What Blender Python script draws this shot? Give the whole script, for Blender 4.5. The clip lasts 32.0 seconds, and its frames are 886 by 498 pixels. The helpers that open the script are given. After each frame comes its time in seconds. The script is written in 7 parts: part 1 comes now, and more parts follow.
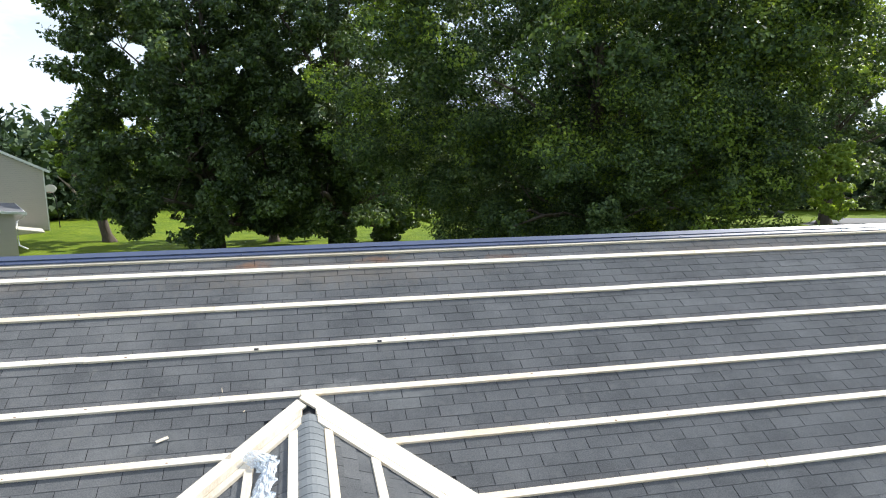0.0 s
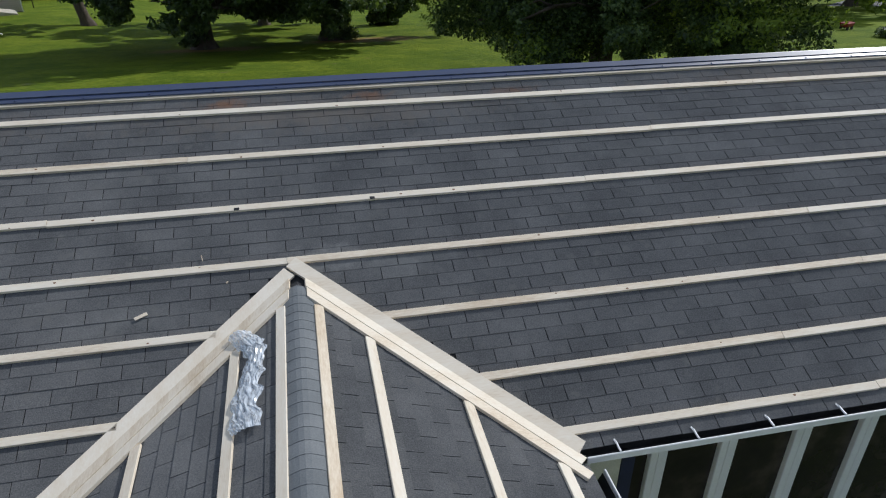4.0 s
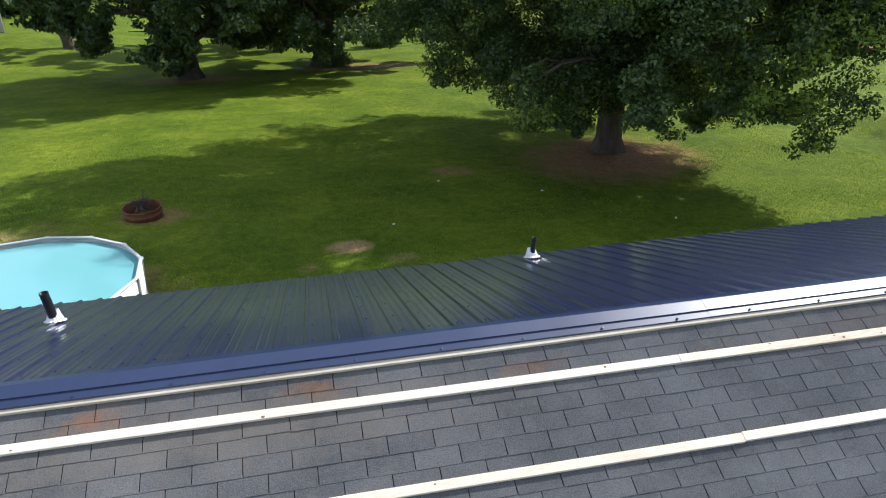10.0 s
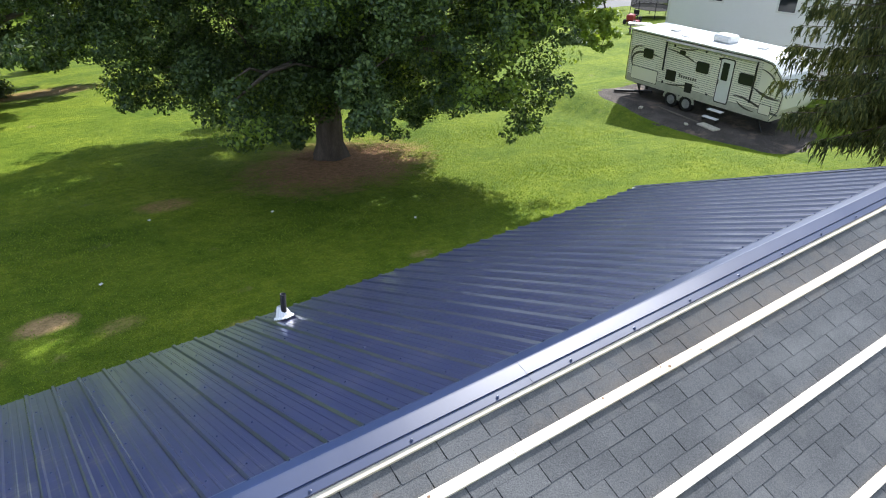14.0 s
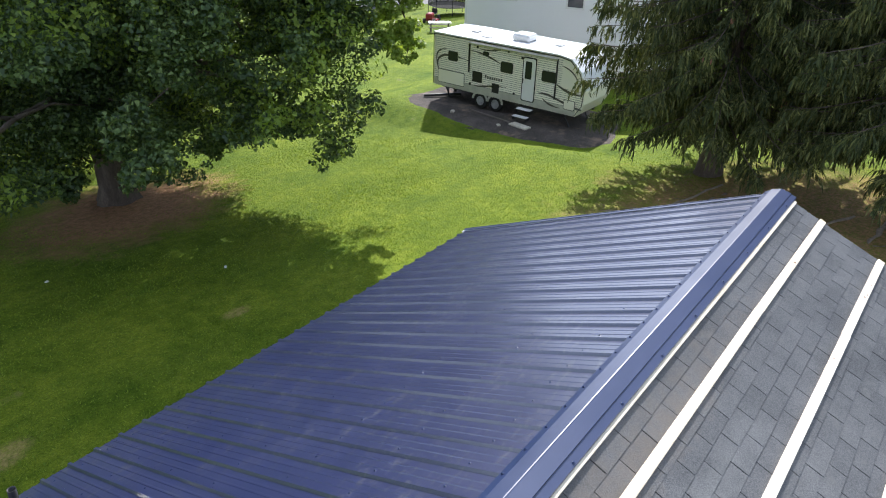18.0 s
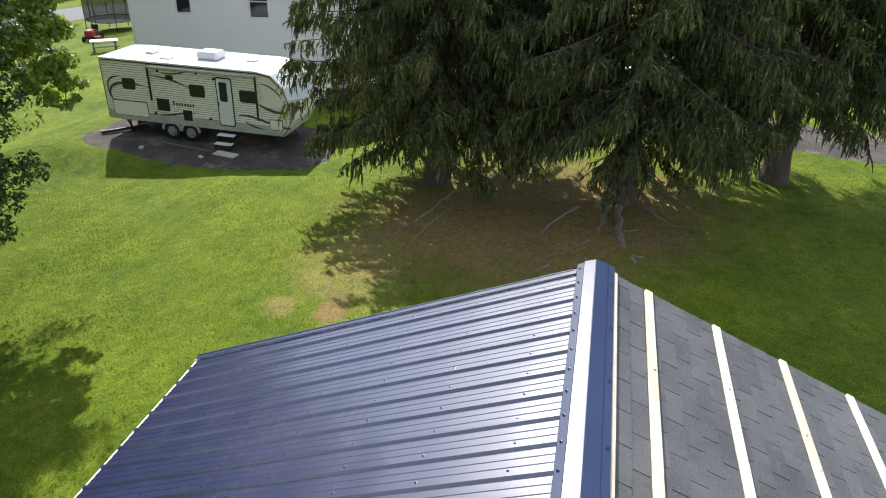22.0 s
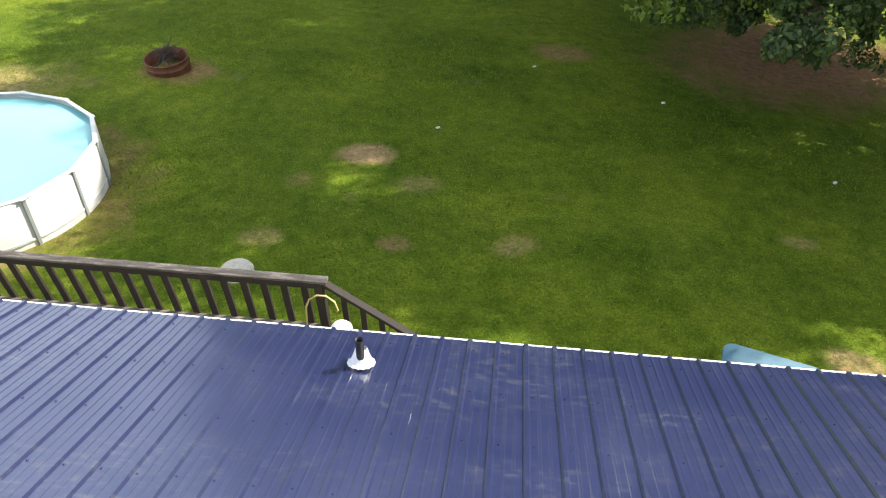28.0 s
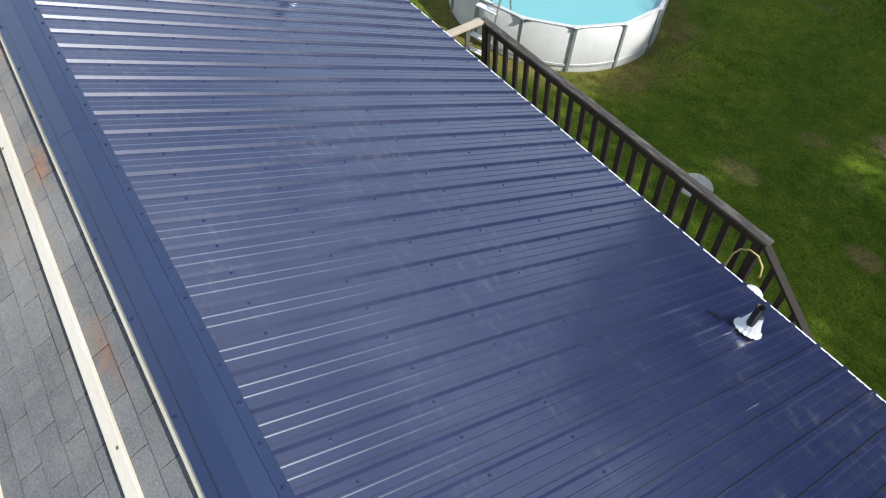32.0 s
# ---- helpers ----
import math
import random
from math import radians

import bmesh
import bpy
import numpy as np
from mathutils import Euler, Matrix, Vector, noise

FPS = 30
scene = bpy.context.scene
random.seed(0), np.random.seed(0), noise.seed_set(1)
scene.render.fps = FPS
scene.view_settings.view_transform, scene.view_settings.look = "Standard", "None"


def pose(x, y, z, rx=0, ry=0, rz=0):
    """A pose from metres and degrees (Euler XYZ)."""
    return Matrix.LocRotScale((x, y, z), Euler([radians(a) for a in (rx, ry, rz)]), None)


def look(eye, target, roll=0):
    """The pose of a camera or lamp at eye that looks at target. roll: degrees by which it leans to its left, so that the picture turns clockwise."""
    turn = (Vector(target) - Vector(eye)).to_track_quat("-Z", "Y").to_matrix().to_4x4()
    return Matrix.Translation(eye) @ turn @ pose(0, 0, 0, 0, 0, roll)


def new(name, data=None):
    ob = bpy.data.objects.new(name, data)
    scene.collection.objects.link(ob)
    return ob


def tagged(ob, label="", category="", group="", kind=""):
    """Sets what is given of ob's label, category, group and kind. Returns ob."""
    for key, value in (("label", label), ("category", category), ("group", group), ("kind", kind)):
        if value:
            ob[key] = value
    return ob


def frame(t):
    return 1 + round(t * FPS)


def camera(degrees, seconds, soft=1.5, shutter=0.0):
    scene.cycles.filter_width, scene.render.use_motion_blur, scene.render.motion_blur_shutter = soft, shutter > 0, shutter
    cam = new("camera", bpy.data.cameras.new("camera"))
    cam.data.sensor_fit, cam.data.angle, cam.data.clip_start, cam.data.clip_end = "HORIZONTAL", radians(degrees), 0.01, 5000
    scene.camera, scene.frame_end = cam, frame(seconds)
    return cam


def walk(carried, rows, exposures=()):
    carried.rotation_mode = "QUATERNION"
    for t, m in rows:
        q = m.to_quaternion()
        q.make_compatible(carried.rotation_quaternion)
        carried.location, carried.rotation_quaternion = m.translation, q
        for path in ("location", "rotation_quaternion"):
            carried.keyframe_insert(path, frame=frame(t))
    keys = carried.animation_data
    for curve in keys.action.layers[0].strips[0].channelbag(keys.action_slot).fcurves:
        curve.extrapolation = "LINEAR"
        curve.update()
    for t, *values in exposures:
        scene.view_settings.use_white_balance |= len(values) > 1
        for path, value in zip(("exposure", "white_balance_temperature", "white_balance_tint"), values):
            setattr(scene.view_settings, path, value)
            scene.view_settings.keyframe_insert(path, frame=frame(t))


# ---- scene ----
cam = camera(65.4, 32.0, soft=1.1)
PATH = [
    (0, (-10.013, -8.11, 6.23), (-9.609, -6.195, 5.818), 0.1),
    (0.5, (-9.956, -7.999, 6.25), (-9.563, -6.104, 5.747), -0.4),
    (1, (-9.956, -7.867, 6.231), (-9.564, -6.002, 5.625), 0.1),
    (1.5, (-9.931, -7.726, 6.231), (-9.546, -5.898, 5.517), 0.3),
    (2, (-9.903, -7.523, 6.238), (-9.527, -5.737, 5.421), 0.3),
    (2.5, (-9.854, -7.339, 6.241), (-9.485, -5.593, 5.337), 0.2),
    (4.5, (-9.821, -7.239, 6.883), (-9.462, -5.54, 5.891), 0.2),
    (5, (-9.829, -7.228, 7.22), (-9.47, -5.528, 6.229), 0.2),
    (5.5, (-9.828, -7.217, 7.496), (-9.47, -5.516, 6.506), 0.1),
    (6, (-9.811, -7.218, 7.662), (-9.454, -5.517, 6.671), 0.1),
    (6.5, (-9.774, -7.152, 7.677), (-9.419, -5.45, 6.688), 0.1),
    (7, (-9.726, -6.902, 7.664), (-9.368, -5.2, 6.676), 0.1),
    (7.5, (-9.626, -6.543, 7.661), (-9.27, -4.84, 6.673), 0.0),
    (8, (-9.519, -6.132, 7.667), (-9.163, -4.43, 6.679), -0.1),
    (8.5, (-9.405, -5.611, 7.627), (-9.049, -3.908, 6.639), -0.1),
    (9, (-9.287, -5.074, 7.613), (-8.929, -3.371, 6.627), 0.0),
    (9.5, (-9.177, -4.521, 7.594), (-8.816, -2.818, 6.608), 0.2),
    (10, (-9.029, -3.96, 7.588), (-8.669, -2.259, 6.601), 0.1),
    (10.5, (-8.887, -3.426, 7.572), (-8.476, -1.736, 6.584), 0.2),
    (11, (-8.706, -2.872, 7.445), (-8.235, -1.195, 6.463), 0.3),
    (11.5, (-8.609, -2.559, 7.413), (-8.056, -0.906, 6.432), 0.5),
    (12, (-8.587, -2.509, 7.43), (-7.89, -0.912, 6.448), 0.6),
    (12.5, (-8.581, -2.477, 7.404), (-7.781, -0.929, 6.423), 0.8),
    (13, (-8.603, -2.503, 7.382), (-7.72, -1.0, 6.402), 0.9),
    (13.5, (-8.596, -2.487, 7.313), (-7.631, -1.034, 6.336), 1.1),
    (14, (-8.547, -2.443, 7.294), (-7.505, -1.042, 6.319), 1.2),
    (14.5, (-8.451, -2.34, 7.273), (-7.347, -0.986, 6.299), 1.2),
    (16.5, (-7.838, -1.739, 7.33), (-6.551, -0.556, 6.36), 1.4),
    (17, (-7.639, -1.542, 7.359), (-6.305, -0.411, 6.389), 1.5),
    (17.5, (-7.438, -1.384, 7.393), (-6.053, -0.315, 6.423), 1.5),
    (18, (-7.186, -1.202, 7.369), (-5.798, -0.139, 6.4), 1.4),
    (18.5, (-6.952, -1.031, 7.358), (-5.565, 0.034, 6.389), 1.3),
    (19, (-6.713, -0.841, 7.339), (-5.282, 0.167, 6.372), 1.5),
    (19.5, (-6.448, -0.642, 7.352), (-4.89, 0.162, 6.388), 1.7),
    (20, (-6.174, -0.403, 7.344), (-4.528, 0.207, 6.387), 2.1),
    (20.5, (-5.856, -0.171, 7.339), (-4.178, 0.351, 6.385), 2.3),
    (21, (-5.501, 0.032, 7.337), (-3.8, 0.478, 6.385), 2.3),
    (21.5, (-5.249, 0.179, 7.344), (-3.528, 0.552, 6.395), 2.3),
    (22, (-5.175, 0.225, 7.347), (-3.453, 0.588, 6.397), 2.2),
    (22.5, (-5.148, 0.241, 7.338), (-3.429, 0.619, 6.389), 2.2),
    (23, (-5.155, 0.243, 7.327), (-3.455, 0.699, 6.377), 2.0),
    (23.5, (-5.151, 0.24, 7.312), (-3.5, 0.842, 6.358), 1.6),
    (24, (-5.175, 0.251, 7.3), (-3.584, 0.997, 6.345), 1.4),
    (24.5, (-5.19, 0.279, 7.284), (-3.715, 1.233, 6.327), 1.0),
    (25, (-5.225, 0.265, 7.317), (-3.916, 1.432, 6.355), 0.7),
    (25.5, (-5.239, 0.246, 7.329), (-4.141, 1.575, 6.316), 0.5),
    (26, (-5.251, 0.317, 7.29), (-4.391, 1.741, 6.18), 0.6),
    (26.5, (-5.234, 0.306, 7.291), (-4.624, 1.784, 6.091), 0.4),
    (28.5, (-5.32, 0.312, 7.336), (-5.699, 1.656, 5.905), -1.0),
    (29, (-5.33, 0.317, 7.312), (-5.874, 1.578, 5.858), -1.2),
    (29.5, (-5.31, 0.303, 7.309), (-6.03, 1.446, 5.835), -1.6),
    (30, (-5.29, 0.307, 7.293), (-6.165, 1.308, 5.799), -2.0),
    (30.5, (-5.296, 0.273, 7.279), (-6.295, 1.12, 5.768), -2.4),
    (31, (-5.272, 0.202, 7.342), (-6.322, 0.943, 5.81), -2.3),
    (31.5, (-5.247, 0.184, 7.353), (-6.307, 0.875, 5.806), -2.4),
    (32, (-5.208, 0.164, 7.289), (-6.289, 0.832, 5.744), -2.3),
]
EXPOSURES = [(0,0.74,5900,10),(2,-0.01,5800,10),(4.5,-0.53,5600,12),(6,-0.45,5600,12),(8,-0.23,5700,12),(9,0.02,5700,12),(11,0.92,5750,14),(12,1.3,5850,12),(13,1.22,5850,12),(14,1.02,5750,12),(18,0.92,5750,14),(19,0.97,5850,15),(20,0.79,5850,15),(22,0.7,5950,13),(24,0.85,5850,13),(26,1.49,5850,18),(28.5,1.04,6500,9),(29,0.84,6600,8),(30,0.42,6400,8),(31,0.21,6200,9),(32,0.19,5700,10)]
walk(cam, [(t, look(eye, target, roll)) for t, eye, target, roll in PATH], EXPOSURES)

# ---- light ----
world = bpy.data.worlds.new("sky")
scene.world = world
world.use_nodes = True
SUN_AZ, SUN_EL = 30.5, 40.5          # degrees from +x towards +y, and above the horizon
wn = world.node_tree.nodes
sky = wn.new("ShaderNodeTexSky")
sky.sky_type = "NISHITA"
sky.sun_disc = False
sky.sun_elevation = radians(SUN_EL)
sky.sun_rotation = radians(90 - SUN_AZ)
sky.air_density, sky.dust_density, sky.ozone_density = 1.0, 0.6, 1.2
# broken white cloud over the whole sky
wl = world.node_tree.links.new
wc, wm_ = wn.new("ShaderNodeTexCoord"), wn.new("ShaderNodeMapping")
wm_.inputs["Scale"].default_value = (1.6, 1.6, 4.5)
wl(wc.outputs["Generated"], wm_.inputs[0])
cloud = wn.new("ShaderNodeTexNoise")
cloud.inputs["Scale"].default_value, cloud.inputs["Detail"].default_value, cloud.inputs["Roughness"].default_value = 1.4, 7.0, 0.6
wl(wm_.outputs[0], cloud.inputs["Vector"])
cover = wn.new("ShaderNodeValToRGB")
cover.color_ramp.elements[0].position, cover.color_ramp.elements[1].position = 0.38, 0.60
wl(cloud.outputs[0], cover.inputs[0])
blend = wn.new("ShaderNodeMix")
blend.data_type = "RGBA"
# pale haze low over the horizon
sep, haze, veil = wn.new("ShaderNodeSeparateXYZ"), wn.new("ShaderNodeMapRange"), wn.new("ShaderNodeMath")
wl(wc.outputs["Generated"], sep.inputs[0])
haze.inputs[1].default_value, haze.inputs[2].default_value, haze.inputs[3].default_value, haze.inputs[4].default_value = 0.02, 0.30, 0.9, 0.0
wl(sep.outputs["Z"], haze.inputs[0])
veil.operation = "MAXIMUM"
wl(cover.outputs[0], veil.inputs[0])
wl(haze.outputs[0], veil.inputs[1])
wl(veil.outputs[0], blend.inputs[0])
wl(sky.outputs[0], blend.inputs[6])
blend.inputs[7].default_value = (13.7, 14.9, 16.4, 1)
wl(blend.outputs[2], wn["Background"].inputs[0])
wn["Background"].inputs[1].default_value = 0.053
sun = new("sun", bpy.data.lights.new("sun", "SUN"))
sun.data.energy, sun.data.angle, sun.data.color = 4.5, radians(0.6), (1.0, 0.925, 0.79)
_d = Vector((math.cos(radians(SUN_EL)) * math.cos(radians(SUN_AZ)), math.cos(radians(SUN_EL)) * math.sin(radians(SUN_AZ)), math.sin(radians(SUN_EL))))
sun.matrix_world = look(_d * 60, (0, 0, 0))


# ---- materials ----
def mat(name, base, dark=None, light=None, scale=3.0, fine=60.0, rough=0.7, metal=0.0, bump=0.1, bump_dist=0.01, vary=0.0, stretch=(1, 1, 1),
        translucent=0.0, stain=None, stain_scale=0.6, stain_low=0.55, coat=0.0, spec=0.5, rough_vary=0.08, ior=1.5, grain=0.45, patchy=0.0):
    """A surface with mottling at two scales, piece-by-piece variation, and fine relief."""
    m = bpy.data.materials.new(name)
    m.use_nodes = True
    nt = m.node_tree
    n, link = nt.nodes, nt.links.new
    p = n["Principled BSDF"]
    geo = n.new("ShaderNodeNewGeometry")
    mp = n.new("ShaderNodeMapping")
    mp.inputs["Scale"].default_value = stretch
    link(geo.outputs["Position"], mp.inputs[0])
    dark = dark or tuple(c * 0.72 for c in base)
    light = light or tuple(min(1, c * 1.25) for c in base)

    def noise_tex(sc, detail=4.0, r=0.6):
        t = n.new("ShaderNodeTexNoise")
        t.inputs["Scale"].default_value, t.inputs["Detail"].default_value, t.inputs["Roughness"].default_value = sc, detail, r
        link(mp.outputs[0], t.inputs["Vector"])
        return t
    big, small = noise_tex(scale), noise_tex(fine, 3.0, 0.7)
    mix = n.new("ShaderNodeMath")
    mix.operation = "MULTIPLY_ADD"
    link(small.outputs[0], mix.inputs[0])
    mix.inputs[1].default_value = grain
    half = n.new("ShaderNodeMath")
    half.operation = "MULTIPLY_ADD"
    link(big.outputs[0], half.inputs[0])
    half.inputs[1].default_value, half.inputs[2].default_value = 0.75, 0.125 - grain / 2
    link(half.outputs[0], mix.inputs[2])
    value = mix.outputs[0]
    if vary:
        ob = n.new("ShaderNodeObjectInfo")
        add = n.new("ShaderNodeMath")
        add.operation = "ADD"
        link(geo.outputs["Random Per Island"], add.inputs[0])
        link(ob.outputs["Random"], add.inputs[1])
        fr = n.new("ShaderNodeMath")
        fr.operation = "FRACT"
        link(add.outputs[0], fr.inputs[0])
        ma = n.new("ShaderNodeMath")
        ma.operation = "MULTIPLY_ADD"
        link(fr.outputs[0], ma.inputs[0])
        ma.inputs[1].default_value = vary
        sub = n.new("ShaderNodeMath")
        sub.operation = "SUBTRACT"
        link(value, sub.inputs[0])
        sub.inputs[1].default_value = vary / 2
        link(sub.outputs[0], ma.inputs[2])
        value = ma.outputs[0]
    ramp = n.new("ShaderNodeValToRGB")
    e = ramp.color_ramp.elements
    e[0].position, e[0].color = 0.22, (*dark, 1)
    e[1].position, e[1].color = 0.78, (*light, 1)
    mid = e.new(0.5)
    mid.color = (*base, 1)
    link(value, ramp.inputs[0])
    col = ramp.outputs[0]
    if stain:
        st = noise_tex(stain_scale, 5.0, 0.65)
        r2 = n.new("ShaderNodeValToRGB")
        r2.color_ramp.elements[0].position, r2.color_ramp.elements[1].position = stain_low, stain_low + 0.14
        link(st.outputs[0], r2.inputs[0])
        mx = n.new("ShaderNodeMix")
        mx.data_type = "RGBA"
        link(r2.outputs[0], mx.inputs[0])
        if patchy:                                   # the stain gathers in patches
            pn = noise_tex(patchy, 2.0, 0.5)
            r3 = n.new("ShaderNodeMapRange")
            r3.inputs[1].default_value, r3.inputs[2].default_value = 0.42, 0.64
            link(pn.outputs[0], r3.inputs[0])
            pm = n.new("ShaderNodeMath")
            pm.operation = "MULTIPLY"
            link(r2.outputs[0], pm.inputs[0])
            link(r3.outputs[0], pm.inputs[1])
            link(pm.outputs[0], mx.inputs[0])
        link(col, mx.inputs[6])
        mx.inputs[7].default_value = (*stain, 1)
        col = mx.outputs[2]
    link(col, p.inputs["Base Color"])
    rv = n.new("ShaderNodeMath")
    rv.operation = "MULTIPLY_ADD"
    link(big.outputs[0], rv.inputs[0])
    rv.inputs[1].default_value, rv.inputs[2].default_value = rough_vary * 2, rough - rough_vary
    link(rv.outputs[0], p.inputs["Roughness"])
    p.inputs["Metallic"].default_value = metal
    p.inputs["Coat Weight"].default_value, p.inputs["Coat Roughness"].default_value = coat, 0.14
    p.inputs["Specular IOR Level"].default_value = spec
    p.inputs["IOR"].default_value = ior
    if bump:
        b = n.new("ShaderNodeBump")
        b.inputs["Strength"].default_value, b.inputs["Distance"].default_value = bump, bump_dist
        link(small.outputs[0], b.inputs["Height"])
        link(b.outputs[0], p.inputs["Normal"])
    if translucent:
        tr = n.new("ShaderNodeBsdfTranslucent")
        br = n.new("ShaderNodeMix")
        br.data_type, br.blend_type = "RGBA", "MULTIPLY"
        br.inputs[0].default_value = 1.0
        link(col, br.inputs[6])
        br.inputs[7].default_value = (1.5, 1.45, 0.65, 1)
        link(br.outputs[2], tr.inputs[0])
        ms = n.new("ShaderNodeMixShader")
        ms.inputs[0].default_value = translucent
        link(p.outputs[0], ms.inputs[1])
        link(tr.outputs[0], ms.inputs[2])
        link(ms.outputs[0], n["Material Output"].inputs[0])
    return m


def glass(name, tint=(0.02, 0.025, 0.03)):
    m = bpy.data.materials.new(name)
    m.use_nodes = True
    p = m.node_tree.nodes["Principled BSDF"]
    p.inputs["Base Color"].default_value = (*tint, 1)
    p.inputs["Roughness"].default_value = 0.06
    p.inputs["Specular IOR Level"].default_value = 0.4
    return m


M_SHINGLE = mat("asphalt shingle", (0.163, 0.164, 0.164), (0.098, 0.100, 0.103), (0.245, 0.243, 0.236), 1.6, 95, 0.92, bump=0.8, bump_dist=0.006, vary=0.15, grain=0.95,
                stain=(0.20, 0.198, 0.188), stain_scale=6.0, stain_low=0.58, spec=0.15)
M_SHINGLE.node_tree.nodes["Principled BSDF"].inputs["Diffuse Roughness"].default_value = 1.0      # mineral granules throw light back
M_HIPCAP = mat("hip cap shingle", (0.165, 0.178, 0.185), (0.10, 0.11, 0.118), (0.24, 0.25, 0.255), 2.0, 95, 0.86, bump=0.6, bump_dist=0.004, vary=0.12)


def spots(m, places):
    """Soft ragged stains of their own shape: (x, y, radius x, radius y, strength, colour)."""
    n, link = m.node_tree.nodes, m.node_tree.links.new
    p = n["Principled BSDF"]
    col = p.inputs["Base Color"].links[0].from_socket
    geo = n.new("ShaderNodeNewGeometry")
    rag = n.new("ShaderNodeTexNoise")
    rag.inputs["Scale"].default_value, rag.inputs["Detail"].default_value, rag.inputs["Roughness"].default_value = 7.0, 6.0, 0.75
    link(geo.outputs["Position"], rag.inputs["Vector"])
    for cx, cy, rx, ry, strength, tint in places:
        mp = n.new("ShaderNodeMapping")
        mp.vector_type = "TEXTURE"
        mp.inputs["Location"].default_value, mp.inputs["Scale"].default_value = (cx, cy, 0), (rx, ry, 1e6)
        link(geo.outputs["Position"], mp.inputs[0])
        ln = n.new("ShaderNodeVectorMath")
        ln.operation = "LENGTH"
        link(mp.outputs[0], ln.inputs[0])
        ma = n.new("ShaderNodeMath")
        ma.operation = "MULTIPLY_ADD"
        link(rag.outputs[0], ma.inputs[0])
        ma.inputs[1].default_value = 2.6
        link(ln.outputs["Value"], ma.inputs[2])
        mr = n.new("ShaderNodeMapRange")
        mr.inputs[1].default_value, mr.inputs[2].default_value, mr.inputs[3].default_value, mr.inputs[4].default_value = 1.2, 2.3, strength, 0.0
        link(ma.outputs[0], mr.inputs[0])
        mx = n.new("ShaderNodeMix")
        mx.data_type = "RGBA"
        link(mr.outputs[0], mx.inputs[0])
        link(col, mx.inputs[6])
        mx.inputs[7].default_value = (*tint, 1)
        col = mx.outputs[2]
    link(col, p.inputs["Base Color"])


RUSTY, DUST, BUFF = (0.34, 0.15, 0.06), (0.34, 0.34, 0.32), (0.25, 0.215, 0.175)
spots(M_SHINGLE, [(-10.55, -0.27, 0.26, 0.10, 0.85, RUSTY), (-9.12, -0.25, 0.30, 0.08, 0.8, RUSTY), (-7.6, -0.30, 0.30, 0.07, 0.45, RUSTY), (-9.6, -0.45, 2.4, 0.32, 0.7, BUFF), (-4.2, -0.34, 2.4, 0.20, 0.65, BUFF), (-13.5, -0.4, 1.6, 0.25, 0.6, BUFF),
                  (-9.75, -2.16, 0.42, 0.16, 0.9, DUST), (-9.1, -2.25, 0.5, 0.2, 0.45, DUST), (-11.3, -2.55, 0.6, 0.18, 0.3, DUST), (-6.5, -1.25, 0.9, 0.2, 0.3, DUST), (-4.0, -0.75, 1.0, 0.15, 0.35, DUST), (-2.0, -2.0, 0.8, 0.3, 0.3, DUST)])
M_FELT = mat("roof felt", (0.035, 0.036, 0.039), rough=0.95)
M_BLUE = mat("blue painted steel", (0.0125, 0.0185, 0.074), (0.0105, 0.016, 0.066), (0.0155, 0.022, 0.083), 1.2, 30, 0.33, bump=0.02, bump_dist=0.002, spec=0.9, ior=1.65, rough_vary=0.05,
             stain=(0.060, 0.064, 0.100), stain_scale=9.0, stain_low=0.52, stretch=(0.8, 2.4, 2.4), patchy=0.6, coat=1.0)
M_BLUE.node_tree.nodes["Principled BSDF"].inputs["Coat IOR"].default_value = 1.62
M_CAP = mat("blue painted steel trim", (0.015, 0.028, 0.086), (0.013, 0.025, 0.078), (0.018, 0.033, 0.100), 1.2, 30, 0.36, bump=0.01, bump_dist=0.002, spec=0.7, ior=1.55, coat=0.3)
M_PINE = mat("new pine batten", (0.77, 0.675, 0.53), (0.57, 0.44, 0.29), (0.85, 0.785, 0.665), 2.0, 26, 0.7, bump=0.12, bump_dist=0.003, vary=0.25, stretch=(0.6, 3, 3))
M_PINE_Y = mat("new pine batten lengthwise", (0.77, 0.675, 0.53), (0.57, 0.44, 0.29), (0.85, 0.785, 0.665), 2.0, 26, 0.7, bump=0.12, bump_dist=0.003, vary=0.25, stretch=(3, 0.6, 3))
M_PINE_OLD = mat("weathered pine strip", (0.66, 0.58, 0.45), (0.46, 0.37, 0.26), (0.76, 0.70, 0.58), 2.0, 26, 0.75, bump=0.12, bump_dist=0.003, stretch=(0.6, 3, 3))
# darker than any siding: the shade inside the joints as a colour
M_GROOVE = mat("shadowed joint backing", (0.20, 0.20, 0.185), rough=0.8, bump=0)
M_RIM = mat("dull alloy wheel rim", (0.42, 0.42, 0.41), rough=0.4, metal=0.5, bump=0.05)
M_KNOT = mat("pine knot", (0.22, 0.12, 0.06), rough=0.7)
M_WHITE = mat("white painted metal", (0.80, 0.80, 0.79), (0.72, 0.72, 0.71), (0.86, 0.86, 0.86), 1.5, 40, 0.45, bump=0.02)
M_BLACK = mat("black plastic", (0.012, 0.012, 0.013), rough=0.5, bump=0.02)
M_GUTTER = mat("gutter inside with wet grime", (0.018, 0.019, 0.02), (0.008, 0.008, 0.008), (0.05, 0.05, 0.052), 4, 50, 0.45)
M_GALV = mat("bare aluminium flashing", (0.78, 0.79, 0.80), (0.66, 0.67, 0.68), (0.85, 0.85, 0.86), 8, 60, 0.35, metal=0.25, bump=0.05)
M_GLASS = glass("dark window glass")
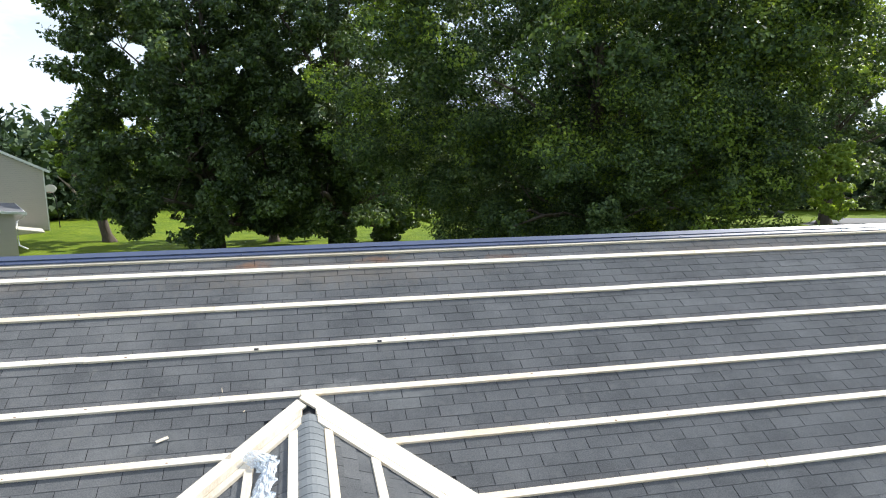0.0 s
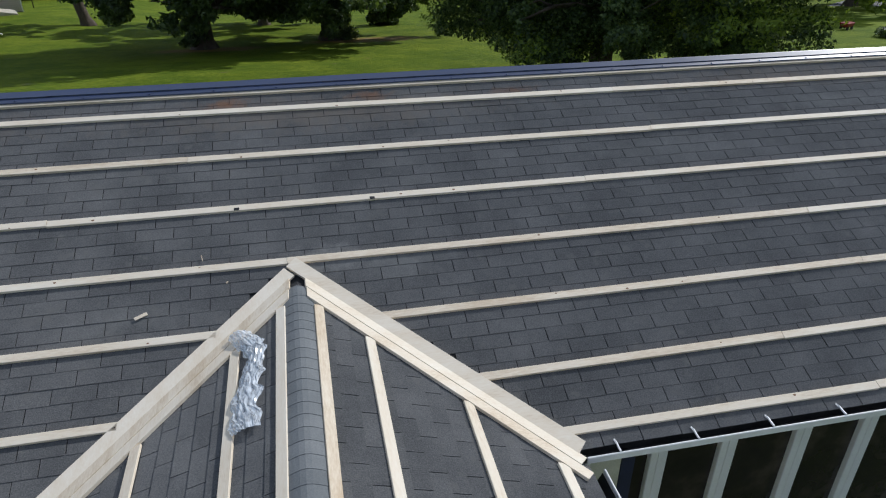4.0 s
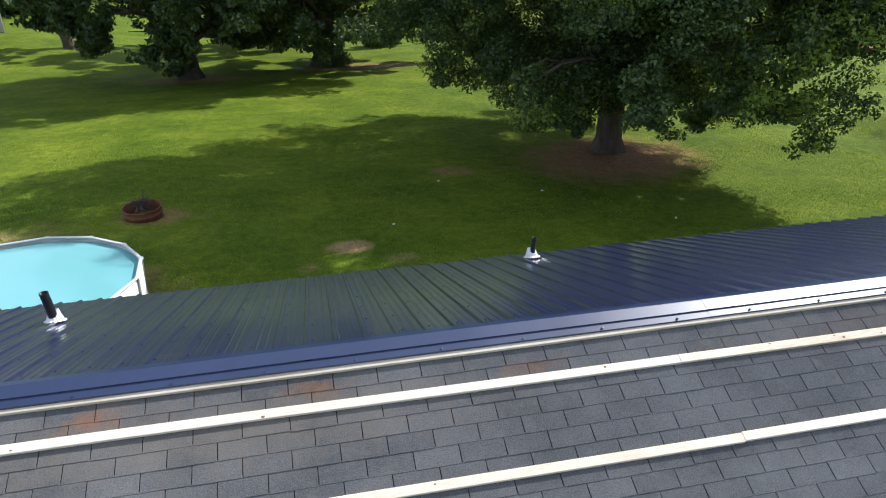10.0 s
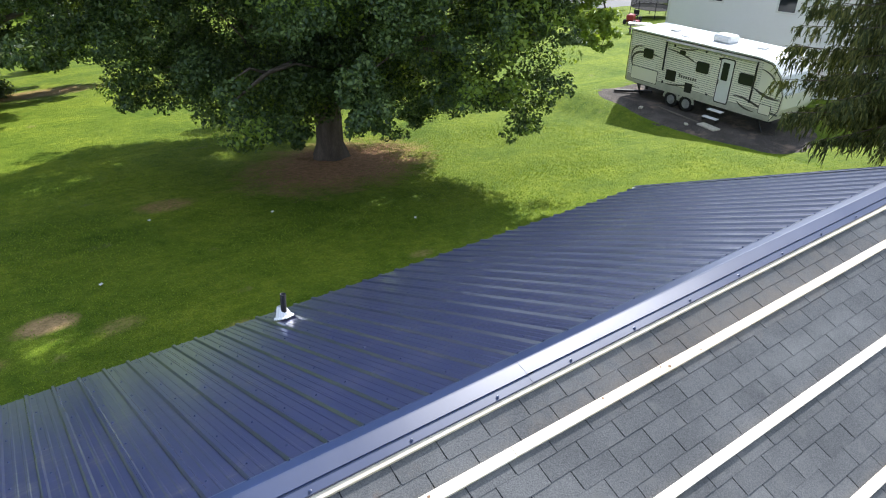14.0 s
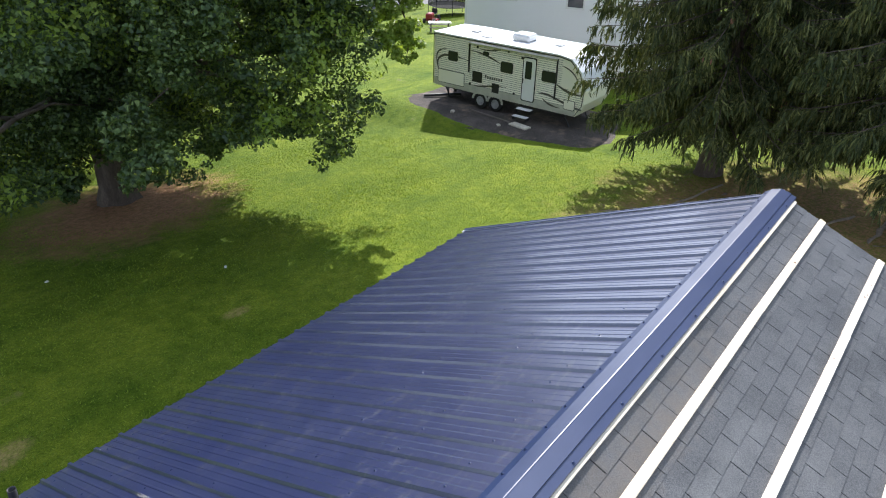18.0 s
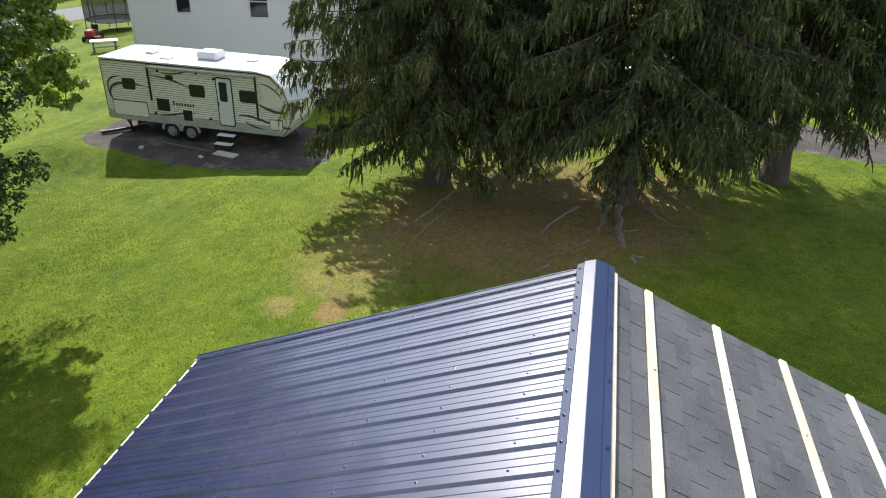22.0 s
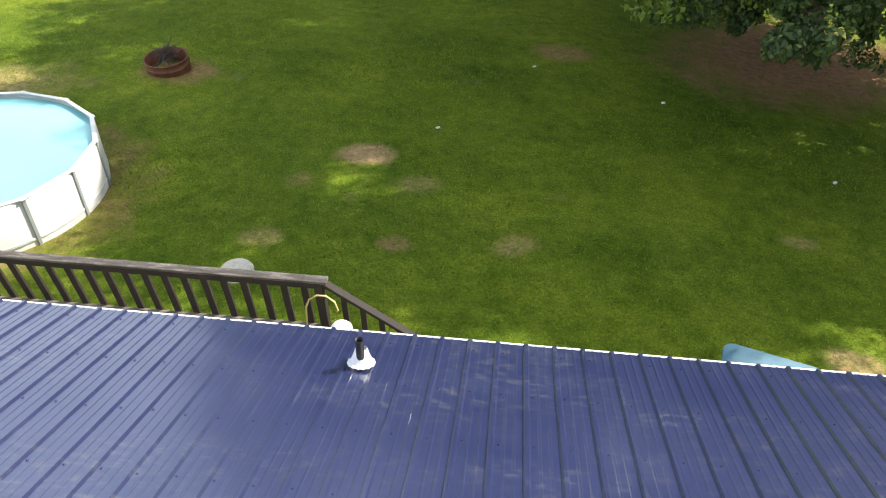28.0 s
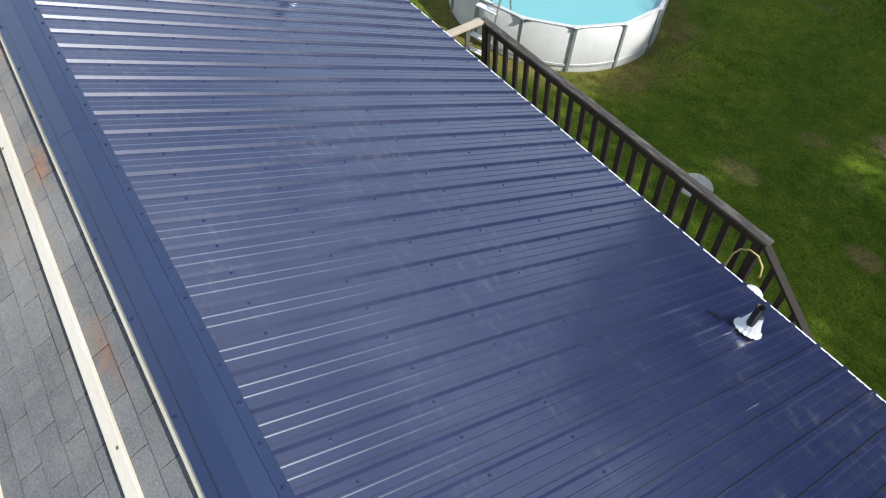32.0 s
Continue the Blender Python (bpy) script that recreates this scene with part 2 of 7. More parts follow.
M_PANE = mat("window pane before a brown room", (0.030, 0.025, 0.023), (0.012, 0.012, 0.013), (0.095, 0.075, 0.06), 1.6, 3, 0.12, bump=0, spec=0.3)
M_DECKTOP = mat("dark weathered rail", (0.070, 0.060, 0.053), (0.018, 0.015, 0.014), (0.26, 0.235, 0.21), 7, 50, 0.85, bump=0.3, stretch=(0.5, 3, 3))
M_SIDING_W = mat("white vinyl siding", (0.89, 0.89, 0.90), (0.85, 0.85, 0.86), (0.91, 0.91, 0.92), 0.6, 30, 0.5, bump=0.03)
M_SIDING_G = mat("grey vinyl siding", (0.50, 0.445, 0.405), (0.46, 0.41, 0.37), (0.53, 0.475, 0.435), 0.4, 30, 0.6, bump=0.03, vary=0.08)
M_SIDING_H = mat("cream house siding", (0.62, 0.60, 0.50), rough=0.6, bump=0.03)
M_BARK = mat("furrowed bark", (0.105, 0.083, 0.064), (0.05, 0.038, 0.03), (0.19, 0.155, 0.12), 5, 40, 0.95, bump=0.9, bump_dist=0.03, stretch=(1, 1, 0.25))
M_BARK_D = mat("dark spruce bark", (0.10, 0.075, 0.06), (0.05, 0.04, 0.03), (0.17, 0.13, 0.11), 5, 40, 0.95, bump=0.9, bump_dist=0.03, stretch=(1, 1, 0.4))
M_LEAF = mat("maple leaf", (0.056, 0.098, 0.027), (0.026, 0.050, 0.016), (0.135, 0.192, 0.050), 0.35, 9, 0.5, bump=0, vary=0.65, translucent=0.26, spec=0.4)
M_LEAF_D = mat("dark broad leaf", (0.078, 0.122, 0.043), (0.040, 0.070, 0.027), (0.150, 0.208, 0.066), 0.35, 9, 0.45, bump=0, vary=0.55, translucent=0.32, spec=0.55)
# on the maple this lighter green stands in for sun on the leaves
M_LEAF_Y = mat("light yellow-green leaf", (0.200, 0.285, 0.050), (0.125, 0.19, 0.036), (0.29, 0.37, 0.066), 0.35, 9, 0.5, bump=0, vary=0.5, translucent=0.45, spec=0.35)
M_NEEDLE = mat("spruce needle spray", (0.068, 0.086, 0.028), (0.028, 0.042, 0.016), (0.20, 0.205, 0.068), 0.6, 30, 0.65, bump=0, vary=0.5, translucent=0.2, spec=0.3)
M_GRASS = mat("grass blade", (0.145, 0.215, 0.022), (0.105, 0.172, 0.018), (0.23, 0.30, 0.040), 0.5, 14, 0.6, bump=0, vary=0.6, translucent=0.42, spec=0.25)
M_CONE = mat("spruce cones", (0.20, 0.10, 0.06), rough=0.8)
M_FOREST = mat("far woodland leaves", (0.040, 0.072, 0.030), (0.022, 0.043, 0.02), (0.075, 0.115, 0.045), 0.12, 1.5, 0.8, bump=0, vary=0.5, translucent=0.15)
M_RUST = mat("rusted steel ring", (0.19, 0.075, 0.04), (0.09, 0.04, 0.025), (0.30, 0.14, 0.07), 5, 60, 0.9, bump=0.3)
M_DECK = mat("dark stained deck wood", (0.024, 0.018, 0.014), (0.013, 0.010, 0.009), (0.045, 0.034, 0.028), 3, 40, 0.8, bump=0.3)
M_WEATHER = mat("weathered grey wood", (0.135, 0.115, 0.095), (0.07, 0.06, 0.05), (0.23, 0.20, 0.165), 3, 50, 0.85, bump=0.3, stretch=(0.5, 3, 3))
M_PALE = mat("pale new deck wood", (0.52, 0.44, 0.33), rough=0.8, bump=0.2)
M_CONC = mat("rough concrete", (0.56, 0.52, 0.43), (0.28, 0.26, 0.21), (0.70, 0.66, 0.56), 11, 60, 0.9, bump=0.3)
M_GRAVEL = mat("grey stone gravel", (0.062, 0.051, 0.044), (0.024, 0.020, 0.018), (0.155, 0.130, 0.110), 1.2, 22, 0.95, bump=0.8, bump_dist=0.03, grain=0.9, stain=(0.21, 0.15, 0.11), stain_scale=1.1, stain_low=0.54)
M_ASPHALT = mat("light worn road surface", (0.17, 0.17, 0.175), (0.13, 0.13, 0.135), (0.22, 0.22, 0.225), 0.8, 40, 0.9, bump=0.3)
M_POOLWALL = mat("off-white pool wall liner", (0.60, 0.59, 0.55), (0.52, 0.51, 0.47), (0.66, 0.65, 0.61), 1.5, 20, 0.5, bump=0.05)
M_POOLRIM = mat("pale grey pool rim", (0.62, 0.63, 0.62), rough=0.45, bump=0.03)
M_POOLPOST = mat("grey pool upright", (0.30, 0.32, 0.32), rough=0.5, bump=0.03)
M_TEAL = mat("faded teal plastic", (0.055, 0.15, 0.21), (0.042, 0.125, 0.175), (0.08, 0.19, 0.25), 2, 40, 0.55)
M_RED = mat("red paint", (0.27, 0.020, 0.028), rough=0.4)
M_NAVY = mat("dark blue car paint", (0.03, 0.035, 0.055), rough=0.3, coat=0.5)
M_RV = mat("cream caravan siding", (0.92, 0.885, 0.755), (0.88, 0.845, 0.715), (0.93, 0.90, 0.79), 0.7, 30, 0.4, bump=0.03)
M_RVLOW = mat("taupe caravan skirt", (0.50, 0.49, 0.41), rough=0.45, bump=0.03)
M_RVROOF = mat("white rubber roof membrane", (0.72, 0.73, 0.73), (0.62, 0.63, 0.63), (0.78, 0.79, 0.79), 1.2, 30, 0.6, bump=0.03)
M_DECAL = mat("brown swoosh decal", (0.085, 0.078, 0.06), rough=0.4, bump=0)
M_TYRE = mat("rubber tyre", (0.02, 0.02, 0.02), rough=0.85, bump=0.1)
M_ROOTW = mat("bare tree root", (0.25, 0.20, 0.15), (0.14, 0.105, 0.08), (0.36, 0.31, 0.25), 6, 40, 0.9, bump=0.3)
M_YELLOW = mat("yellow hose", (0.62, 0.50, 0.20), rough=0.5, bump=0)
M_ROOFG = mat("grey house roof shingles", (0.12, 0.12, 0.125), rough=0.9)
M_CURTAIN = mat("dark navy curtain", (0.02, 0.025, 0.06), rough=0.8, bump=0.1)


def plastic_mat():
    m = bpy.data.materials.new("clear crumpled plastic film")
    m.use_nodes = True
    n, link = m.node_tree.nodes, m.node_tree.links.new
    p = n["Principled BSDF"]
    p.inputs["Base Color"].default_value = (0.80, 0.85, 0.90, 1)
    p.inputs["Roughness"].default_value = 0.22
    tr = n.new("ShaderNodeBsdfTransparent")
    ms = n.new("ShaderNodeMixShader")
    t = n.new("ShaderNodeTexNoise")
    t.inputs["Scale"].default_value = 14
    mr = n.new("ShaderNodeMapRange")
    mr.inputs[1].default_value, mr.inputs[2].default_value, mr.inputs[3].default_value, mr.inputs[4].default_value = 0.35, 0.65, 0.25, 0.72
    link(t.outputs[0], mr.inputs[0])
    link(mr.outputs[0], ms.inputs[0])
    link(tr.outputs[0], ms.inputs[1])
    link(p.outputs[0], ms.inputs[2])
    link(ms.outputs[0], n["Material Output"].inputs[0])
    return m


def water_mat():
    m = bpy.data.materials.new("still pool water")
    m.use_nodes = True
    n, link = m.node_tree.nodes, m.node_tree.links.new
    p = n["Principled BSDF"]
    t = n.new("ShaderNodeTexNoise")
    t.inputs["Scale"].default_value = 1.1
    r = n.new("ShaderNodeValToRGB")
    r.color_ramp.elements[0].color, r.color_ramp.elements[1].color = (0.15, 0.44, 0.46, 1), (0.27, 0.54, 0.55, 1)
    link(t.outputs[0], r.inputs[0])
    link(r.outputs[0], p.inputs["Base Color"])
    p.inputs["Roughness"].default_value = 0.04
    w = n.new("ShaderNodeTexNoise")
    w.inputs["Scale"].default_value = 7
    b = n.new("ShaderNodeBump")
    b.inputs["Strength"].default_value, b.inputs["Distance"].default_value = 0.06, 0.01
    link(w.outputs[0], b.inputs["Height"])
    link(b.outputs[0], p.inputs["Normal"])
    return m


def net_mat():
    m = bpy.data.materials.new("fine black netting")
    m.use_nodes = True
    n, link = m.node_tree.nodes, m.node_tree.links.new
    n["Principled BSDF"].inputs["Base Color"].default_value = (0.012, 0.012, 0.014, 1)
    n["Principled BSDF"].inputs["Roughness"].default_value = 0.9
    ms = n.new("ShaderNodeMixShader")
    ms.inputs[0].default_value = 0.6
    link(n.new("ShaderNodeBsdfTransparent").outputs[0], ms.inputs[1])
    link(n["Principled BSDF"].outputs[0], ms.inputs[2])
    link(ms.outputs[0], n["Material Output"].inputs[0])
    return m


M_FILM, M_WATER, M_NET = plastic_mat(), water_mat(), net_mat()


# ---- building helpers ----
def thing(name, label="", category="", group="", kind="", at=(0, 0, 0), rz=0.0):
    ob = new(name)
    ob.empty_display_size = 0.1
    ob.matrix_world = pose(*at, 0, 0, rz)
    return tagged(ob, label, category, group, kind)


def mesh_of(name, bm, material, smooth=False):
    me = bpy.data.meshes.new(name)
    bm.to_mesh(me)
    bm.free()
    for m in (material if isinstance(material, (list, tuple)) else [material]):
        me.materials.append(m)
    if smooth:
        for poly in me.polygons:
            poly.use_smooth = True
    return me


def part(name, bm, material, parent, label="", smooth=False):
    ob = new(name, mesh_of(name, bm, material, smooth))
    ob.parent = parent
    return tagged(ob, label)


def share(name, me, parent, m):
    ob = new(name, me)
    ob.parent = parent
    ob.matrix_basis = m
    return ob


def solid(name, bm, material, label="", category="", group="", kind="", smooth=False):
    return tagged(new(name, mesh_of(name, bm, material, smooth)), label, category, group, kind)


def raw(name, verts, faces, material, parent=None, smooth=False):
    me = bpy.data.meshes.new(name)
    me.from_pydata(verts, [], faces)
    me.materials.append(material)
    if smooth:
        me.polygons.foreach_set("use_smooth", [True] * len(me.polygons))
    ob = new(name, me)
    if parent:
        ob.parent = parent
    return ob


def box(bm, lo, hi, bevel=0.0, m=None):
    c = [(a + b) / 2 for a, b in zip(lo, hi)]
    s = [abs(b - a) for a, b in zip(lo, hi)]
    mm = Matrix.Translation(c) @ Matrix.Diagonal((*s, 1))
    r = bmesh.ops.create_cube(bm, size=1, matrix=(m @ mm) if m else mm)
    if bevel:
        bmesh.ops.bevel(bm, geom=list({e for v in r["verts"] for e in v.link_edges}), offset=bevel, segments=1, affect="EDGES")
    return bm


def boxes(*args, bevel=0.0, m=None):
    bm = bmesh.new()
    for lo, hi in args:
        box(bm, lo, hi, bevel, m)
    return bm


def beam(bm, a, b, w, h, bevel=0.0, up=(0, 0, 1)):
    """A board from a to b, w wide and h thick (h along up)."""
    a, b = Vector(a), Vector(b)
    x = (b - a).normalized()
    y = Vector(up).cross(x).normalized()
    z = x.cross(y)
    m = Matrix((x, y, z)).transposed().to_4x4()
    m.translation = (a + b) / 2
    L = (b - a).length
    return box(bm, (-L / 2, -w / 2, -h / 2), (L / 2, w / 2, h / 2), bevel, m)


def tube(bm, pts, radii, seg=8, close=True):
    rings = []
    for i, p in enumerate(pts):
        p = Vector(p)
        d = (Vector(pts[min(i + 1, len(pts) - 1)]) - Vector(pts[max(i - 1, 0)])).normalized()
        a = d.orthogonal().normalized() if abs(d.z) > 0.95 else d.cross(Vector((0, 0, 1))).normalized()
        b = d.cross(a)
        r = radii[i] if isinstance(radii, (list, tuple)) else radii
        rings.append([bm.verts.new(p + r * (math.cos(2 * math.pi * k / seg) * a + math.sin(2 * math.pi * k / seg) * b)) for k in range(seg)])
    for r0, r1 in zip(rings, rings[1:]):
        best = min(range(seg), key=lambda o: (r0[0].co - r1[o].co).length)
        for k in range(seg):
            bm.faces.new((r0[k], r0[(k + 1) % seg], r1[(k + 1 + best) % seg], r1[(k + best) % seg]))
    if close:
        bm.faces.new(rings[0][::-1])
        bm.faces.new(rings[-1])
    bmesh.ops.recalc_face_normals(bm, faces=bm.faces[:])
    return bm


def lathe(bm, prof, seg=24, at=(0, 0, 0)):
    """Turn a profile of (radius, height) about z."""
    rings = []
    for r, z in prof:
        rings.append([bm.verts.new((at[0] + r * math.cos(2 * math.pi * k / seg), at[1] + r * math.sin(2 * math.pi * k / seg), at[2] + z)) for k in range(seg)])
    for r0, r1 in zip(rings, rings[1:]):
        for k in range(seg):
            bm.faces.new((r0[k], r0[(k + 1) % seg], r1[(k + 1) % seg], r1[k]))
    return bm


# ---- the ground ----
def ground_z(x, y):
    """The lawn falls away behind the house and a little to the east."""
    ys = max(y, -3.0)
    fade = 1.0 if y < 15 else max(0.0, 1 - (y - 15) / 30)
    if y < 0:
        fade = max(0.0, 1 + y / 6) if x < 0 else 1.0
    fall = -0.118 * min(ys, 90) - 0.045 * max(0, min(ys, 500) - 90) - 0.042 * max(0, ys - 500)
    dip = max(0.0, min(1.0, (y - 9) / 5)) * max(0.0, min(1.0, (45 - y) / 20))      # a hollow in front of the caravan's pad
    z = 0.01 + fall - 0.052 * (max(-15.0, min(9.0, x)) + max(0.0, min(6.0, x - 9)) * dip) * fade
    level = max(0.0, min(1.0, (x - 14.6) / 1.4, (25.5 - x) / 3, (y - 5.5) / 4.5, (24.5 - y) / 4.5))      # the pad itself lies level
    rise = max(0.0, min(1.0, (y - 45) / 20)) * max(0.0, min(1.0, (-18 - x) / 14)) * max(0.0, min(1.0, (130 - y) / 45))      # higher round the grey house
    z += 1.55 * rise
    z -= 0.33 * math.exp(-((x + 13.8) ** 2 + (y - 8.2) ** 2) / 18)      # a dip round the pool
    return z + (-2.33 - z) * level * level * (3 - 2 * level)


EARTH, TAN = (0.37, 0.195, 0.118), (0.44, 0.29, 0.15)
# worn places in the lawn: centre, radii, turn, strength, colour
SOIL = [(2.3, 18.6, 3.7, 3.0, 20, 0.95, EARTH), (-8.2, 11.3, 0.60, 0.45, 10, 0.95, TAN), (-4.15, 17.6, 0.9, 0.6, 0, 0.7, EARTH), (-13.3, 14.2, 0.95, 0.75, 0, 0.75, EARTH),
        (11.8, 1.4, 4.3, 5.4, 10, 0.78, EARTH), (8.4, 5.4, 2.6, 1.5, 35, 0.36, TAN), (-0.15, 6.9, 0.5, 0.3, 0, 0.9, TAN), (-15.8, 42.6, 3.6, 1.8, 0, 0.8, EARTH),
        (-4.8, 45.0, 4.4, 1.8, 0, 0.8, EARTH), (-14.6, 8.9, 2.62, 2.62, 0, 0.85, EARTH), (-5.1, 8.8, 0.45, 0.3, 30, 0.5, TAN), (-7.15, 8.5, 0.35, 0.25, 0, 0.55, EARTH), (-17.5, 12.0, 2.6, 1.8, 20, 0.7, TAN),
        (-9.4, 8.4, 0.4, 0.3, 0, 0.45, TAN), (-9.2, 10.2, 0.3, 0.25, 0, 0.4, EARTH), (-7.0, 10.4, 0.5, 0.35, 20, 0.35, TAN), (-0.1, 9.8, 0.35, 0.2, 0, 0.5, TAN), (6.4, 5.1, 0.6, 0.4, 0, 0.7, EARTH), (6.5, 6.3, 0.6, 0.35, 40, 0.5, TAN)]


def ground_mat():
    m = bpy.data.materials.new("mown lawn")
    m.use_nodes = True
    n, link = m.node_tree.nodes, m.node_tree.links.new
    p = n["Principled BSDF"]
    geo = n.new("ShaderNodeNewGeometry")

    def nz(sc, det=4.0, r=0.6, stretch=None):
        t = n.new("ShaderNodeTexNoise")
        t.inputs["Scale"].default_value, t.inputs["Detail"].default_value, t.inputs["Roughness"].default_value = sc, det, r
        if stretch:
            mp = n.new("ShaderNodeMapping")
            mp.inputs["Rotation"].default_value = (0, 0, radians(stretch[1]))
            mp.inputs["Scale"].default_value = stretch[0]
            link(geo.outputs["Position"], mp.inputs[0])
            link(mp.outputs[0], t.inputs["Vector"])
        else:
            link(geo.outputs["Position"], t.inputs["Vector"])
        return t.outputs[0]

    def ramp(src, *stops):
        r = n.new("ShaderNodeValToRGB")
        e = r.color_ramp.elements
        for i, (pos, c) in enumerate(stops):
            el = e[i] if i < 2 else e.new(pos)
            el.position, el.color = pos, (*c, 1)
        link(src, r.inputs[0])
        return r.outputs[0]

    def mixc(fac, a, b, mode="MIX"):
        x = n.new("ShaderNodeMix")
        x.data_type, x.blend_type = "RGBA", mode
        if isinstance(fac, float):
            x.inputs[0].default_value = fac
        else:
            link(fac, x.inputs[0])
        for k, v in ((6, a), (7, b)):
            if isinstance(v, tuple):
                x.inputs[k].default_value = (*v, 1)
            else:
                link(v, x.inputs[k])
        return x.outputs[2]
    base = ramp(nz(0.35, 5), (0.28, (0.083, 0.142, 0.016)), (0.72, (0.200, 0.256, 0.028)))
    fine = ramp(nz(22, 4, 0.8), (0.28, (0.44, 0.48, 0.44)), (0.72, (1.42, 1.36, 1.26)))
    clump = ramp(nz(3.2, 4, 0.65), (0.3, (0.62, 0.72, 0.62)), (0.7, (1.28, 1.2, 1.12)))
    stripes = ramp(nz(1.0, 2, 0.5, ((0.05, 0.9, 1), 14)), (0.35, (0.90, 0.92, 0.9)), (0.65, (1.08, 1.06, 1.0)))
    tuft = ramp(nz(60, 3, 0.85), (0.30, (0.60, 0.64, 0.58)), (0.70, (1.36, 1.30, 1.24)))
    c = mixc(1.0, base, fine, "MULTIPLY")
    c = mixc(1.0, c, tuft, "MULTIPLY")
    c = mixc(1.0, c, clump, "MULTIPLY")
    c = mixc(1.0, c, stripes, "MULTIPLY")
    worn = ramp(nz(0.55, 6, 0.7), (0.66, (0, 0, 0)), (0.74, (1, 1, 1)))
    c = mixc(worn, c, (0.155, 0.160, 0.068))
    clover = ramp(nz(24, 3, 0.7), (0.57, (0, 0, 0)), (0.68, (0.3, 0.3, 0.3)))
    drift = ramp(nz(0.7, 3, 0.6), (0.42, (0, 0, 0)), (0.62, (1, 1, 1)))
    c = mixc(mixc(1.0, clover, drift, "MULTIPLY"), c, (0.32, 0.40, 0.12))
    dots = ramp(nz(0.8, 5, 0.7), (0.66, (0, 0, 0)), (0.74, (0.55, 0.55, 0.55)))
    c = mixc(dots, c, (0.17, 0.150, 0.065))
    # worn and bare places, each a soft ragged ellipse
    rag1, rag2 = nz(1.3, 5, 0.7), nz(6.0, 4, 0.7)
    sward = ramp(nz(12, 4, 0.75), (0.36, (0.25, 0.25, 0.25)), (0.58, (1, 1, 1)))      # grass still stands in the worn places
    for cx, cy, rx, ry, rot, strength, soil in SOIL:
        mp = n.new("ShaderNodeMapping")
        mp.vector_type = "TEXTURE"
        mp.inputs["Location"].default_value = (cx, cy, 0)
        mp.inputs["Rotation"].default_value = (0, 0, radians(rot))
        mp.inputs["Scale"].default_value = (rx, ry, 1e6)
        link(geo.outputs["Position"], mp.inputs[0])
        ln = n.new("ShaderNodeVectorMath")
        ln.operation = "LENGTH"
        link(mp.outputs[0], ln.inputs[0])
        acc = ln.outputs["Value"]
        for src, amt in ((rag1, 1.3), (rag2, 0.7)):
            ma = n.new("ShaderNodeMath")
            ma.operation = "MULTIPLY_ADD"
            link(src, ma.inputs[0])
            ma.inputs[1].default_value = amt
            link(acc, ma.inputs[2])
            acc = ma.outputs[0]
        mr = n.new("ShaderNodeMapRange")
        mr.inputs[1].default_value, mr.inputs[2].default_value = 1.6, 2.15
        mr.inputs[3].default_value, mr.inputs[4].default_value = strength, 0.0
        link(acc, mr.inputs[0])
        tone = ramp(rag2, (0.3, tuple(v * 0.62 for v in soil)), (0.7, tuple(v * 1.25 for v in soil)))
        c = mixc(mixc(0.35 if strength > 0.9 else 1.0, mr.outputs[0], sward, "MULTIPLY"), c, tone)
    link(c, p.inputs["Base Color"])
    p.inputs["Roughness"].default_value = 0.8
    p.inputs["Specular IOR Level"].default_value = 0.12
    p.inputs["Specular Tint"].default_value = (0.62, 0.80, 0.16, 1)
    b = n.new("ShaderNodeBump")
    b.inputs["Strength"].default_value, b.inputs["Distance"].default_value = 0.8, 0.04
    link(nz(38, 3, 0.8), b.inputs["Height"])
    link(b.outputs[0], p.inputs["Normal"])
    return m


M_LAWN = ground_mat()


def build_ground():
    xs = sorted(set([-2500, -1200, -600, -300, -160, -110] + list(np.linspace(-80, 80, 161)) + [110, 160, 300, 600, 1200, 2500]))
    ys = sorted(set([-600, -200, -90, -50, -30] + list(np.linspace(-20, 100, 121)) + [110, 130, 160, 200, 260, 350, 500, 800, 1300, 2000, 3000, 4200]))
    verts = [(x, y, ground_z(x, y) + 0.03 * noise.noise((x * 0.35, y * 0.35, 0)) * (abs(x) < 60 and y > 9)) for y in ys for x in xs]
    w = len(xs)
    faces = [(j * w + i, j * w + i + 1, (j + 1) * w + i + 1, (j + 1) * w + i) for j in range(len(ys) - 1) for i in range(w - 1)]
    g = raw("ground", verts, faces, M_LAWN, smooth=True)
    tagged(g, "mown green lawn falling away behind the house, worn in places", "lawn", kind="structure")


build_ground()


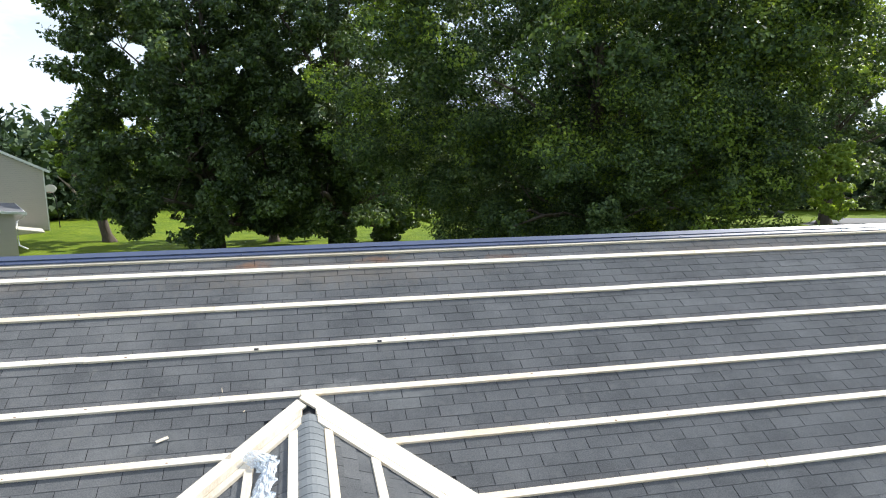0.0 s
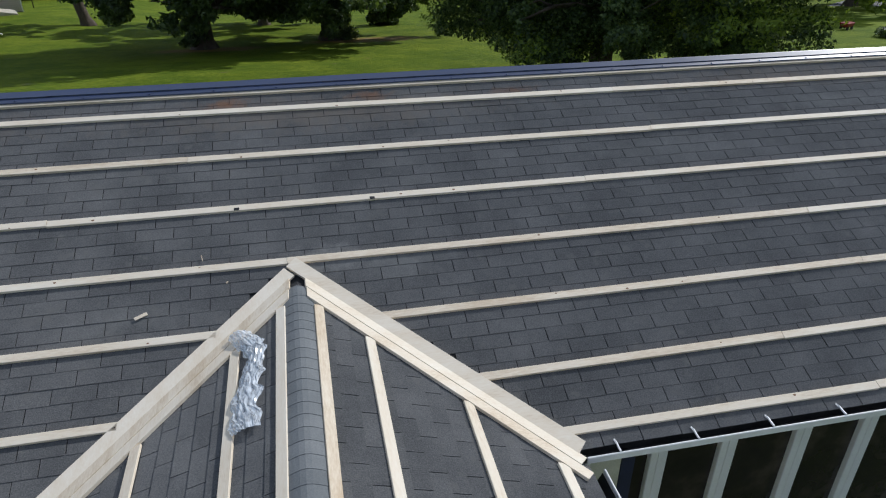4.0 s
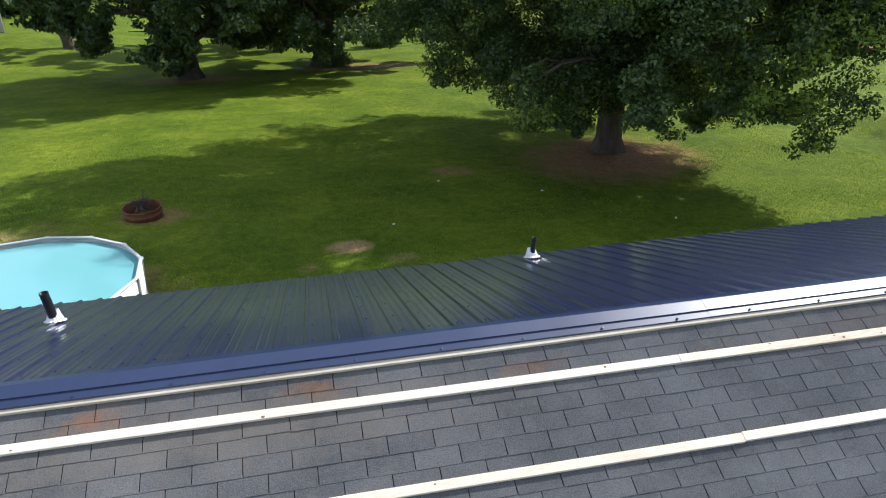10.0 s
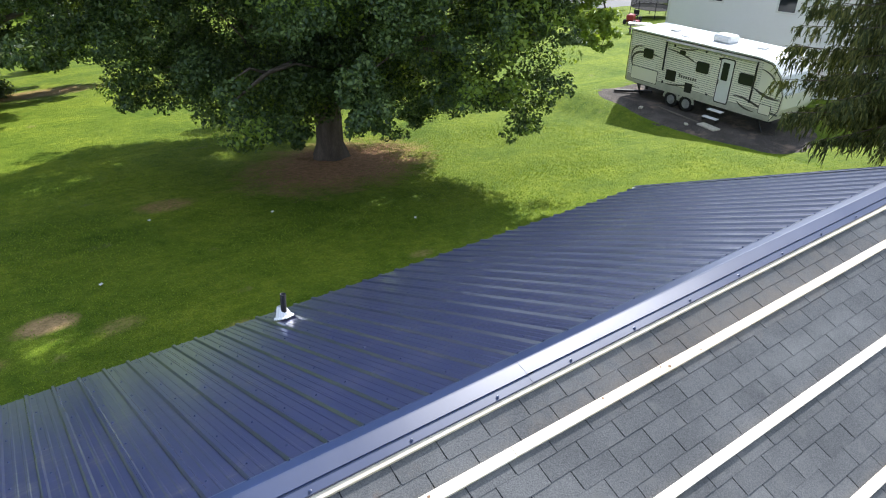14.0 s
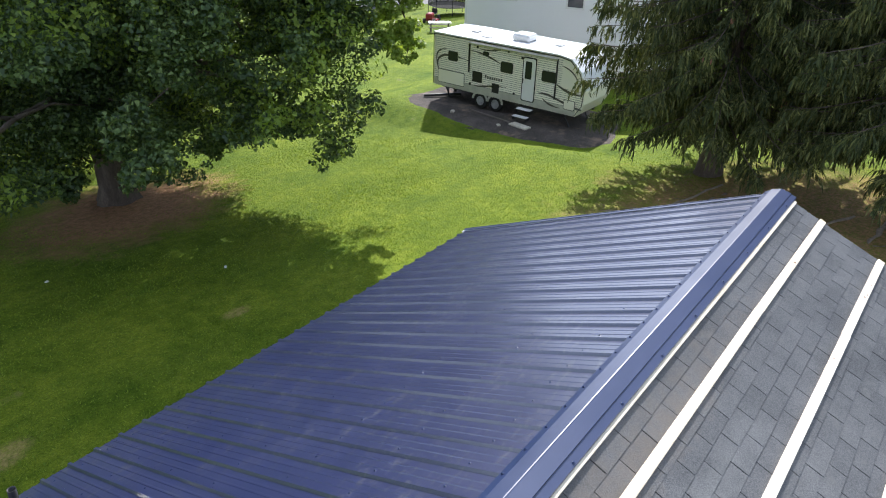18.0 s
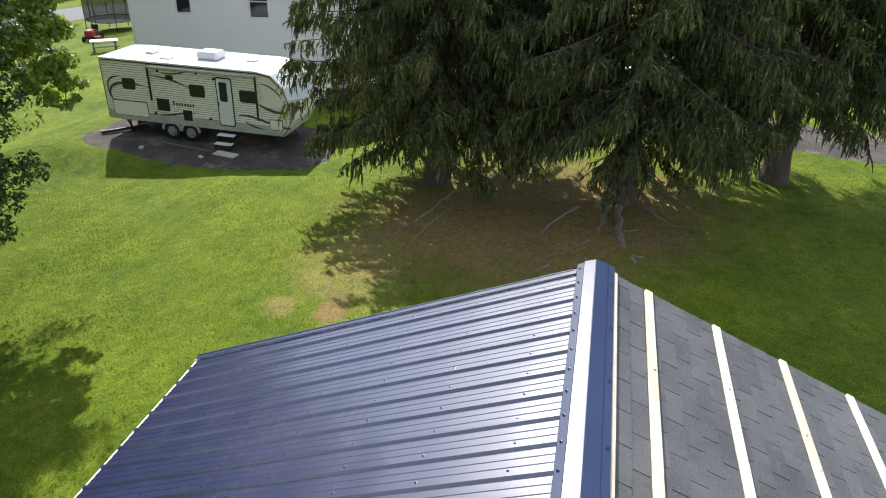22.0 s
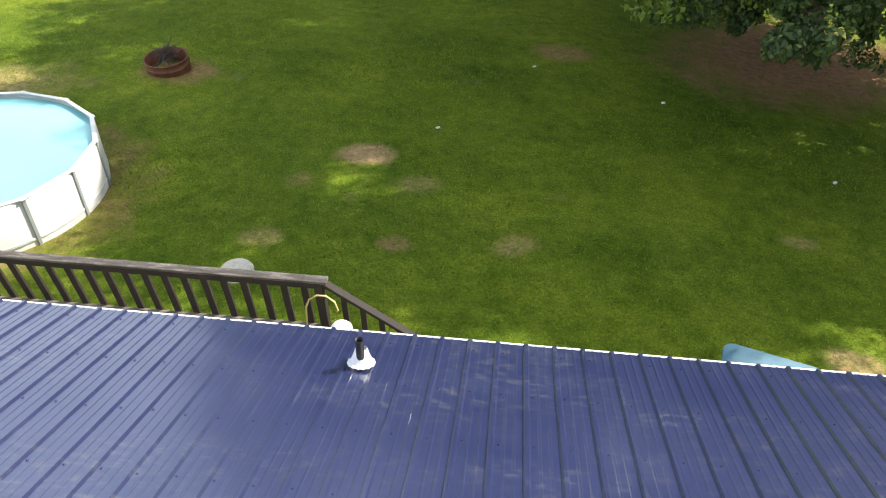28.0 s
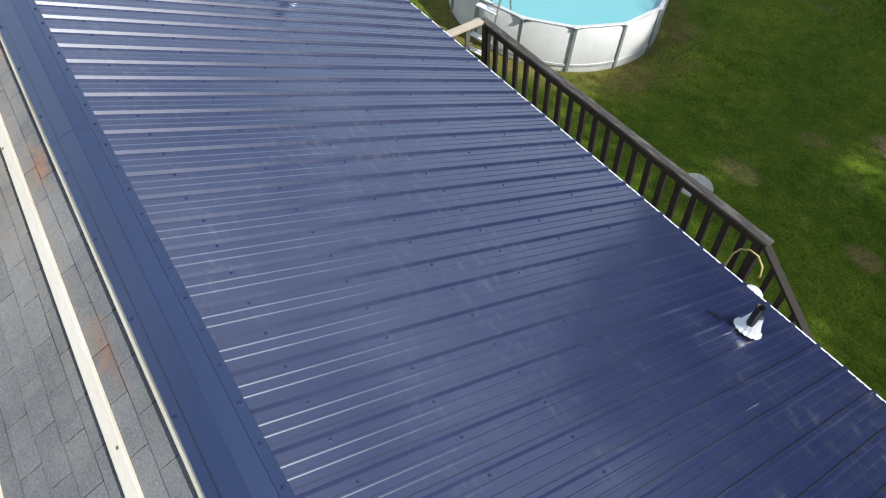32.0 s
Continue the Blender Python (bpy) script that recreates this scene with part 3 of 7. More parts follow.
def patch(name, cx, cy, rx, ry, material, label, rot=0.0, lift=0.012, kind="structure", category="ground", seed=1, rag=0.22, rings=5, seg=40, boxy=1.0):
    """A worn patch with a ragged outline that follows the slope of the lawn."""
    rnd = random.Random(seed)
    ph = [rnd.uniform(0, 6.28) for _ in range(4)]
    verts, faces = [], []
    for r in range(rings + 1):
        for k in range(seg):
            a = 2 * math.pi * k / seg
            rag_k = 1 + rag * (math.sin(3 * a + ph[0]) * 0.4 + math.sin(5 * a + ph[1]) * 0.3 + math.sin(11 * a + ph[2]) * 0.2 + rnd.uniform(-0.15, 0.15))
            f = r / rings * (rag_k if r else 1)
            u, v = rx * f * math.copysign(abs(math.cos(a)) ** boxy, math.cos(a)), ry * f * math.copysign(abs(math.sin(a)) ** boxy, math.sin(a))
            x, y = cx + u * math.cos(rot) - v * math.sin(rot), cy + u * math.sin(rot) + v * math.cos(rot)
            edge = 1.0 if r < rings else -1.5
            verts.append((x, y, ground_z(x, y) + lift * edge + 0.02))
    for r in range(rings):
        for k in range(seg):
            faces.append((r * seg + k, r * seg + (k + 1) % seg, (r + 1) * seg + (k + 1) % seg, (r + 1) * seg + k))
    return tagged(raw(name, verts, faces, material, smooth=True), label, category, kind=kind)


# ---- the house: roof planes ----
RIDGE, XW, XE = 4.586, -19.2, 0.0       # height of the ridge, west and east gable ends
TS, TN = 0.412, 0.4425                   # slopes of the shingled and the metal side
SH_Z = RIDGE - 0.036                    # shingle surface at the ridge
ME_Z = 4.546                            # metal surface at the ridge
EAVE_S, EAVE_N = -3.94, 3.87
XR, ZR, Y_WING = -10.0, 3.600, -7.2     # wing ridge: its x, shingle height, and its south end
TW = 0.38                               # slope of the wing
KV = TW / TS                            # how steeply the valleys run in plan
Y_APEX = -(SH_Z - ZR) / TS              # where the wing ridge meets the main slope

house = thing("house", "single-storey house being re-roofed, half blue metal, half grey shingle", "house", at=(-9.6, 0, 0))
HOME = house.matrix_world.copy()
TO_HOME = HOME.inverted()


def homed(ob):
    ob.parent = house
    ob.matrix_parent_inverse = TO_HOME
    return ob


def plane(o, u, v):
    """A frame with its origin at o, x along u, y along v and z the outward normal."""
    u, v = Vector(u).normalized(), Vector(v).normalized()
    w = u.cross(v).normalized()
    m = Matrix((u, v, w)).transposed().to_4x4()
    m.translation = o
    return m


CS = math.hypot(1, TS)
# south slope: u runs west to east, v runs up the slope from the eave, w outwards
SOUTH = plane((XW, EAVE_S, SH_Z + TS * EAVE_S), (1, 0, 0), (0, 1, TS))
LEN_S = -EAVE_S * CS
TAB, EXPO = 0.305, 0.1285


def walls():
    bm = bmesh.new()
    y0, y1, x0, x1 = -3.68, 3.45, XW + 0.25, XE - 0.25
    zb, zs, zn = -0.9, SH_Z - 0.10 + TS * y0, ME_Z - 0.10 - TN * y1

    def prism(x, t):
        pts = [(y0, zb), (y1, zb), (y1, zn), (0, SH_Z - 0.10), (y0, zs)]
        a = [bm.verts.new((x, y, z)) for y, z in pts]
        b = [bm.verts.new((x + t, y, z)) for y, z in pts]
        bm.faces.new(a)
        bm.faces.new(b[::-1])
        for i in range(5):
            bm.faces.new((a[i], b[i], b[(i + 1) % 5], a[(i + 1) % 5]))
    prism(x0, 0.15)
    prism(x1 - 0.15, 0.15)
    box(bm, (x0 + 0.15, y1 - 0.15, zb), (x1 - 0.15, y1, zn))
    # the south wall is open where the glazing stands
    box(bm, (x0 + 0.15, y0, zb), (-8.05, y0 + 0.15, zs))
    box(bm, (-3.2, y0, zb), (x1 - 0.15, y0 + 0.15, zs))
    box(bm, (-8.05, y0, zb), (-3.2, y0 + 0.15, 0.75))
    bmesh.ops.recalc_face_normals(bm, faces=bm.faces[:])
    homed(part("wall", bm, M_SIDING_H, None, "cream sided outer walls"))
    # wing walls
    bm = bmesh.new()
    zw = ZR - TW * 1.75
    box(bm, (XR - 1.75, Y_WING + 0.25, -0.6), (XR - 1.6, y0, zw - 0.08))
    box(bm, (XR + 1.6, Y_WING + 0.25, -0.6), (XR + 1.75, y0, zw - 0.08))
    a = [bm.verts.new((x, Y_WING + 0.25, z)) for x, z in ((XR - 1.6, -0.6), (XR + 1.6, -0.6), (XR + 1.6, zw - 0.05), (XR, ZR - 0.1), (XR - 1.6, zw - 0.05))]
    b = [bm.verts.new((v.co.x, v.co.y + 0.12, v.co.z)) for v in a]
    bm.faces.new(a)
    bm.faces.new(b[::-1])
    for i in range(5):
        bm.faces.new((a[i], b[i], b[(i + 1) % 5], a[(i + 1) % 5]))
    bmesh.ops.recalc_face_normals(bm, faces=bm.faces[:])
    homed(part("wing_wall", bm, M_SIDING_H, None, "cream sided wing walls"))


walls()


def decks():
    """Roof boards under the shingles and the metal, and the wing's."""
    bm = bmesh.new()

    def slab(a, b, c, d, t=0.05):
        top = [bm.verts.new(p) for p in (a, b, c, d)]
        bot = [bm.verts.new((p[0], p[1], p[2] - t)) for p in (a, b, c, d)]
        bm.faces.new(top)
        bm.faces.new(bot[::-1])
        for i in range(4):
            bm.faces.new((top[i], bot[i], bot[(i + 1) % 4], top[(i + 1) % 4]))
    zs, zn = SH_Z - 0.012, ME_Z - 0.035
    x0, x1 = XW + 0.03, XE - 0.06
    slab((x0, EAVE_S + 0.02, zs + TS * (EAVE_S + 0.02)), (x1, EAVE_S + 0.02, zs + TS * (EAVE_S + 0.02)), (x1, 0, zs), (x0, 0, zs))
    slab((x0, 0.002, zn), (x1, 0.002, zn), (x1, EAVE_N - 0.03, zn - TN * (EAVE_N - 0.03)), (x0, EAVE_N - 0.03, zn - TN * (EAVE_N - 0.03)))
    half = 1.9
    z0, z1 = ZR - 0.012, ZR - 0.012 - TW * half
    for s in (-1, 1):
        pts = [(XR, Y_WING, z0), (XR + s * half, Y_WING, z1), (XR + s * half, Y_APEX - half * KV, z1), (XR, Y_APEX, z0)]
        slab(*(pts if s < 0 else pts[::-1]))
    bmesh.ops.recalc_face_normals(bm, faces=bm.faces[:])
    homed(part("roof_deck", bm, M_FELT, None, "dark roofing felt under the covering"))


decks()


# ---- battens on the shingled side ----
BATTENS = [0.388, 0.982, 1.574, 2.163, 2.748, 3.348, 3.824]      # plan distance from the ridge, ten metres west of the gable
BATTENS_E = [0.434, 1.016, 1.592, 2.180, 2.760, 3.329, 3.842]       # and at the gable
BW, BT = 0.066, 0.022


def batten_d(k, x):
    return BATTENS_E[k] + (BATTENS[k] - BATTENS_E[k]) * min(1.3, -x / 10)


def on_south(x, d, lift=0.0):
    """A point on the shingles, d metres in plan from the ridge, raised along the normal."""
    return Vector((x, -d - lift * TS / CS, SH_Z - TS * d + lift / CS))




def batten(x0, x1, d, wob, w=BW, thick=BT):
    bm = bmesh.new()
    n = max(2, int((x1 - x0) / 0.9))
    pts = [x0 + (x1 - x0) * i / n for i in range(n + 1)]
    prev = None
    rnd = random.Random(int(wob * 1000))
    for x in pts:
        dd = (batten_d(d, x) if isinstance(d, int) else d) + 0.003 * math.sin(x * 0.9 + int(wob * 7) % 5) + rnd.uniform(-0.0015, 0.0015)
        ring = [bm.verts.new(on_south(x, dd + o / CS, h)) for o, h in ((-w / 2, 0.006), (w / 2, 0.006), (w / 2, 0.006 + thick), (w / 2 - 0.003, 0.008 + thick), (-w / 2 + 0.003, 0.008 + thick), (-w / 2, 0.006 + thick))]
        if prev:
            for k in range(6):
                bm.faces.new((prev[k], ring[k], ring[(k + 1) % 6], prev[(k + 1) % 6]))
        else:
            bm.faces.new(ring[::-1])
        prev = ring
    bm.faces.new(prev)
    bmesh.ops.recalc_face_normals(bm, faces=bm.faces[:])
    return bm


JOINTS = {0: [-16.2, -11.3, -6.51, -2.1], 1: [-15.0, -10.9, -6.31, -1.6], 2: [-16.6, -12.0, -7.24, -2.6], 3: [-14.2, -10.07, -5.2, -1.0],
          4: [-15.5, -5.0, -1.2], 5: [-14.8, -6.15, -2.0], 6: [-13.2, -5.6, -3.0]}
for k, d in enumerate(BATTENS):
    stops = [XW + 0.02] + JOINTS[k] + [XE - 0.05]
    for a, b in zip(stops, stops[1:]):
        spans = [(a, b)]
        gap = (d + Y_APEX) / KV + 0.05                 # half width of the wing opening at this batten
        if gap > 0.1:
            lo, hi = XR - gap - 0.10, XR + gap + 0.10
            spans = [(p, q) for p, q in ((a, min(b, lo)), (max(a, hi), b)) if q - p > 0.15]
        for p, q in spans:
            homed(part("batten", batten(p + 0.002, q - 0.002, k, k + p), M_PINE, None))
homed(part("ridge_batten", batten(XW + 0.02, XE - 0.05, 0.128, 9.1, 0.070, 0.024), M_PINE_OLD, None, "pine strip along the ridge"))


def knots():
    rnd = random.Random(5)
    bm = bmesh.new()
    bmesh.ops.create_circle(bm, cap_ends=True, radius=1.0, segments=8)
    me = mesh_of("knot", bm, M_KNOT)
    for k, d in enumerate(BATTENS):
        for _ in range(9):
            x = rnd.uniform(-13, -0.4)
            if abs(x - XR) < (d + Y_APEX) / KV + 0.3:
                continue
            c = on_south(x, batten_d(k, x) + rnd.uniform(-0.018, 0.018), 0.0305)
            r = rnd.uniform(0.005, 0.010)
            homed(share("knot", me, None, plane(c, (1, 0, 0), (0, 1, TS)) @ Matrix.Diagonal((r * 1.5, r, r, 1))))
    # two notches cut in the third batten
    for x in (-10.467, -9.283):
        bm = bmesh.new()
        box(bm, (-0.022, -0.014, 0), (0.022, 0.014, 0.004), 0, plane(on_south(x, batten_d(2, x) + 0.018, 0.030), (1, 0, 0), (0, 1, TS)))
        homed(part("batten_notch", bm, M_BLACK, None, "dark notch in a batten"))


knots()


# ---- valley boards and the wing ----
def wing_pt(dx, y, lift=0.0):
    """A point on the wing's shingles, dx metres in plan from its ridge (negative: west)."""
    s = 1 if dx >= 0 else -1
    return Vector((XR + dx + s * lift * TW / CS, y, ZR - TW * abs(dx) + lift / CS))


def valley_board(s, side, off, w, name, end=1.98, t=0.022, start=0.0, h0=0.008):
    """A board along the valley: s -1 west, +1 east; side 'main' lies on the main slope, 'wing' on the wing's."""
    bm = bmesh.new()
    rows = []
    px = math.sqrt(0.5)
    for k0 in (start, end):
        # points k metres out from the apex in plan, and the way across the board
        ring = []
        for o, h in ((off, h0), (off + w, h0), (off + w, h0 + t), (off, h0 + t)):
            if side == "main":
                x, y = XR + s * k0, Y_APEX - k0 * KV
                ring.append(on_south(x + s * o * px, -(y + o * px), h))
            else:
                k = k0 + o * px if k0 == start else k0          # the upper ends are cut along the wing's ridge
                ring.append(wing_pt(s * (k - o * px), Y_APEX - k * KV - o * px, h))
        rows.append([bm.verts.new(p) for p in ring])
    a, b = rows
    for i in range(4):
        bm.faces.new((a[i], b[i], b[(i + 1) % 4], a[(i + 1) % 4]))
    bm.faces.new(a[::-1])
    bm.faces.new(b)
    bmesh.ops.recalc_face_normals(bm, faces=bm.faces[:])
    homed(part(name, bm, M_PINE if s > 0 else M_PINE_Y, None))


for s in (-1, 1):
    valley_board(s, "main", 0.010, 0.112, "valley_board", end=1.84, start=-0.085 if s > 0 else 0.012, t=0.027 if s > 0 else 0.022)
    valley_board(s, "wing", -0.006, 0.098, "valley_board", end=1.88, start=0.052, t=0.026, h0=0.014)
    valley_board(s, "wing", 0.0955, 0.092, "valley_board", end=1.95, start=0.060, t=0.024, h0=0.012)

for dx, w in ((-0.128, 0.075), (0.145, 0.075), (-0.47, 0.075), (0.50, 0.075), (-1.11, 0.075), (1.13, 0.075), (1.68, 0.085), (-1.68, 0.085)):
    bm = bmesh.new()
    y_top = Y_APEX - abs(dx) * KV - 0.27 + (0.0 if abs(dx) < 0.2 else 0.02)
    s = 1 if dx > 0 else -1
    up = Vector((s * TW, 0, 1)).normalized()
    beam(bm, wing_pt(dx, Y_WING, 0.02), wing_pt(dx, y_top, 0.02), w, 0.022, 0.003, up)
    homed(part("wing_batten", bm, M_PINE_Y, None))


def wing_shingles():
    """Courses on both wing slopes run along the wing's ridge."""
    rnd = random.Random(3)
    verts, faces = [], []

    def tab(p, u, v, w, lu, lv, t):
        b = len(verts)
        for (a, c, h) in ((0, 0, 0), (lu, 0, 0), (lu, lv, 0), (0, lv, 0), (0, 0, t), (lu, 0, t), (lu, lv, 0.002), (0, lv, 0.002)):
            verts.append(tuple(p + u * a + v * c + w * h))
        for q in ((0, 1, 5, 4), (1, 2, 6, 5), (2, 3, 7, 6), (3, 0, 4, 7), (4, 5, 6, 7)):
            faces.append(tuple(b + i for i in q))
    for s in (-1, 1):
        v = Vector((-s, 0, TW)).normalized()          # up the slope
        u = Vector((0, 1, 0))
        w = Vector((s * TW, 0, 1)).normalized()
        n = int(1.88 * CS / EXPO) + 1
        for i in range(n):
            dx = 1.9 - i * EXPO / CS
            if dx < 0.1:
                break
            y = Y_WING - (i % 2) * TAB / 2
            ymax = Y_APEX - dx * KV - 0.02
            while y < ymax:
                a, b = max(y, Y_WING), min(y + TAB - 0.006, ymax)
                if b - a > 0.03:
                    tab(wing_pt(s * dx, a, 0.0), u, v, w, b - a, EXPO + 0.012, 0.008 + rnd.uniform(0, 0.003))
                y += TAB
    ob = homed(raw("wing_shingles", verts, faces, M_SHINGLE))
    tagged(ob, "dark grey asphalt shingles on the wing", kind="stuff")
    # hip caps bent over the wing's ridge
    y = Y_WING
    bm = bmesh.new()
    prof = [(-0.125, -0.049), (-0.07, -0.020), (-0.035, -0.006), (0, 0.0), (0.035, -0.006), (0.07, -0.020), (0.125, -0.049)]
    rows = []
    for yy, lift in ((0.0, 0.015), (0.140, 0.011)):
        rows.append([bm.verts.new((x, yy, z + lift)) for x, z in prof])
    low = [bm.verts.new((x, 0.0, z + 0.008)) for x, z in prof]
    for i in range(6):
        bm.faces.new((rows[0][i], rows[0][i + 1], rows[1][i + 1], rows[1][i]))
        bm.faces.new((low[i + 1], low[i], rows[0][i], rows[0][i + 1])[::-1])
    me = mesh_of("ridge_shingle", bm, M_HIPCAP)
    while y < Y_APEX - 0.27:
        homed(share("ridge_shingle", me, None, Matrix.Translation((XR, y, ZR + 0.004))))
        y += 0.112


wing_shingles()


# ---- metal side ----
RIB = 0.2284


def metal_panel():
    """One sheet, 0.914 m wide: four ribs with two low swages between, from ridge to eave."""
    prof = [(0, 0.0205), (0.012, 0.0205), (0.0245, 0.0)]
    for k in range(4):
        x = k * RIB
        prof += [(x + 0.070, 0), (x + 0.076, 0.004), (x + 0.088, 0.004), (x + 0.094, 0), (x + 0.135, 0), (x + 0.141, 0.004), (x + 0.153, 0.004), (x + 0.159, 0)]
        if k < 3:
            prof += [(x + RIB - 0.0245, 0), (x + RIB - 0.012, 0.0205), (x + RIB + 0.012, 0.0205), (x + RIB + 0.0245, 0)]
    x = 3 * RIB
    prof += [(x + RIB - 0.0245, 0), (x + RIB - 0.0125, 0.020), (x + RIB - 0.001, 0.020)]
    L = EAVE_N * math.hypot(1, TN) - 0.03
    bm = bmesh.new()
    rows = []
    for v, up in ((0.03, 0), (L, 0), (L, -0.0012), (0.03, -0.0012)):
        rows.append([bm.verts.new((x, v, h + up)) for x, h in prof])
    for a, b in ((0, 1), (1, 2), (2, 3)):
        for i in range(len(prof) - 1):
            bm.faces.new((rows[a][i], rows[a][i + 1], rows[b][i + 1], rows[b][i]))
    bmesh.ops.recalc_face_normals(bm, faces=bm.faces[:])
    return mesh_of("metal_panel", bm, M_BLUE)


# u runs west to east, v down the slope
NORTH = plane((XE - 0.036, 0, ME_Z), (1, 0, 0), (0, 1, -TN))
pm = metal_panel()
n_panels = int((XE - XW - 0.1) / (4 * RIB))


def screw_mesh():
    bm = bmesh.new()
    lathe(bm, [(0.010, 0), (0.010, 0.002), (0.006, 0.003), (0.006, 0.008), (0.001, 0.0085)], 8)
    return mesh_of("screw", bm, M_CAP)


SCREW = screw_mesh()


def panel_screws(k):
    verts, faces = [], []
    rnd = random.Random(k)
    co = [tuple(v.co) for v in SCREW.vertices]
    pf = [tuple(p.vertices) for p in SCREW.polygons]
    for r in range(7):
        v = 0.44 + r * 0.6
        for j in range(4):
            b = len(verts)
            du, dv = 0.048 + j * RIB + rnd.uniform(-0.006, 0.006), v + rnd.uniform(-0.012, 0.012)
            verts += [(x + du, y + dv, z) for x, y, z in co]
            faces += [tuple(b + i for i in q) for q in pf]
    return verts, faces


for k in range(n_panels):
    m = NORTH @ Matrix.Translation((-(k + 1) * 4 * RIB, 0, 0))
    p = homed(share("metal_panel", pm, None, m))
    v, fcs = panel_screws(k)
    s = raw("panel_screws", v, fcs, M_CAP)
    s.parent = p
    tagged(s, "rows of small blue screw heads", kind="stuff")


def ridge_cap():
    """Three-metre lengths, lapped: a plain north face and a stepped south flange."""
    prof = [(0.158, 4.501), (0.156, 4.512), (0.107, 4.547), (0.103, 4.561), (0.018, 4.5985), (0.011, 4.600), (0.004, 4.5975), (-0.088, 4.572), (-0.088, 4.560), (-0.144, 4.542), (-0.146, 4.530)]
    x, i = XE + 0.02, 0
    while x > XW:
        L = min(3.05, x - XW)
        bm = bmesh.new()
        lift = 0.0015 * (i % 2)
        rows = []
        n = 8
        for j in range(n + 1):
            xx = x - (L + 0.05) * j / n
            rows.append([bm.verts.new((xx, y, z + lift + 0.002 * math.sin(xx * 1.3) - 0.016 * max(0, (xx + 9) / 9) * max(0, (z - 4.51) / 0.09))) for y, z in prof])
        for a, b in zip(rows, rows[1:]):
            for q in range(len(prof) - 1):
                bm.faces.new((a[q], a[q + 1], b[q + 1], b[q]))
        bmesh.ops.recalc_face_normals(bm, faces=bm.faces[:])
        cap = homed(part("ridge_cap", bm, M_CAP, None, "folded blue steel ridge cap"))
        mod = cap.modifiers.new("thickness", "SOLIDIFY")
        mod.thickness = 0.0015
        x -= L
        i += 1
    for k in range(int((XE - XW) / RIB)):
        homed(share("cap_screw", SCREW, None, plane((XE - 0.070 - k * RIB, 0.136, 4.529), (1, 0, 0), (0, 1, -0.72))))
    for k in range(int((XE - XW) / 0.61)):
        homed(share("cap_screw", SCREW, None, plane((XE - 0.3 - k * 0.61, -0.128, 4.549), (1, 0, 0), (0, 1, TS))))


ridge_cap()


def trims():
    # white drip edge along the north eave and down both rakes
    ze = ME_Z - TN * EAVE_N
    bm = boxes(((XW + 0.02, EAVE_N - 0.055, ze - 0.16), (XE - 0.06, EAVE_N - 0.030, ze - 0.028)), bevel=0.003)
    homed(part("fascia", bm, M_WHITE, None, "white painted fascia board"))
    bm = boxes(((XW + 0.02, EAVE_N - 0.030, ze - 0.085), (XE - 0.06, EAVE_N + 0.042, ze - 0.052)), bevel=0.003)
    homed(part("drip_edge", bm, M_WHITE, None, "white metal drip edge under the sheets"))
    for x in (XE - 0.075, XW + 0.02):
        bm = bmesh.new()
        beam(bm, (x, 0.03, ME_Z - 0.07 - TN * 0.03), (x, EAVE_N, ze - 0.07), 0.03, 0.14)
        homed(part("rake_board", bm, M_WHITE, None))
        bm = bmesh.new()
        beam(bm, (x, -0.03, SH_Z - 0.11 - TS * 0.03), (x, EAVE_S, SH_Z - 0.11 + TS * EAVE_S), 0.03, 0.14)
        homed(part("rake_board", bm, M_WHITE, None))
    # blue gable trim on the metal side
    bm = bmesh.new()
    a, b = Vector((XE - 0.040, 0.16, ME_Z - TN * 0.16)), Vector((XE - 0.040, EAVE_N, ze))
    beam(bm, a + Vector((0, 0, -0.02)), b + Vector((0, 0, -0.02)), 0.012, 0.09)
    beam(bm, a + Vector((-0.03, 0, 0.021)), b + Vector((-0.03, 0, 0.021)), 0.07, 0.004)
    homed(part("gable_trim", bm, M_CAP, None, "blue steel gable trim"))
    # starter strips at the rake under the shingles are black metal
    bm = bmesh.new()
    beam(bm, (XE - 0.040, -0.15, SH_Z - 0.016 - TS * 0.15), (XE - 0.040, EAVE_S, SH_Z - 0.016 + TS * EAVE_S), 0.03, 0.012)
    homed(part("rake_edge", bm, M_BLACK, None))


trims()


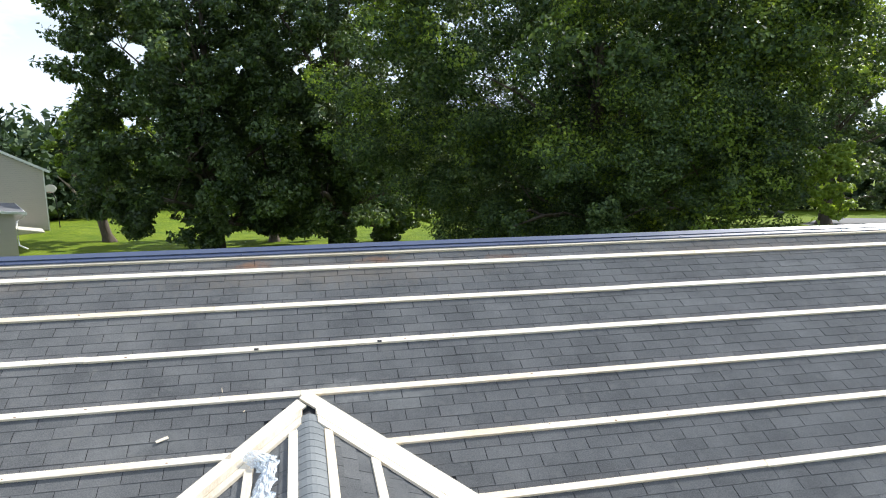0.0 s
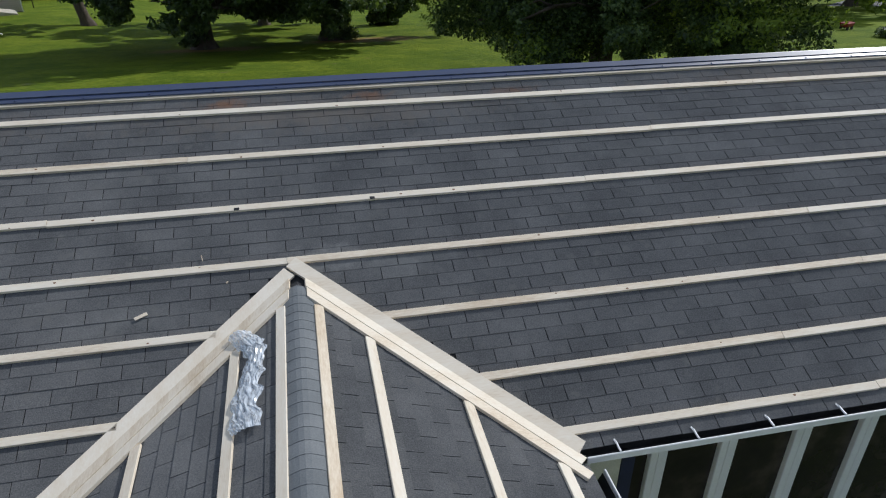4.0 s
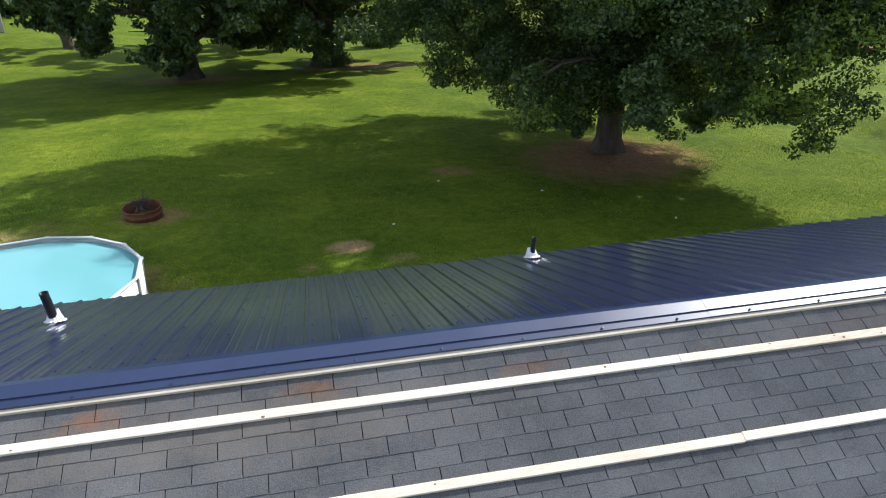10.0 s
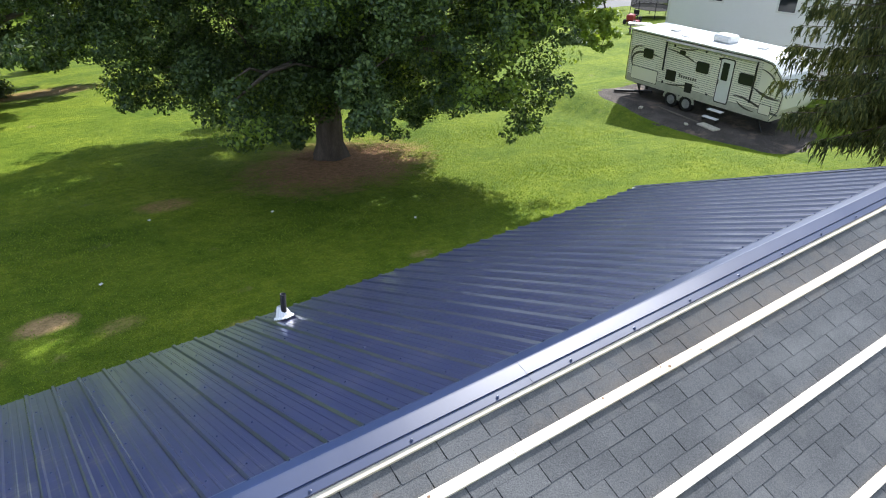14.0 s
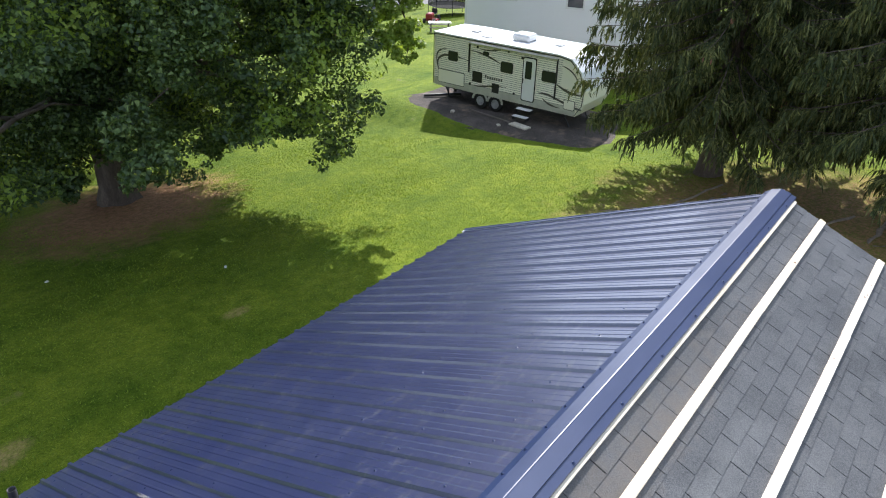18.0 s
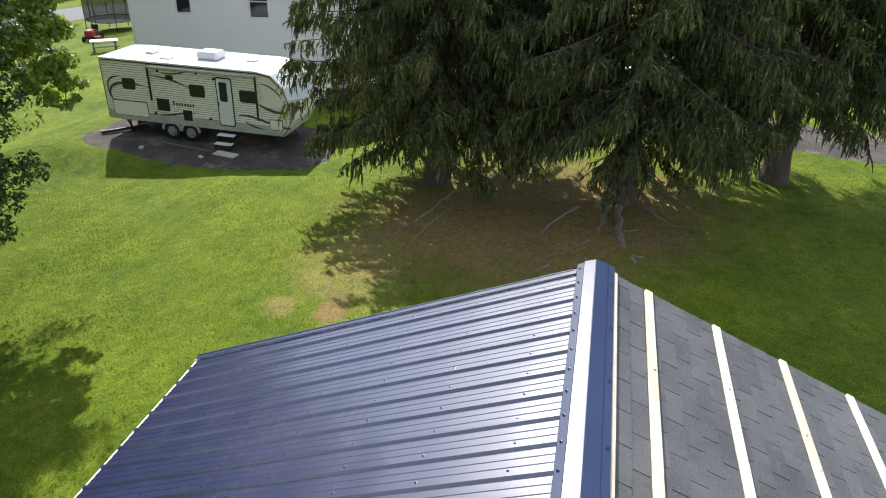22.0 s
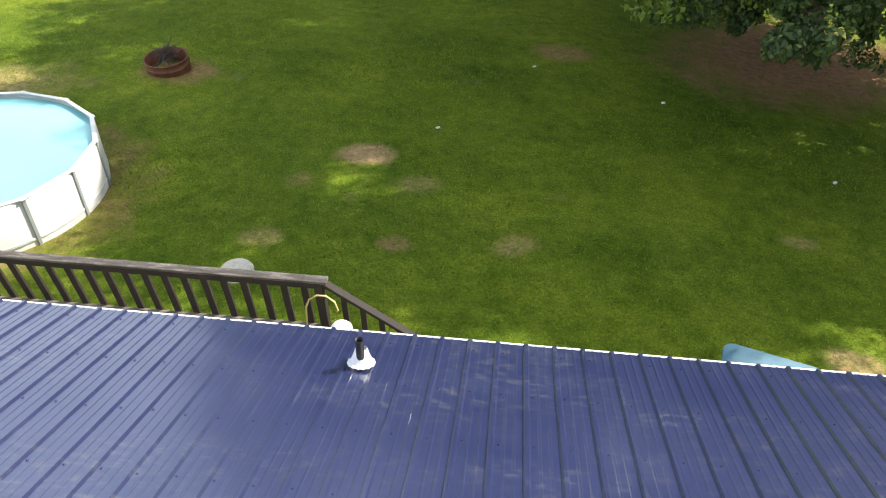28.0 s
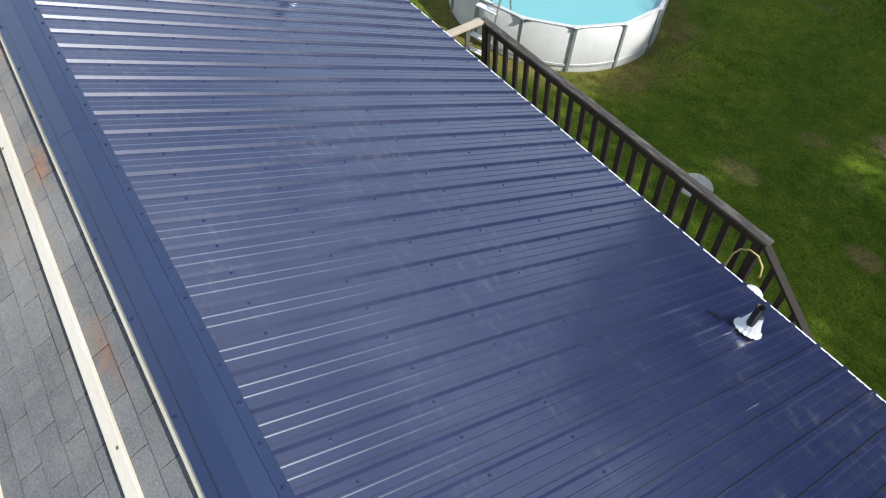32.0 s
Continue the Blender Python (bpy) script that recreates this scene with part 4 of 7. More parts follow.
def gutter(name, a, b, label):
    """An open half-box gutter from a to b at its back top edge, with hangers across it."""
    a, b = Vector(a), Vector(b)
    x = (b - a).normalized()
    out = x.cross(Vector((0, 0, 1))).normalized()
    g = homed(thing(name))
    g.matrix_world = Matrix.Identity(4)
    prof = [(0.0, 0.0), (0.0, -0.10), (0.075, -0.10), (0.105, -0.03), (0.105, 0.0), (0.122, 0.0), (0.122, -0.012)]
    bm = bmesh.new()
    rows = [[bm.verts.new(p + out * o + Vector((0, 0, z))) for o, z in prof] for p in (a, b)]
    for i in range(3):
        bm.faces.new((rows[0][i], rows[0][i + 1], rows[1][i + 1], rows[1][i]))
    trough = homed(part("gutter_trough", bm, M_GUTTER, None, "dark grimy gutter trough"))
    trough.modifiers.new("thickness", "SOLIDIFY").thickness = 0.002
    bm = bmesh.new()
    beam(bm, a + out * 0.118 + Vector((0, 0, -0.025)), b + out * 0.118 + Vector((0, 0, -0.022)), 0.016, 0.062, 0.005)
    homed(part("gutter_lip", bm, M_WHITE, None, "white gutter front edge"))
    L = (b - a).length
    k = 0.25
    while k < L:
        bm = bmesh.new()
        p = a + x * k
        tube(bm, [p + Vector((0, 0, 0.012)), p + out * 0.04 + Vector((0, 0, 0.02)), p + out * 0.08 + Vector((0, 0, 0.012)), p + out * 0.115 + Vector((0, 0, 0.012))], 0.009, 6)
        homed(part("gutter_hanger", bm, M_WHITE, None))
        k += 0.61
    bpy.data.objects.remove(g)


zg = SH_Z + TS * EAVE_S - 0.002
gutter("gutter", (-8.10, EAVE_S + 0.015, zg), (XE - 0.05, EAVE_S + 0.015, zg), "")
zgw = ZR - TW * 1.9 - 0.03
gutter("gutter", (XR + 1.895, Y_WING, zgw), (XR + 1.895, EAVE_S - 0.16, zgw), "")
gutter("gutter", (XW + 0.05, EAVE_S + 0.015, zg), (XR - 1.93, EAVE_S + 0.015, zg), "")


def glazing():
    """A row of tall white-framed panes under the south eave, with a dim room behind."""
    y = -3.62
    xs = [-7.94, -7.27, -6.64, -5.94, -5.29, -4.59, -3.94, -3.3]
    w = thing("window_1", "row of tall white-framed windows under the gutter", "window", kind="structure")
    for i, x in enumerate(xs):
        bm = boxes(((x - 0.075, y - 0.05, 0.75), (x + 0.075, y + 0.06, 2.78)), bevel=0.006)
        bm2 = box(bm, (x - 0.012, y - 0.056, 0.75), (x + 0.012, y - 0.048, 2.74))
        part("window_frame", bm, M_WHITE, w)
    for z in (0.78, 2.70):
        part("window_rail", boxes(((-8.0, y - 0.045, z - 0.06), (-3.3, y + 0.05, z + 0.08)), bevel=0.005), M_WHITE, w)
    part("window_sill", boxes(((-8.08, y - 0.10, 0.68), (-3.22, y + 0.0, 0.72))), M_WHITE, w)
    for a, b in zip(xs, xs[1:]):
        p = part("pane", boxes(((a + 0.07, y, 0.85), (b - 0.07, y + 0.012, 2.66))), M_PANE, w)
    # curtain and wall seen in the first pane
    part("inner_wall", boxes(((-7.86, y - 0.010, 0.85), (-7.58, y - 0.002, 2.64))), M_SIDING_H, w, "cream wall seen through the glass")
    part("curtain", boxes(((-7.575, y - 0.016, 0.85), (-7.46, y - 0.004, 2.64))), M_CURTAIN, w, "dark navy curtain")


glazing()


def vent(x, y, pipe_h, lean=0.0, pr=0.037):
    """A plumbing vent: pleated aluminium boot with a black pipe through it."""
    t = homed(thing("vent_pipe"))
    m = plane((x, y, ME_Z - TN * y), (1, 0, 0), (0, 1, -TN))
    t.matrix_world = Matrix.Identity(4)
    bm = bmesh.new()
    seg = 32
    rings = []
    for r, z, wv in ((0.105, 0.020, 0.008), (0.098, 0.030, 0.005), (0.082, 0.042, 0.0), (0.064, 0.085, 0.0), (0.050, 0.12, 0.0), (0.042, 0.15, 0.0)):
        rings.append([bm.verts.new(((r + 0.004 * (k % 2)) * math.cos(6.2832 * k / seg), (r + 0.004 * (k % 2)) * math.sin(6.2832 * k / seg), z + wv * (k % 2))) for k in range(seg)])
    for a, b in zip(rings, rings[1:]):
        for k in range(seg):
            bm.faces.new((a[k], a[(k + 1) % seg], b[(k + 1) % seg], b[k]))
    ob = homed(part("vent_boot", bm, M_GALV, None, "pleated bright aluminium pipe boot"))
    ob.matrix_basis = m
    bm = bmesh.new()
    tube(bm, [(0, 0, 0), (lean * 0.5, 0, pipe_h * 0.6), (lean, 0, pipe_h)], pr, 16, close=False)
    r2 = lathe(bm, [(pr, pipe_h), (pr - 0.006, pipe_h), (pr - 0.006, pipe_h - 0.15)], 16, (lean, 0, 0))
    ob = homed(part("pipe", bm, M_BLACK, None, "black plastic vent pipe", True))
    ob.matrix_basis = Matrix.Translation(m.translation)
    bpy.data.objects.remove(t)


vent(-6.305, 3.35, 0.31, 0.012, 0.031)
vent(-11.70, 2.47, 0.37, -0.02, 0.044)


def plastic_bag():
    """A long crumple of clear film lying on the wing."""
    rnd = random.Random(11)
    bm = bmesh.new()
    nu, nv = 16, 40
    rows = []
    for j in range(nv + 1):
        v = j / nv
        yy = -2.86 - 1.05 * v
        w = 0.085 + 0.05 * noise.noise((v * 5, 3.1, 0)) + 0.03 * noise.noise((v * 17, 7.7, 0))
        row = []
        for i in range(nu + 1):
            u = i / nu * 2 - 1
            dx = -0.335 - 0.10 * max(0, 1 - v * 4) + 0.03 * math.sin(v * 6) + u * w * (1 + 0.25 * noise.noise((v * 11, u, 9)))
            h = 0.03 + (1 - u * u) * (0.025 + 0.035 * max(0, 1 - v * 5)) + 0.020 * abs(noise.noise((u * 2.6, v * 10, 5))) + 0.016 * abs(noise.noise((u * 6, v * 22, 2))) + rnd.uniform(-0.002, 0.002)
            row.append(bm.verts.new(wing_pt(dx, yy, max(0.012, h))))
        rows.append(row)
    for a, b in zip(rows, rows[1:]):
        for i in range(nu):
            bm.faces.new((a[i], a[i + 1], b[i + 1], b[i]))
    ob = solid("plastic_film", bm, M_FILM, "crumpled clear plastic film lying on the wing's shingles", "plastic wrap")
    ob.modifiers.new("thickness", "SOLIDIFY").thickness = 0.001


plastic_bag()


def scrap(x, d, l, w, rz):
    bm = bmesh.new()
    box(bm, (-l / 2, -w / 2, 0.012), (l / 2, w / 2, 0.020), 0.002, plane(on_south(x, d), (1, 0, 0), (0, 1, TS)) @ pose(0, 0, 0, 0, 0, rz))
    solid("wood_offcut", bm, M_PINE, "small pale wood offcut lying on the shingles", "offcut")


scrap(-11.19, 2.52, 0.10, 0.03, 25)
scrap(-10.55, 2.30, 0.022, 0.012, 60)
scrap(-10.75, 2.05, 0.06, 0.006, 100)


# ---- trees ----
def leaf_cloud(centres, radii, count, size, seed, droop=0.3, flat=0.75, high=99.0):
    """Leaves strewn through the outer shells of many clumps: arrays of verts and faces (bent rhombs of two triangles)."""
    rng = np.random.default_rng(seed)
    centres, radii = np.array(centres, float), np.array(radii, float)
    w = radii ** 2 * np.where(centres[:, 2] > high, 0.32, 1.0)      # fewer and larger where only the shade of them tells
    pick = rng.choice(len(centres), count, p=w / w.sum())
    d = rng.normal(size=(count, 3))
    d /= np.linalg.norm(d, axis=1)[:, None]
    r = radii[pick] * (0.45 + 0.6 * rng.random(count) ** 0.6)
    pos = centres[pick] + d * r[:, None] * np.array([1, 1, flat])
    pos[:, 2] -= droop * (np.linalg.norm(d[:, :2], axis=1) ** 2) * r * 0.6
    nrm = d * 0.7 + rng.normal(size=(count, 3)) * 0.55 + np.array([0, 0, 0.45])
    nrm /= np.linalg.norm(nrm, axis=1)[:, None]
    t = np.cross(nrm, rng.normal(size=(count, 3)))
    t /= np.linalg.norm(t, axis=1)[:, None]
    b = np.cross(nrm, t)
    s = (size * (0.6 + 0.8 * rng.random(count)) * np.where(centres[pick][:, 2] > high, 1.55, 1.0))[:, None]
    # each leaf broad at the base with two lobes, a little folded
    v = np.stack([pos - t * s * 0.30 - nrm * s * 0.05, pos - t * s * 0.12 + b * s * 0.33 + nrm * s * 0.10, pos + t * s * 0.68 - nrm * s * 0.16, pos - t * s * 0.12 - b * s * 0.33 + nrm * s * 0.10], 1).reshape(-1, 3)
    f = np.arange(count * 4).reshape(-1, 4)
    return v, f


def cloud_part(name, v, f, material, parent, label=""):
    me = bpy.data.meshes.new(name)
    me.vertices.add(len(v))
    me.vertices.foreach_set("co", np.asarray(v, np.float32).ravel())
    n = f.shape[1]
    me.loops.add(f.size)
    me.loops.foreach_set("vertex_index", f.astype(np.int32).ravel())
    me.polygons.add(len(f))
    me.polygons.foreach_set("loop_start", np.arange(0, f.size, n, dtype=np.int32))
    me.polygons.foreach_set("loop_total", np.full(len(f), n, dtype=np.int32))
    me.update(calc_edges=True)
    me.materials.append(material)
    ob = new(name, me)
    ob.parent = parent
    return tagged(ob, label)


SHAPE = [(0.0, 0.62), (0.06, 0.86), (0.2, 0.96), (0.38, 1.0), (0.58, 0.95), (0.75, 0.8), (0.88, 0.56), (0.96, 0.32), (1.0, 0.12)]


def girth(shape, f):
    for (a, p), (b, q) in zip(shape, shape[1:]):
        if f <= b:
            return p + (q - p) * (f - a) / (b - a)
    return shape[-1][1]


def broad_tree(name, x, y, height, rx, ry, trunk_r, label, seed, leaves=40000, size=0.2, low=1.6, material=None, lobes=90, per=13, fork=2.2, off=(0, 0), shape=SHAPE, bare=None, lump=0.16, sag=None, fine=0.8, drift=None, boughs=(), trim=None, high=99.0, tilt=None):
    """A broadleaf tree: trunk, limbs, and a crown of leafy lobes, each a bunch of smaller sprays with gaps between."""
    rnd = random.Random(seed)
    z0 = ground_z(x, y)
    t = thing(name, label, "tree", at=(x, y, z0))
    bm = bmesh.new()
    lean = tilt or (rnd.uniform(-0.3, 0.3), rnd.uniform(-0.3, 0.3))
    pts = [(0, 0, -0.3), (0, 0, 0.05), (lean[0] * 0.1, lean[1] * 0.1, 0.6), (lean[0] * 0.3, lean[1] * 0.3, fork), (lean[0], lean[1], height * 0.55), (lean[0] * 1.2, lean[1] * 1.2, height * 0.85)]
    tube(bm, pts, [trunk_r * 1.75, trunk_r * 1.45, trunk_r * 1.08, trunk_r, trunk_r * 0.5, trunk_r * 0.12], 14)
    for v in bm.verts:
        if v.co.z < 1.5:
            a = math.atan2(v.co.y, v.co.x)
            v.co.xy *= 1 + 0.12 * math.sin(5 * a + seed) * max(0, 1 - v.co.z / 1.5)
    part("trunk", bm, M_BARK, t, smooth=True)
    centres, radii, heads = [], [], []
    R = math.sqrt(rx * ry)

    def heart(f):
        """The middle of the crown at this share of its height."""
        if drift:
            return girth([(d[0], d[1]) for d in drift], f), girth([(d[0], d[2]) for d in drift], f)
        return off
    for i in range(lobes + len(boughs)):
        f = ((min(i, lobes - 1) + rnd.random()) / lobes) ** 1.12
        a = i * 2.39996 + rnd.uniform(-0.35, 0.35)
        ring = girth(shape, f) * (1 + lump * (math.sin(3 * a + seed) * 0.6 + math.sin(5 * a + 9 * f + seed * 2) * 0.6 + noise.noise((a * 1.5, f * 4, seed))))
        lr = R * rnd.uniform(0.13, 0.24) * fine
        q = max(0.0, ring - lr / R * 0.75) * rnd.uniform(0.80, 1.05)
        hx, hy = heart(f)
        c = Vector((math.cos(a) * rx * q + hx, math.sin(a) * ry * q + hy, low + (height - low) * f))
        if i >= lobes:                               # boughs placed by hand, in view or only to cast shade
            c, lr = Vector(boughs[i - lobes][:3]), boughs[i - lobes][3]
        elif f < 0.12:
            c.z += rnd.uniform(-0.5, 0.8)
        if sag:
            c.z -= sag(c)
        if bare and bare(c):
            continue
        if not (trim and trim(c)):
            heads.append((c, lr))
        out = Vector((math.cos(a), math.sin(a), 0.1 + 1.2 * f)).normalized()
        for _ in range(per):
            d = Vector((rnd.gauss(0, 1), rnd.gauss(0, 1), rnd.gauss(0, 1))).normalized() + out * 0.45
            p = c + Vector((d.x, d.y, d.z * 0.7)) * lr * rnd.uniform(0.45, 0.95)
            p.z = max(p.z, low + rnd.uniform(-0.1, 0.7) - (sag(c) if sag else 0))
            if bare and bare(p):
                continue
            pr = lr * rnd.uniform(0.26, 0.46)
            if not (trim and trim(p)):
                centres.append(p)
                radii.append(pr)
    for i, (c, lr) in enumerate(heads[:: max(1, len(heads) // 22)]):      # limbs out to the lobes
        bm = bmesh.new()
        h0 = max(fork * 0.9, min(height * 0.6, c.z * 0.55 + rnd.uniform(-0.5, 0.5)))
        p0 = Vector((lean[0] * 0.5, lean[1] * 0.5, h0))
        p1, p2 = p0.lerp(c, 0.35) + Vector((0, 0, 0.7)), p0.lerp(c, 0.7) + Vector((0, 0, 0.5))
        r = trunk_r * 0.40 * (1.05 - 0.6 * c.z / height)
        tube(bm, [p0, p1, p2, c], [r, r * 0.7, r * 0.4, r * 0.12], 7)
        for q in (p1, p2):
            for _ in range(2):
                e = q + Vector((rnd.uniform(-1, 1), rnd.uniform(-1, 1), rnd.uniform(-0.2, 1))) * R * 0.26
                if not (bare and bare(e)):
                    tube(bm, [q, q.lerp(e, 0.5) + Vector((0, 0, 0.2)), e], [r * 0.4, r * 0.22, r * 0.06], 5)
        part("limb", bm, M_BARK, t, smooth=True)
    nf = lobes * 2 // 3
    for _ in range(nf):                              # leaves on the inner twigs
        f, a = rnd.uniform(0.12, 0.78), rnd.uniform(0, 6.28)
        q = girth(shape, f) * rnd.uniform(0.05, 0.6)
        hx, hy = heart(f)
        c = Vector((math.cos(a) * rx * q + hx, math.sin(a) * ry * q + hy, low + (height - low) * f))
        if not (bare and bare(c)):
            centres.append(c)
            radii.append(R * 0.13)
    v, f = leaf_cloud(centres, radii, leaves, size, seed, high=high)
    cloud_part("crown", v, f, material or M_LEAF, t)
    return t, centres, radii


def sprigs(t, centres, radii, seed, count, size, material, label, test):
    """Leaves of another tone on part of a crown, standing in for sunlit clusters."""
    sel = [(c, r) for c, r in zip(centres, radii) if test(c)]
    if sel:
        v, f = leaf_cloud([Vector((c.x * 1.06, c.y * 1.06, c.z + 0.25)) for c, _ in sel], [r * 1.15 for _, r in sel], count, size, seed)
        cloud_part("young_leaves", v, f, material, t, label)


def shades_pool(c):
    """Whether a clump this far from the maple's foot would stand between the sun and the pool."""
    run = (c.z - 2.8) / math.tan(radians(SUN_EL))
    dx, dy = 2.55 + c.x - run * math.cos(radians(SUN_AZ)) + 14.6, 19.7 + c.y - run * math.sin(radians(SUN_AZ)) - 8.75
    return dx * dx + dy * dy < 2.7 ** 2


def clear_of_lawn(c):
    """Whether a clump hangs below the rising skirt of the crown's sunny side, or would shade the sunny lawn beside it."""
    run = c.z / math.tan(radians(SUN_EL))
    dx, dy = 2.55 + c.x - run * math.cos(radians(SUN_AZ)) - 7.7, 19.7 + c.y - run * math.sin(radians(SUN_AZ)) - 16.2
    s = c.x - c.y
    fall = (c.z - 0.95) / math.tan(radians(SUN_EL))
    edge = (2.55 + c.x - fall * math.cos(radians(SUN_AZ))) - (19.7 + c.y - fall * math.sin(radians(SUN_AZ)))
    ys = 19.7 + c.y - fall * math.sin(radians(SUN_AZ))
    if edge > -7.1 - 0.95 * max(0.0, ys - 11) + 1.5 * noise.noise((c.x * 0.8, c.y * 0.8, c.z * 0.8)) + 1.0 * noise.noise((c.x * 2.3, c.y * 2.3, c.z * 2.3)):
        return True
    return dx * dx + dy * dy < 1.75 ** 2 or s > 8.3 and c.y > -6.8 and c.z < 2.4 + 0.3 * (s - 8.3)


# the maple's lowest boughs leave its trunk open towards the house, and its crown stops short of shading the pool
# its high boughs are unseen, added where they shade the lawn
tA, cA, rA = broad_tree("maple_tree", 2.55, 19.7, 17.5, 10.3, 9.2, 0.46, "large dark green maple with a low drooping crown", 4, leaves=480000, size=0.112, high=9.0, low=2.2, lobes=250, per=10, lump=0.14, boughs=[(4, -5.5, 10.5, 1.9), (5.4, -5, 12.4, 1.9), (3.9, -3, 12.2, 1.9), (4.6, -3.9, 14, 1.9), (4.5, -3.6, 11.2, 1.9), (1.5, -6.5, 8.5, 1.9), (3, -6, 9.8, 1.9), (2, -4.5, 10.2, 1.9),
                                (-0.5, -6.2, 7.6, 1.9), (2.8, -2.6, 9.2, 1.9), 
                                (5.4, -4.6, 3.4, 0.9), (2.4, -2.8, 3.4, 1.2), (3.8, -2.4, 3.6, 1.3), (4.9, -1.2, 3.7, 1.3), (3.2, -1.0, 4.2, 1.3), (1.9, -2.4, 3.9, 1.1), (-2.0, -1.2, 3.4, 1.2), (-2.6, -3.0, 3.7, 1.2), (-0.6, -2.6, 4.4, 1.2), (0.9, -2.0, 4.2, 1.0), (-3.3, -0.4, 3.2, 1.2), (-1.0, 2.4, 3.5, 1.3), (-0.9, -1.8, 11.6, 1.5), (-2.9, -3.0, 9.6, 1.4), (-1.6, -6.4, 9.9, 1.4), (0.4, -5.2, 11.9, 1.5), (-3.4, -5.9, 12.2, 1.4), (-4.8, -7.2, 10.2, 1.2), (7.6, -5.8, 10.3, 1.3), (6.6, -6.3, 9.0, 1.2), (8.5, -5.2, 11.2, 1.2), (7.5, 0.0, 8.3, 1.3), (6.3, -3.1, 9.3, 1.4), (7.1, -5.8, 11.6, 1.4), (8.0, -5.0, 12.2, 1.2), (7.4, -6.5, 10.2, 1.1),
                                (-5.6, -6.3, 4.7, 0.6), (-4.2, -5.8, 3.6, 0.6), (-1.55, -6.2, 4.0, 0.8), (-1.8, -5.1, 3.5, 0.6), (-1.3, -6.6, 3.2, 0.5), (0.4, -5.7, 3.4, 0.75), (2.0, -5.1, 4.2, 0.8), (-5.0, -4.6, 3.2, 0.7),
                                (2.7, -8.1, 4.3, 0.8), (2.0, -8.1, 4.0, 0.65), (1.0, -7.9, 4.1, 0.7), (0.1, -7.8, 4.4, 0.7), (-0.9, -8.3, 4.5, 0.7), (2.8, -7.9, 5.6, 1.0), (1.7, -7.8, 5.5, 1.0), (0.4, -7.9, 5.7, 1.0), (-1.1, -7.9, 5.9, 1.0), (3.2, -7.5, 6.9, 1.1), (1.4, -7.6, 7.0, 1.2), (-0.6, -7.8, 7.3, 1.2), (-2.6, -7.7, 6.4, 1.1), (-4.4, -7.4, 6.6, 1.0),
                                (3.0, -7.9, 5.0, 0.8), (2.4, -7.6, 6.2, 1.0), (1.8, -7.4, 4.9, 0.8), (0.9, -7.2, 5.0, 0.9), (2.2, -6.6, 5.6, 1.0), (3.2, -7.0, 6.2, 1.0), (1.2, -6.4, 4.6, 0.9), (0.0, -6.8, 5.0, 0.9), (3.6, -7.2, 8.0, 1.2), (3.0, -6.4, 7.2, 1.2), (1.4, -5.6, 5.8, 1.2), (2.6, -5.6, 6.6, 1.2)], fork=2.6, drift=[(0.0, 2.2, 1.4), (0.22, 1.7, 2.2), (0.48, 0.9, 2.0), (1.0, 1.6, 1.6)], sag=lambda c: 0.9 if c.x > 1 and c.z < 5.5 else 0.0,
                        shape=[(0.0, 0.68), (0.06, 0.76), (0.2, 0.88), (0.38, 1.02), (0.60, 1.06), (0.74, 1.0), (0.86, 0.76), (0.94, 0.42), (1.0, 0.12)],
                        trim=clear_of_lawn, bare=lambda c: shades_pool(c) or abs(c.x * 0.894 - c.y * 0.449) < 0.85 and c.z < 1.55 + 0.37 * (-0.449 * c.x - 0.894 * c.y))
tB, cB, rB = broad_tree("broadleaf_tree", -7.0, 46.4, 27, 9.6, 9.0, 0.8, "tall dark broadleaf tree with ivy round its thick trunk", 7, leaves=118000, size=0.285, high=20.0, low=2.0, material=M_LEAF_D, lobes=160, per=10)
tC, cC, rC = broad_tree("broadleaf_tree", -16.0, 43.5, 23, 8.4, 8.4, 0.62, "broad dark maple standing on the open lawn", 12, leaves=125000, size=0.275, high=19.0, low=2.4, material=M_LEAF_D, lobes=165, per=10, drift=[(0.0, 0.0, 0.0), (0.4, -0.2, 0.0), (0.62, -2.0, 0.0), (1.0, -1.6, 0.0)])
sprigs(tA, cA, rA, 21, 64000, 0.14, M_LEAF_Y, "yellow-green leaves coloured as if sunlit", lambda c: c.y < 4 and ((c.x > 5.0 and math.sin(c.x * 1.9 + c.z * 1.1) > 0.35) or noise.noise((c.x * 0.33, c.y * 0.3, c.z * 0.33)) > 0.13))


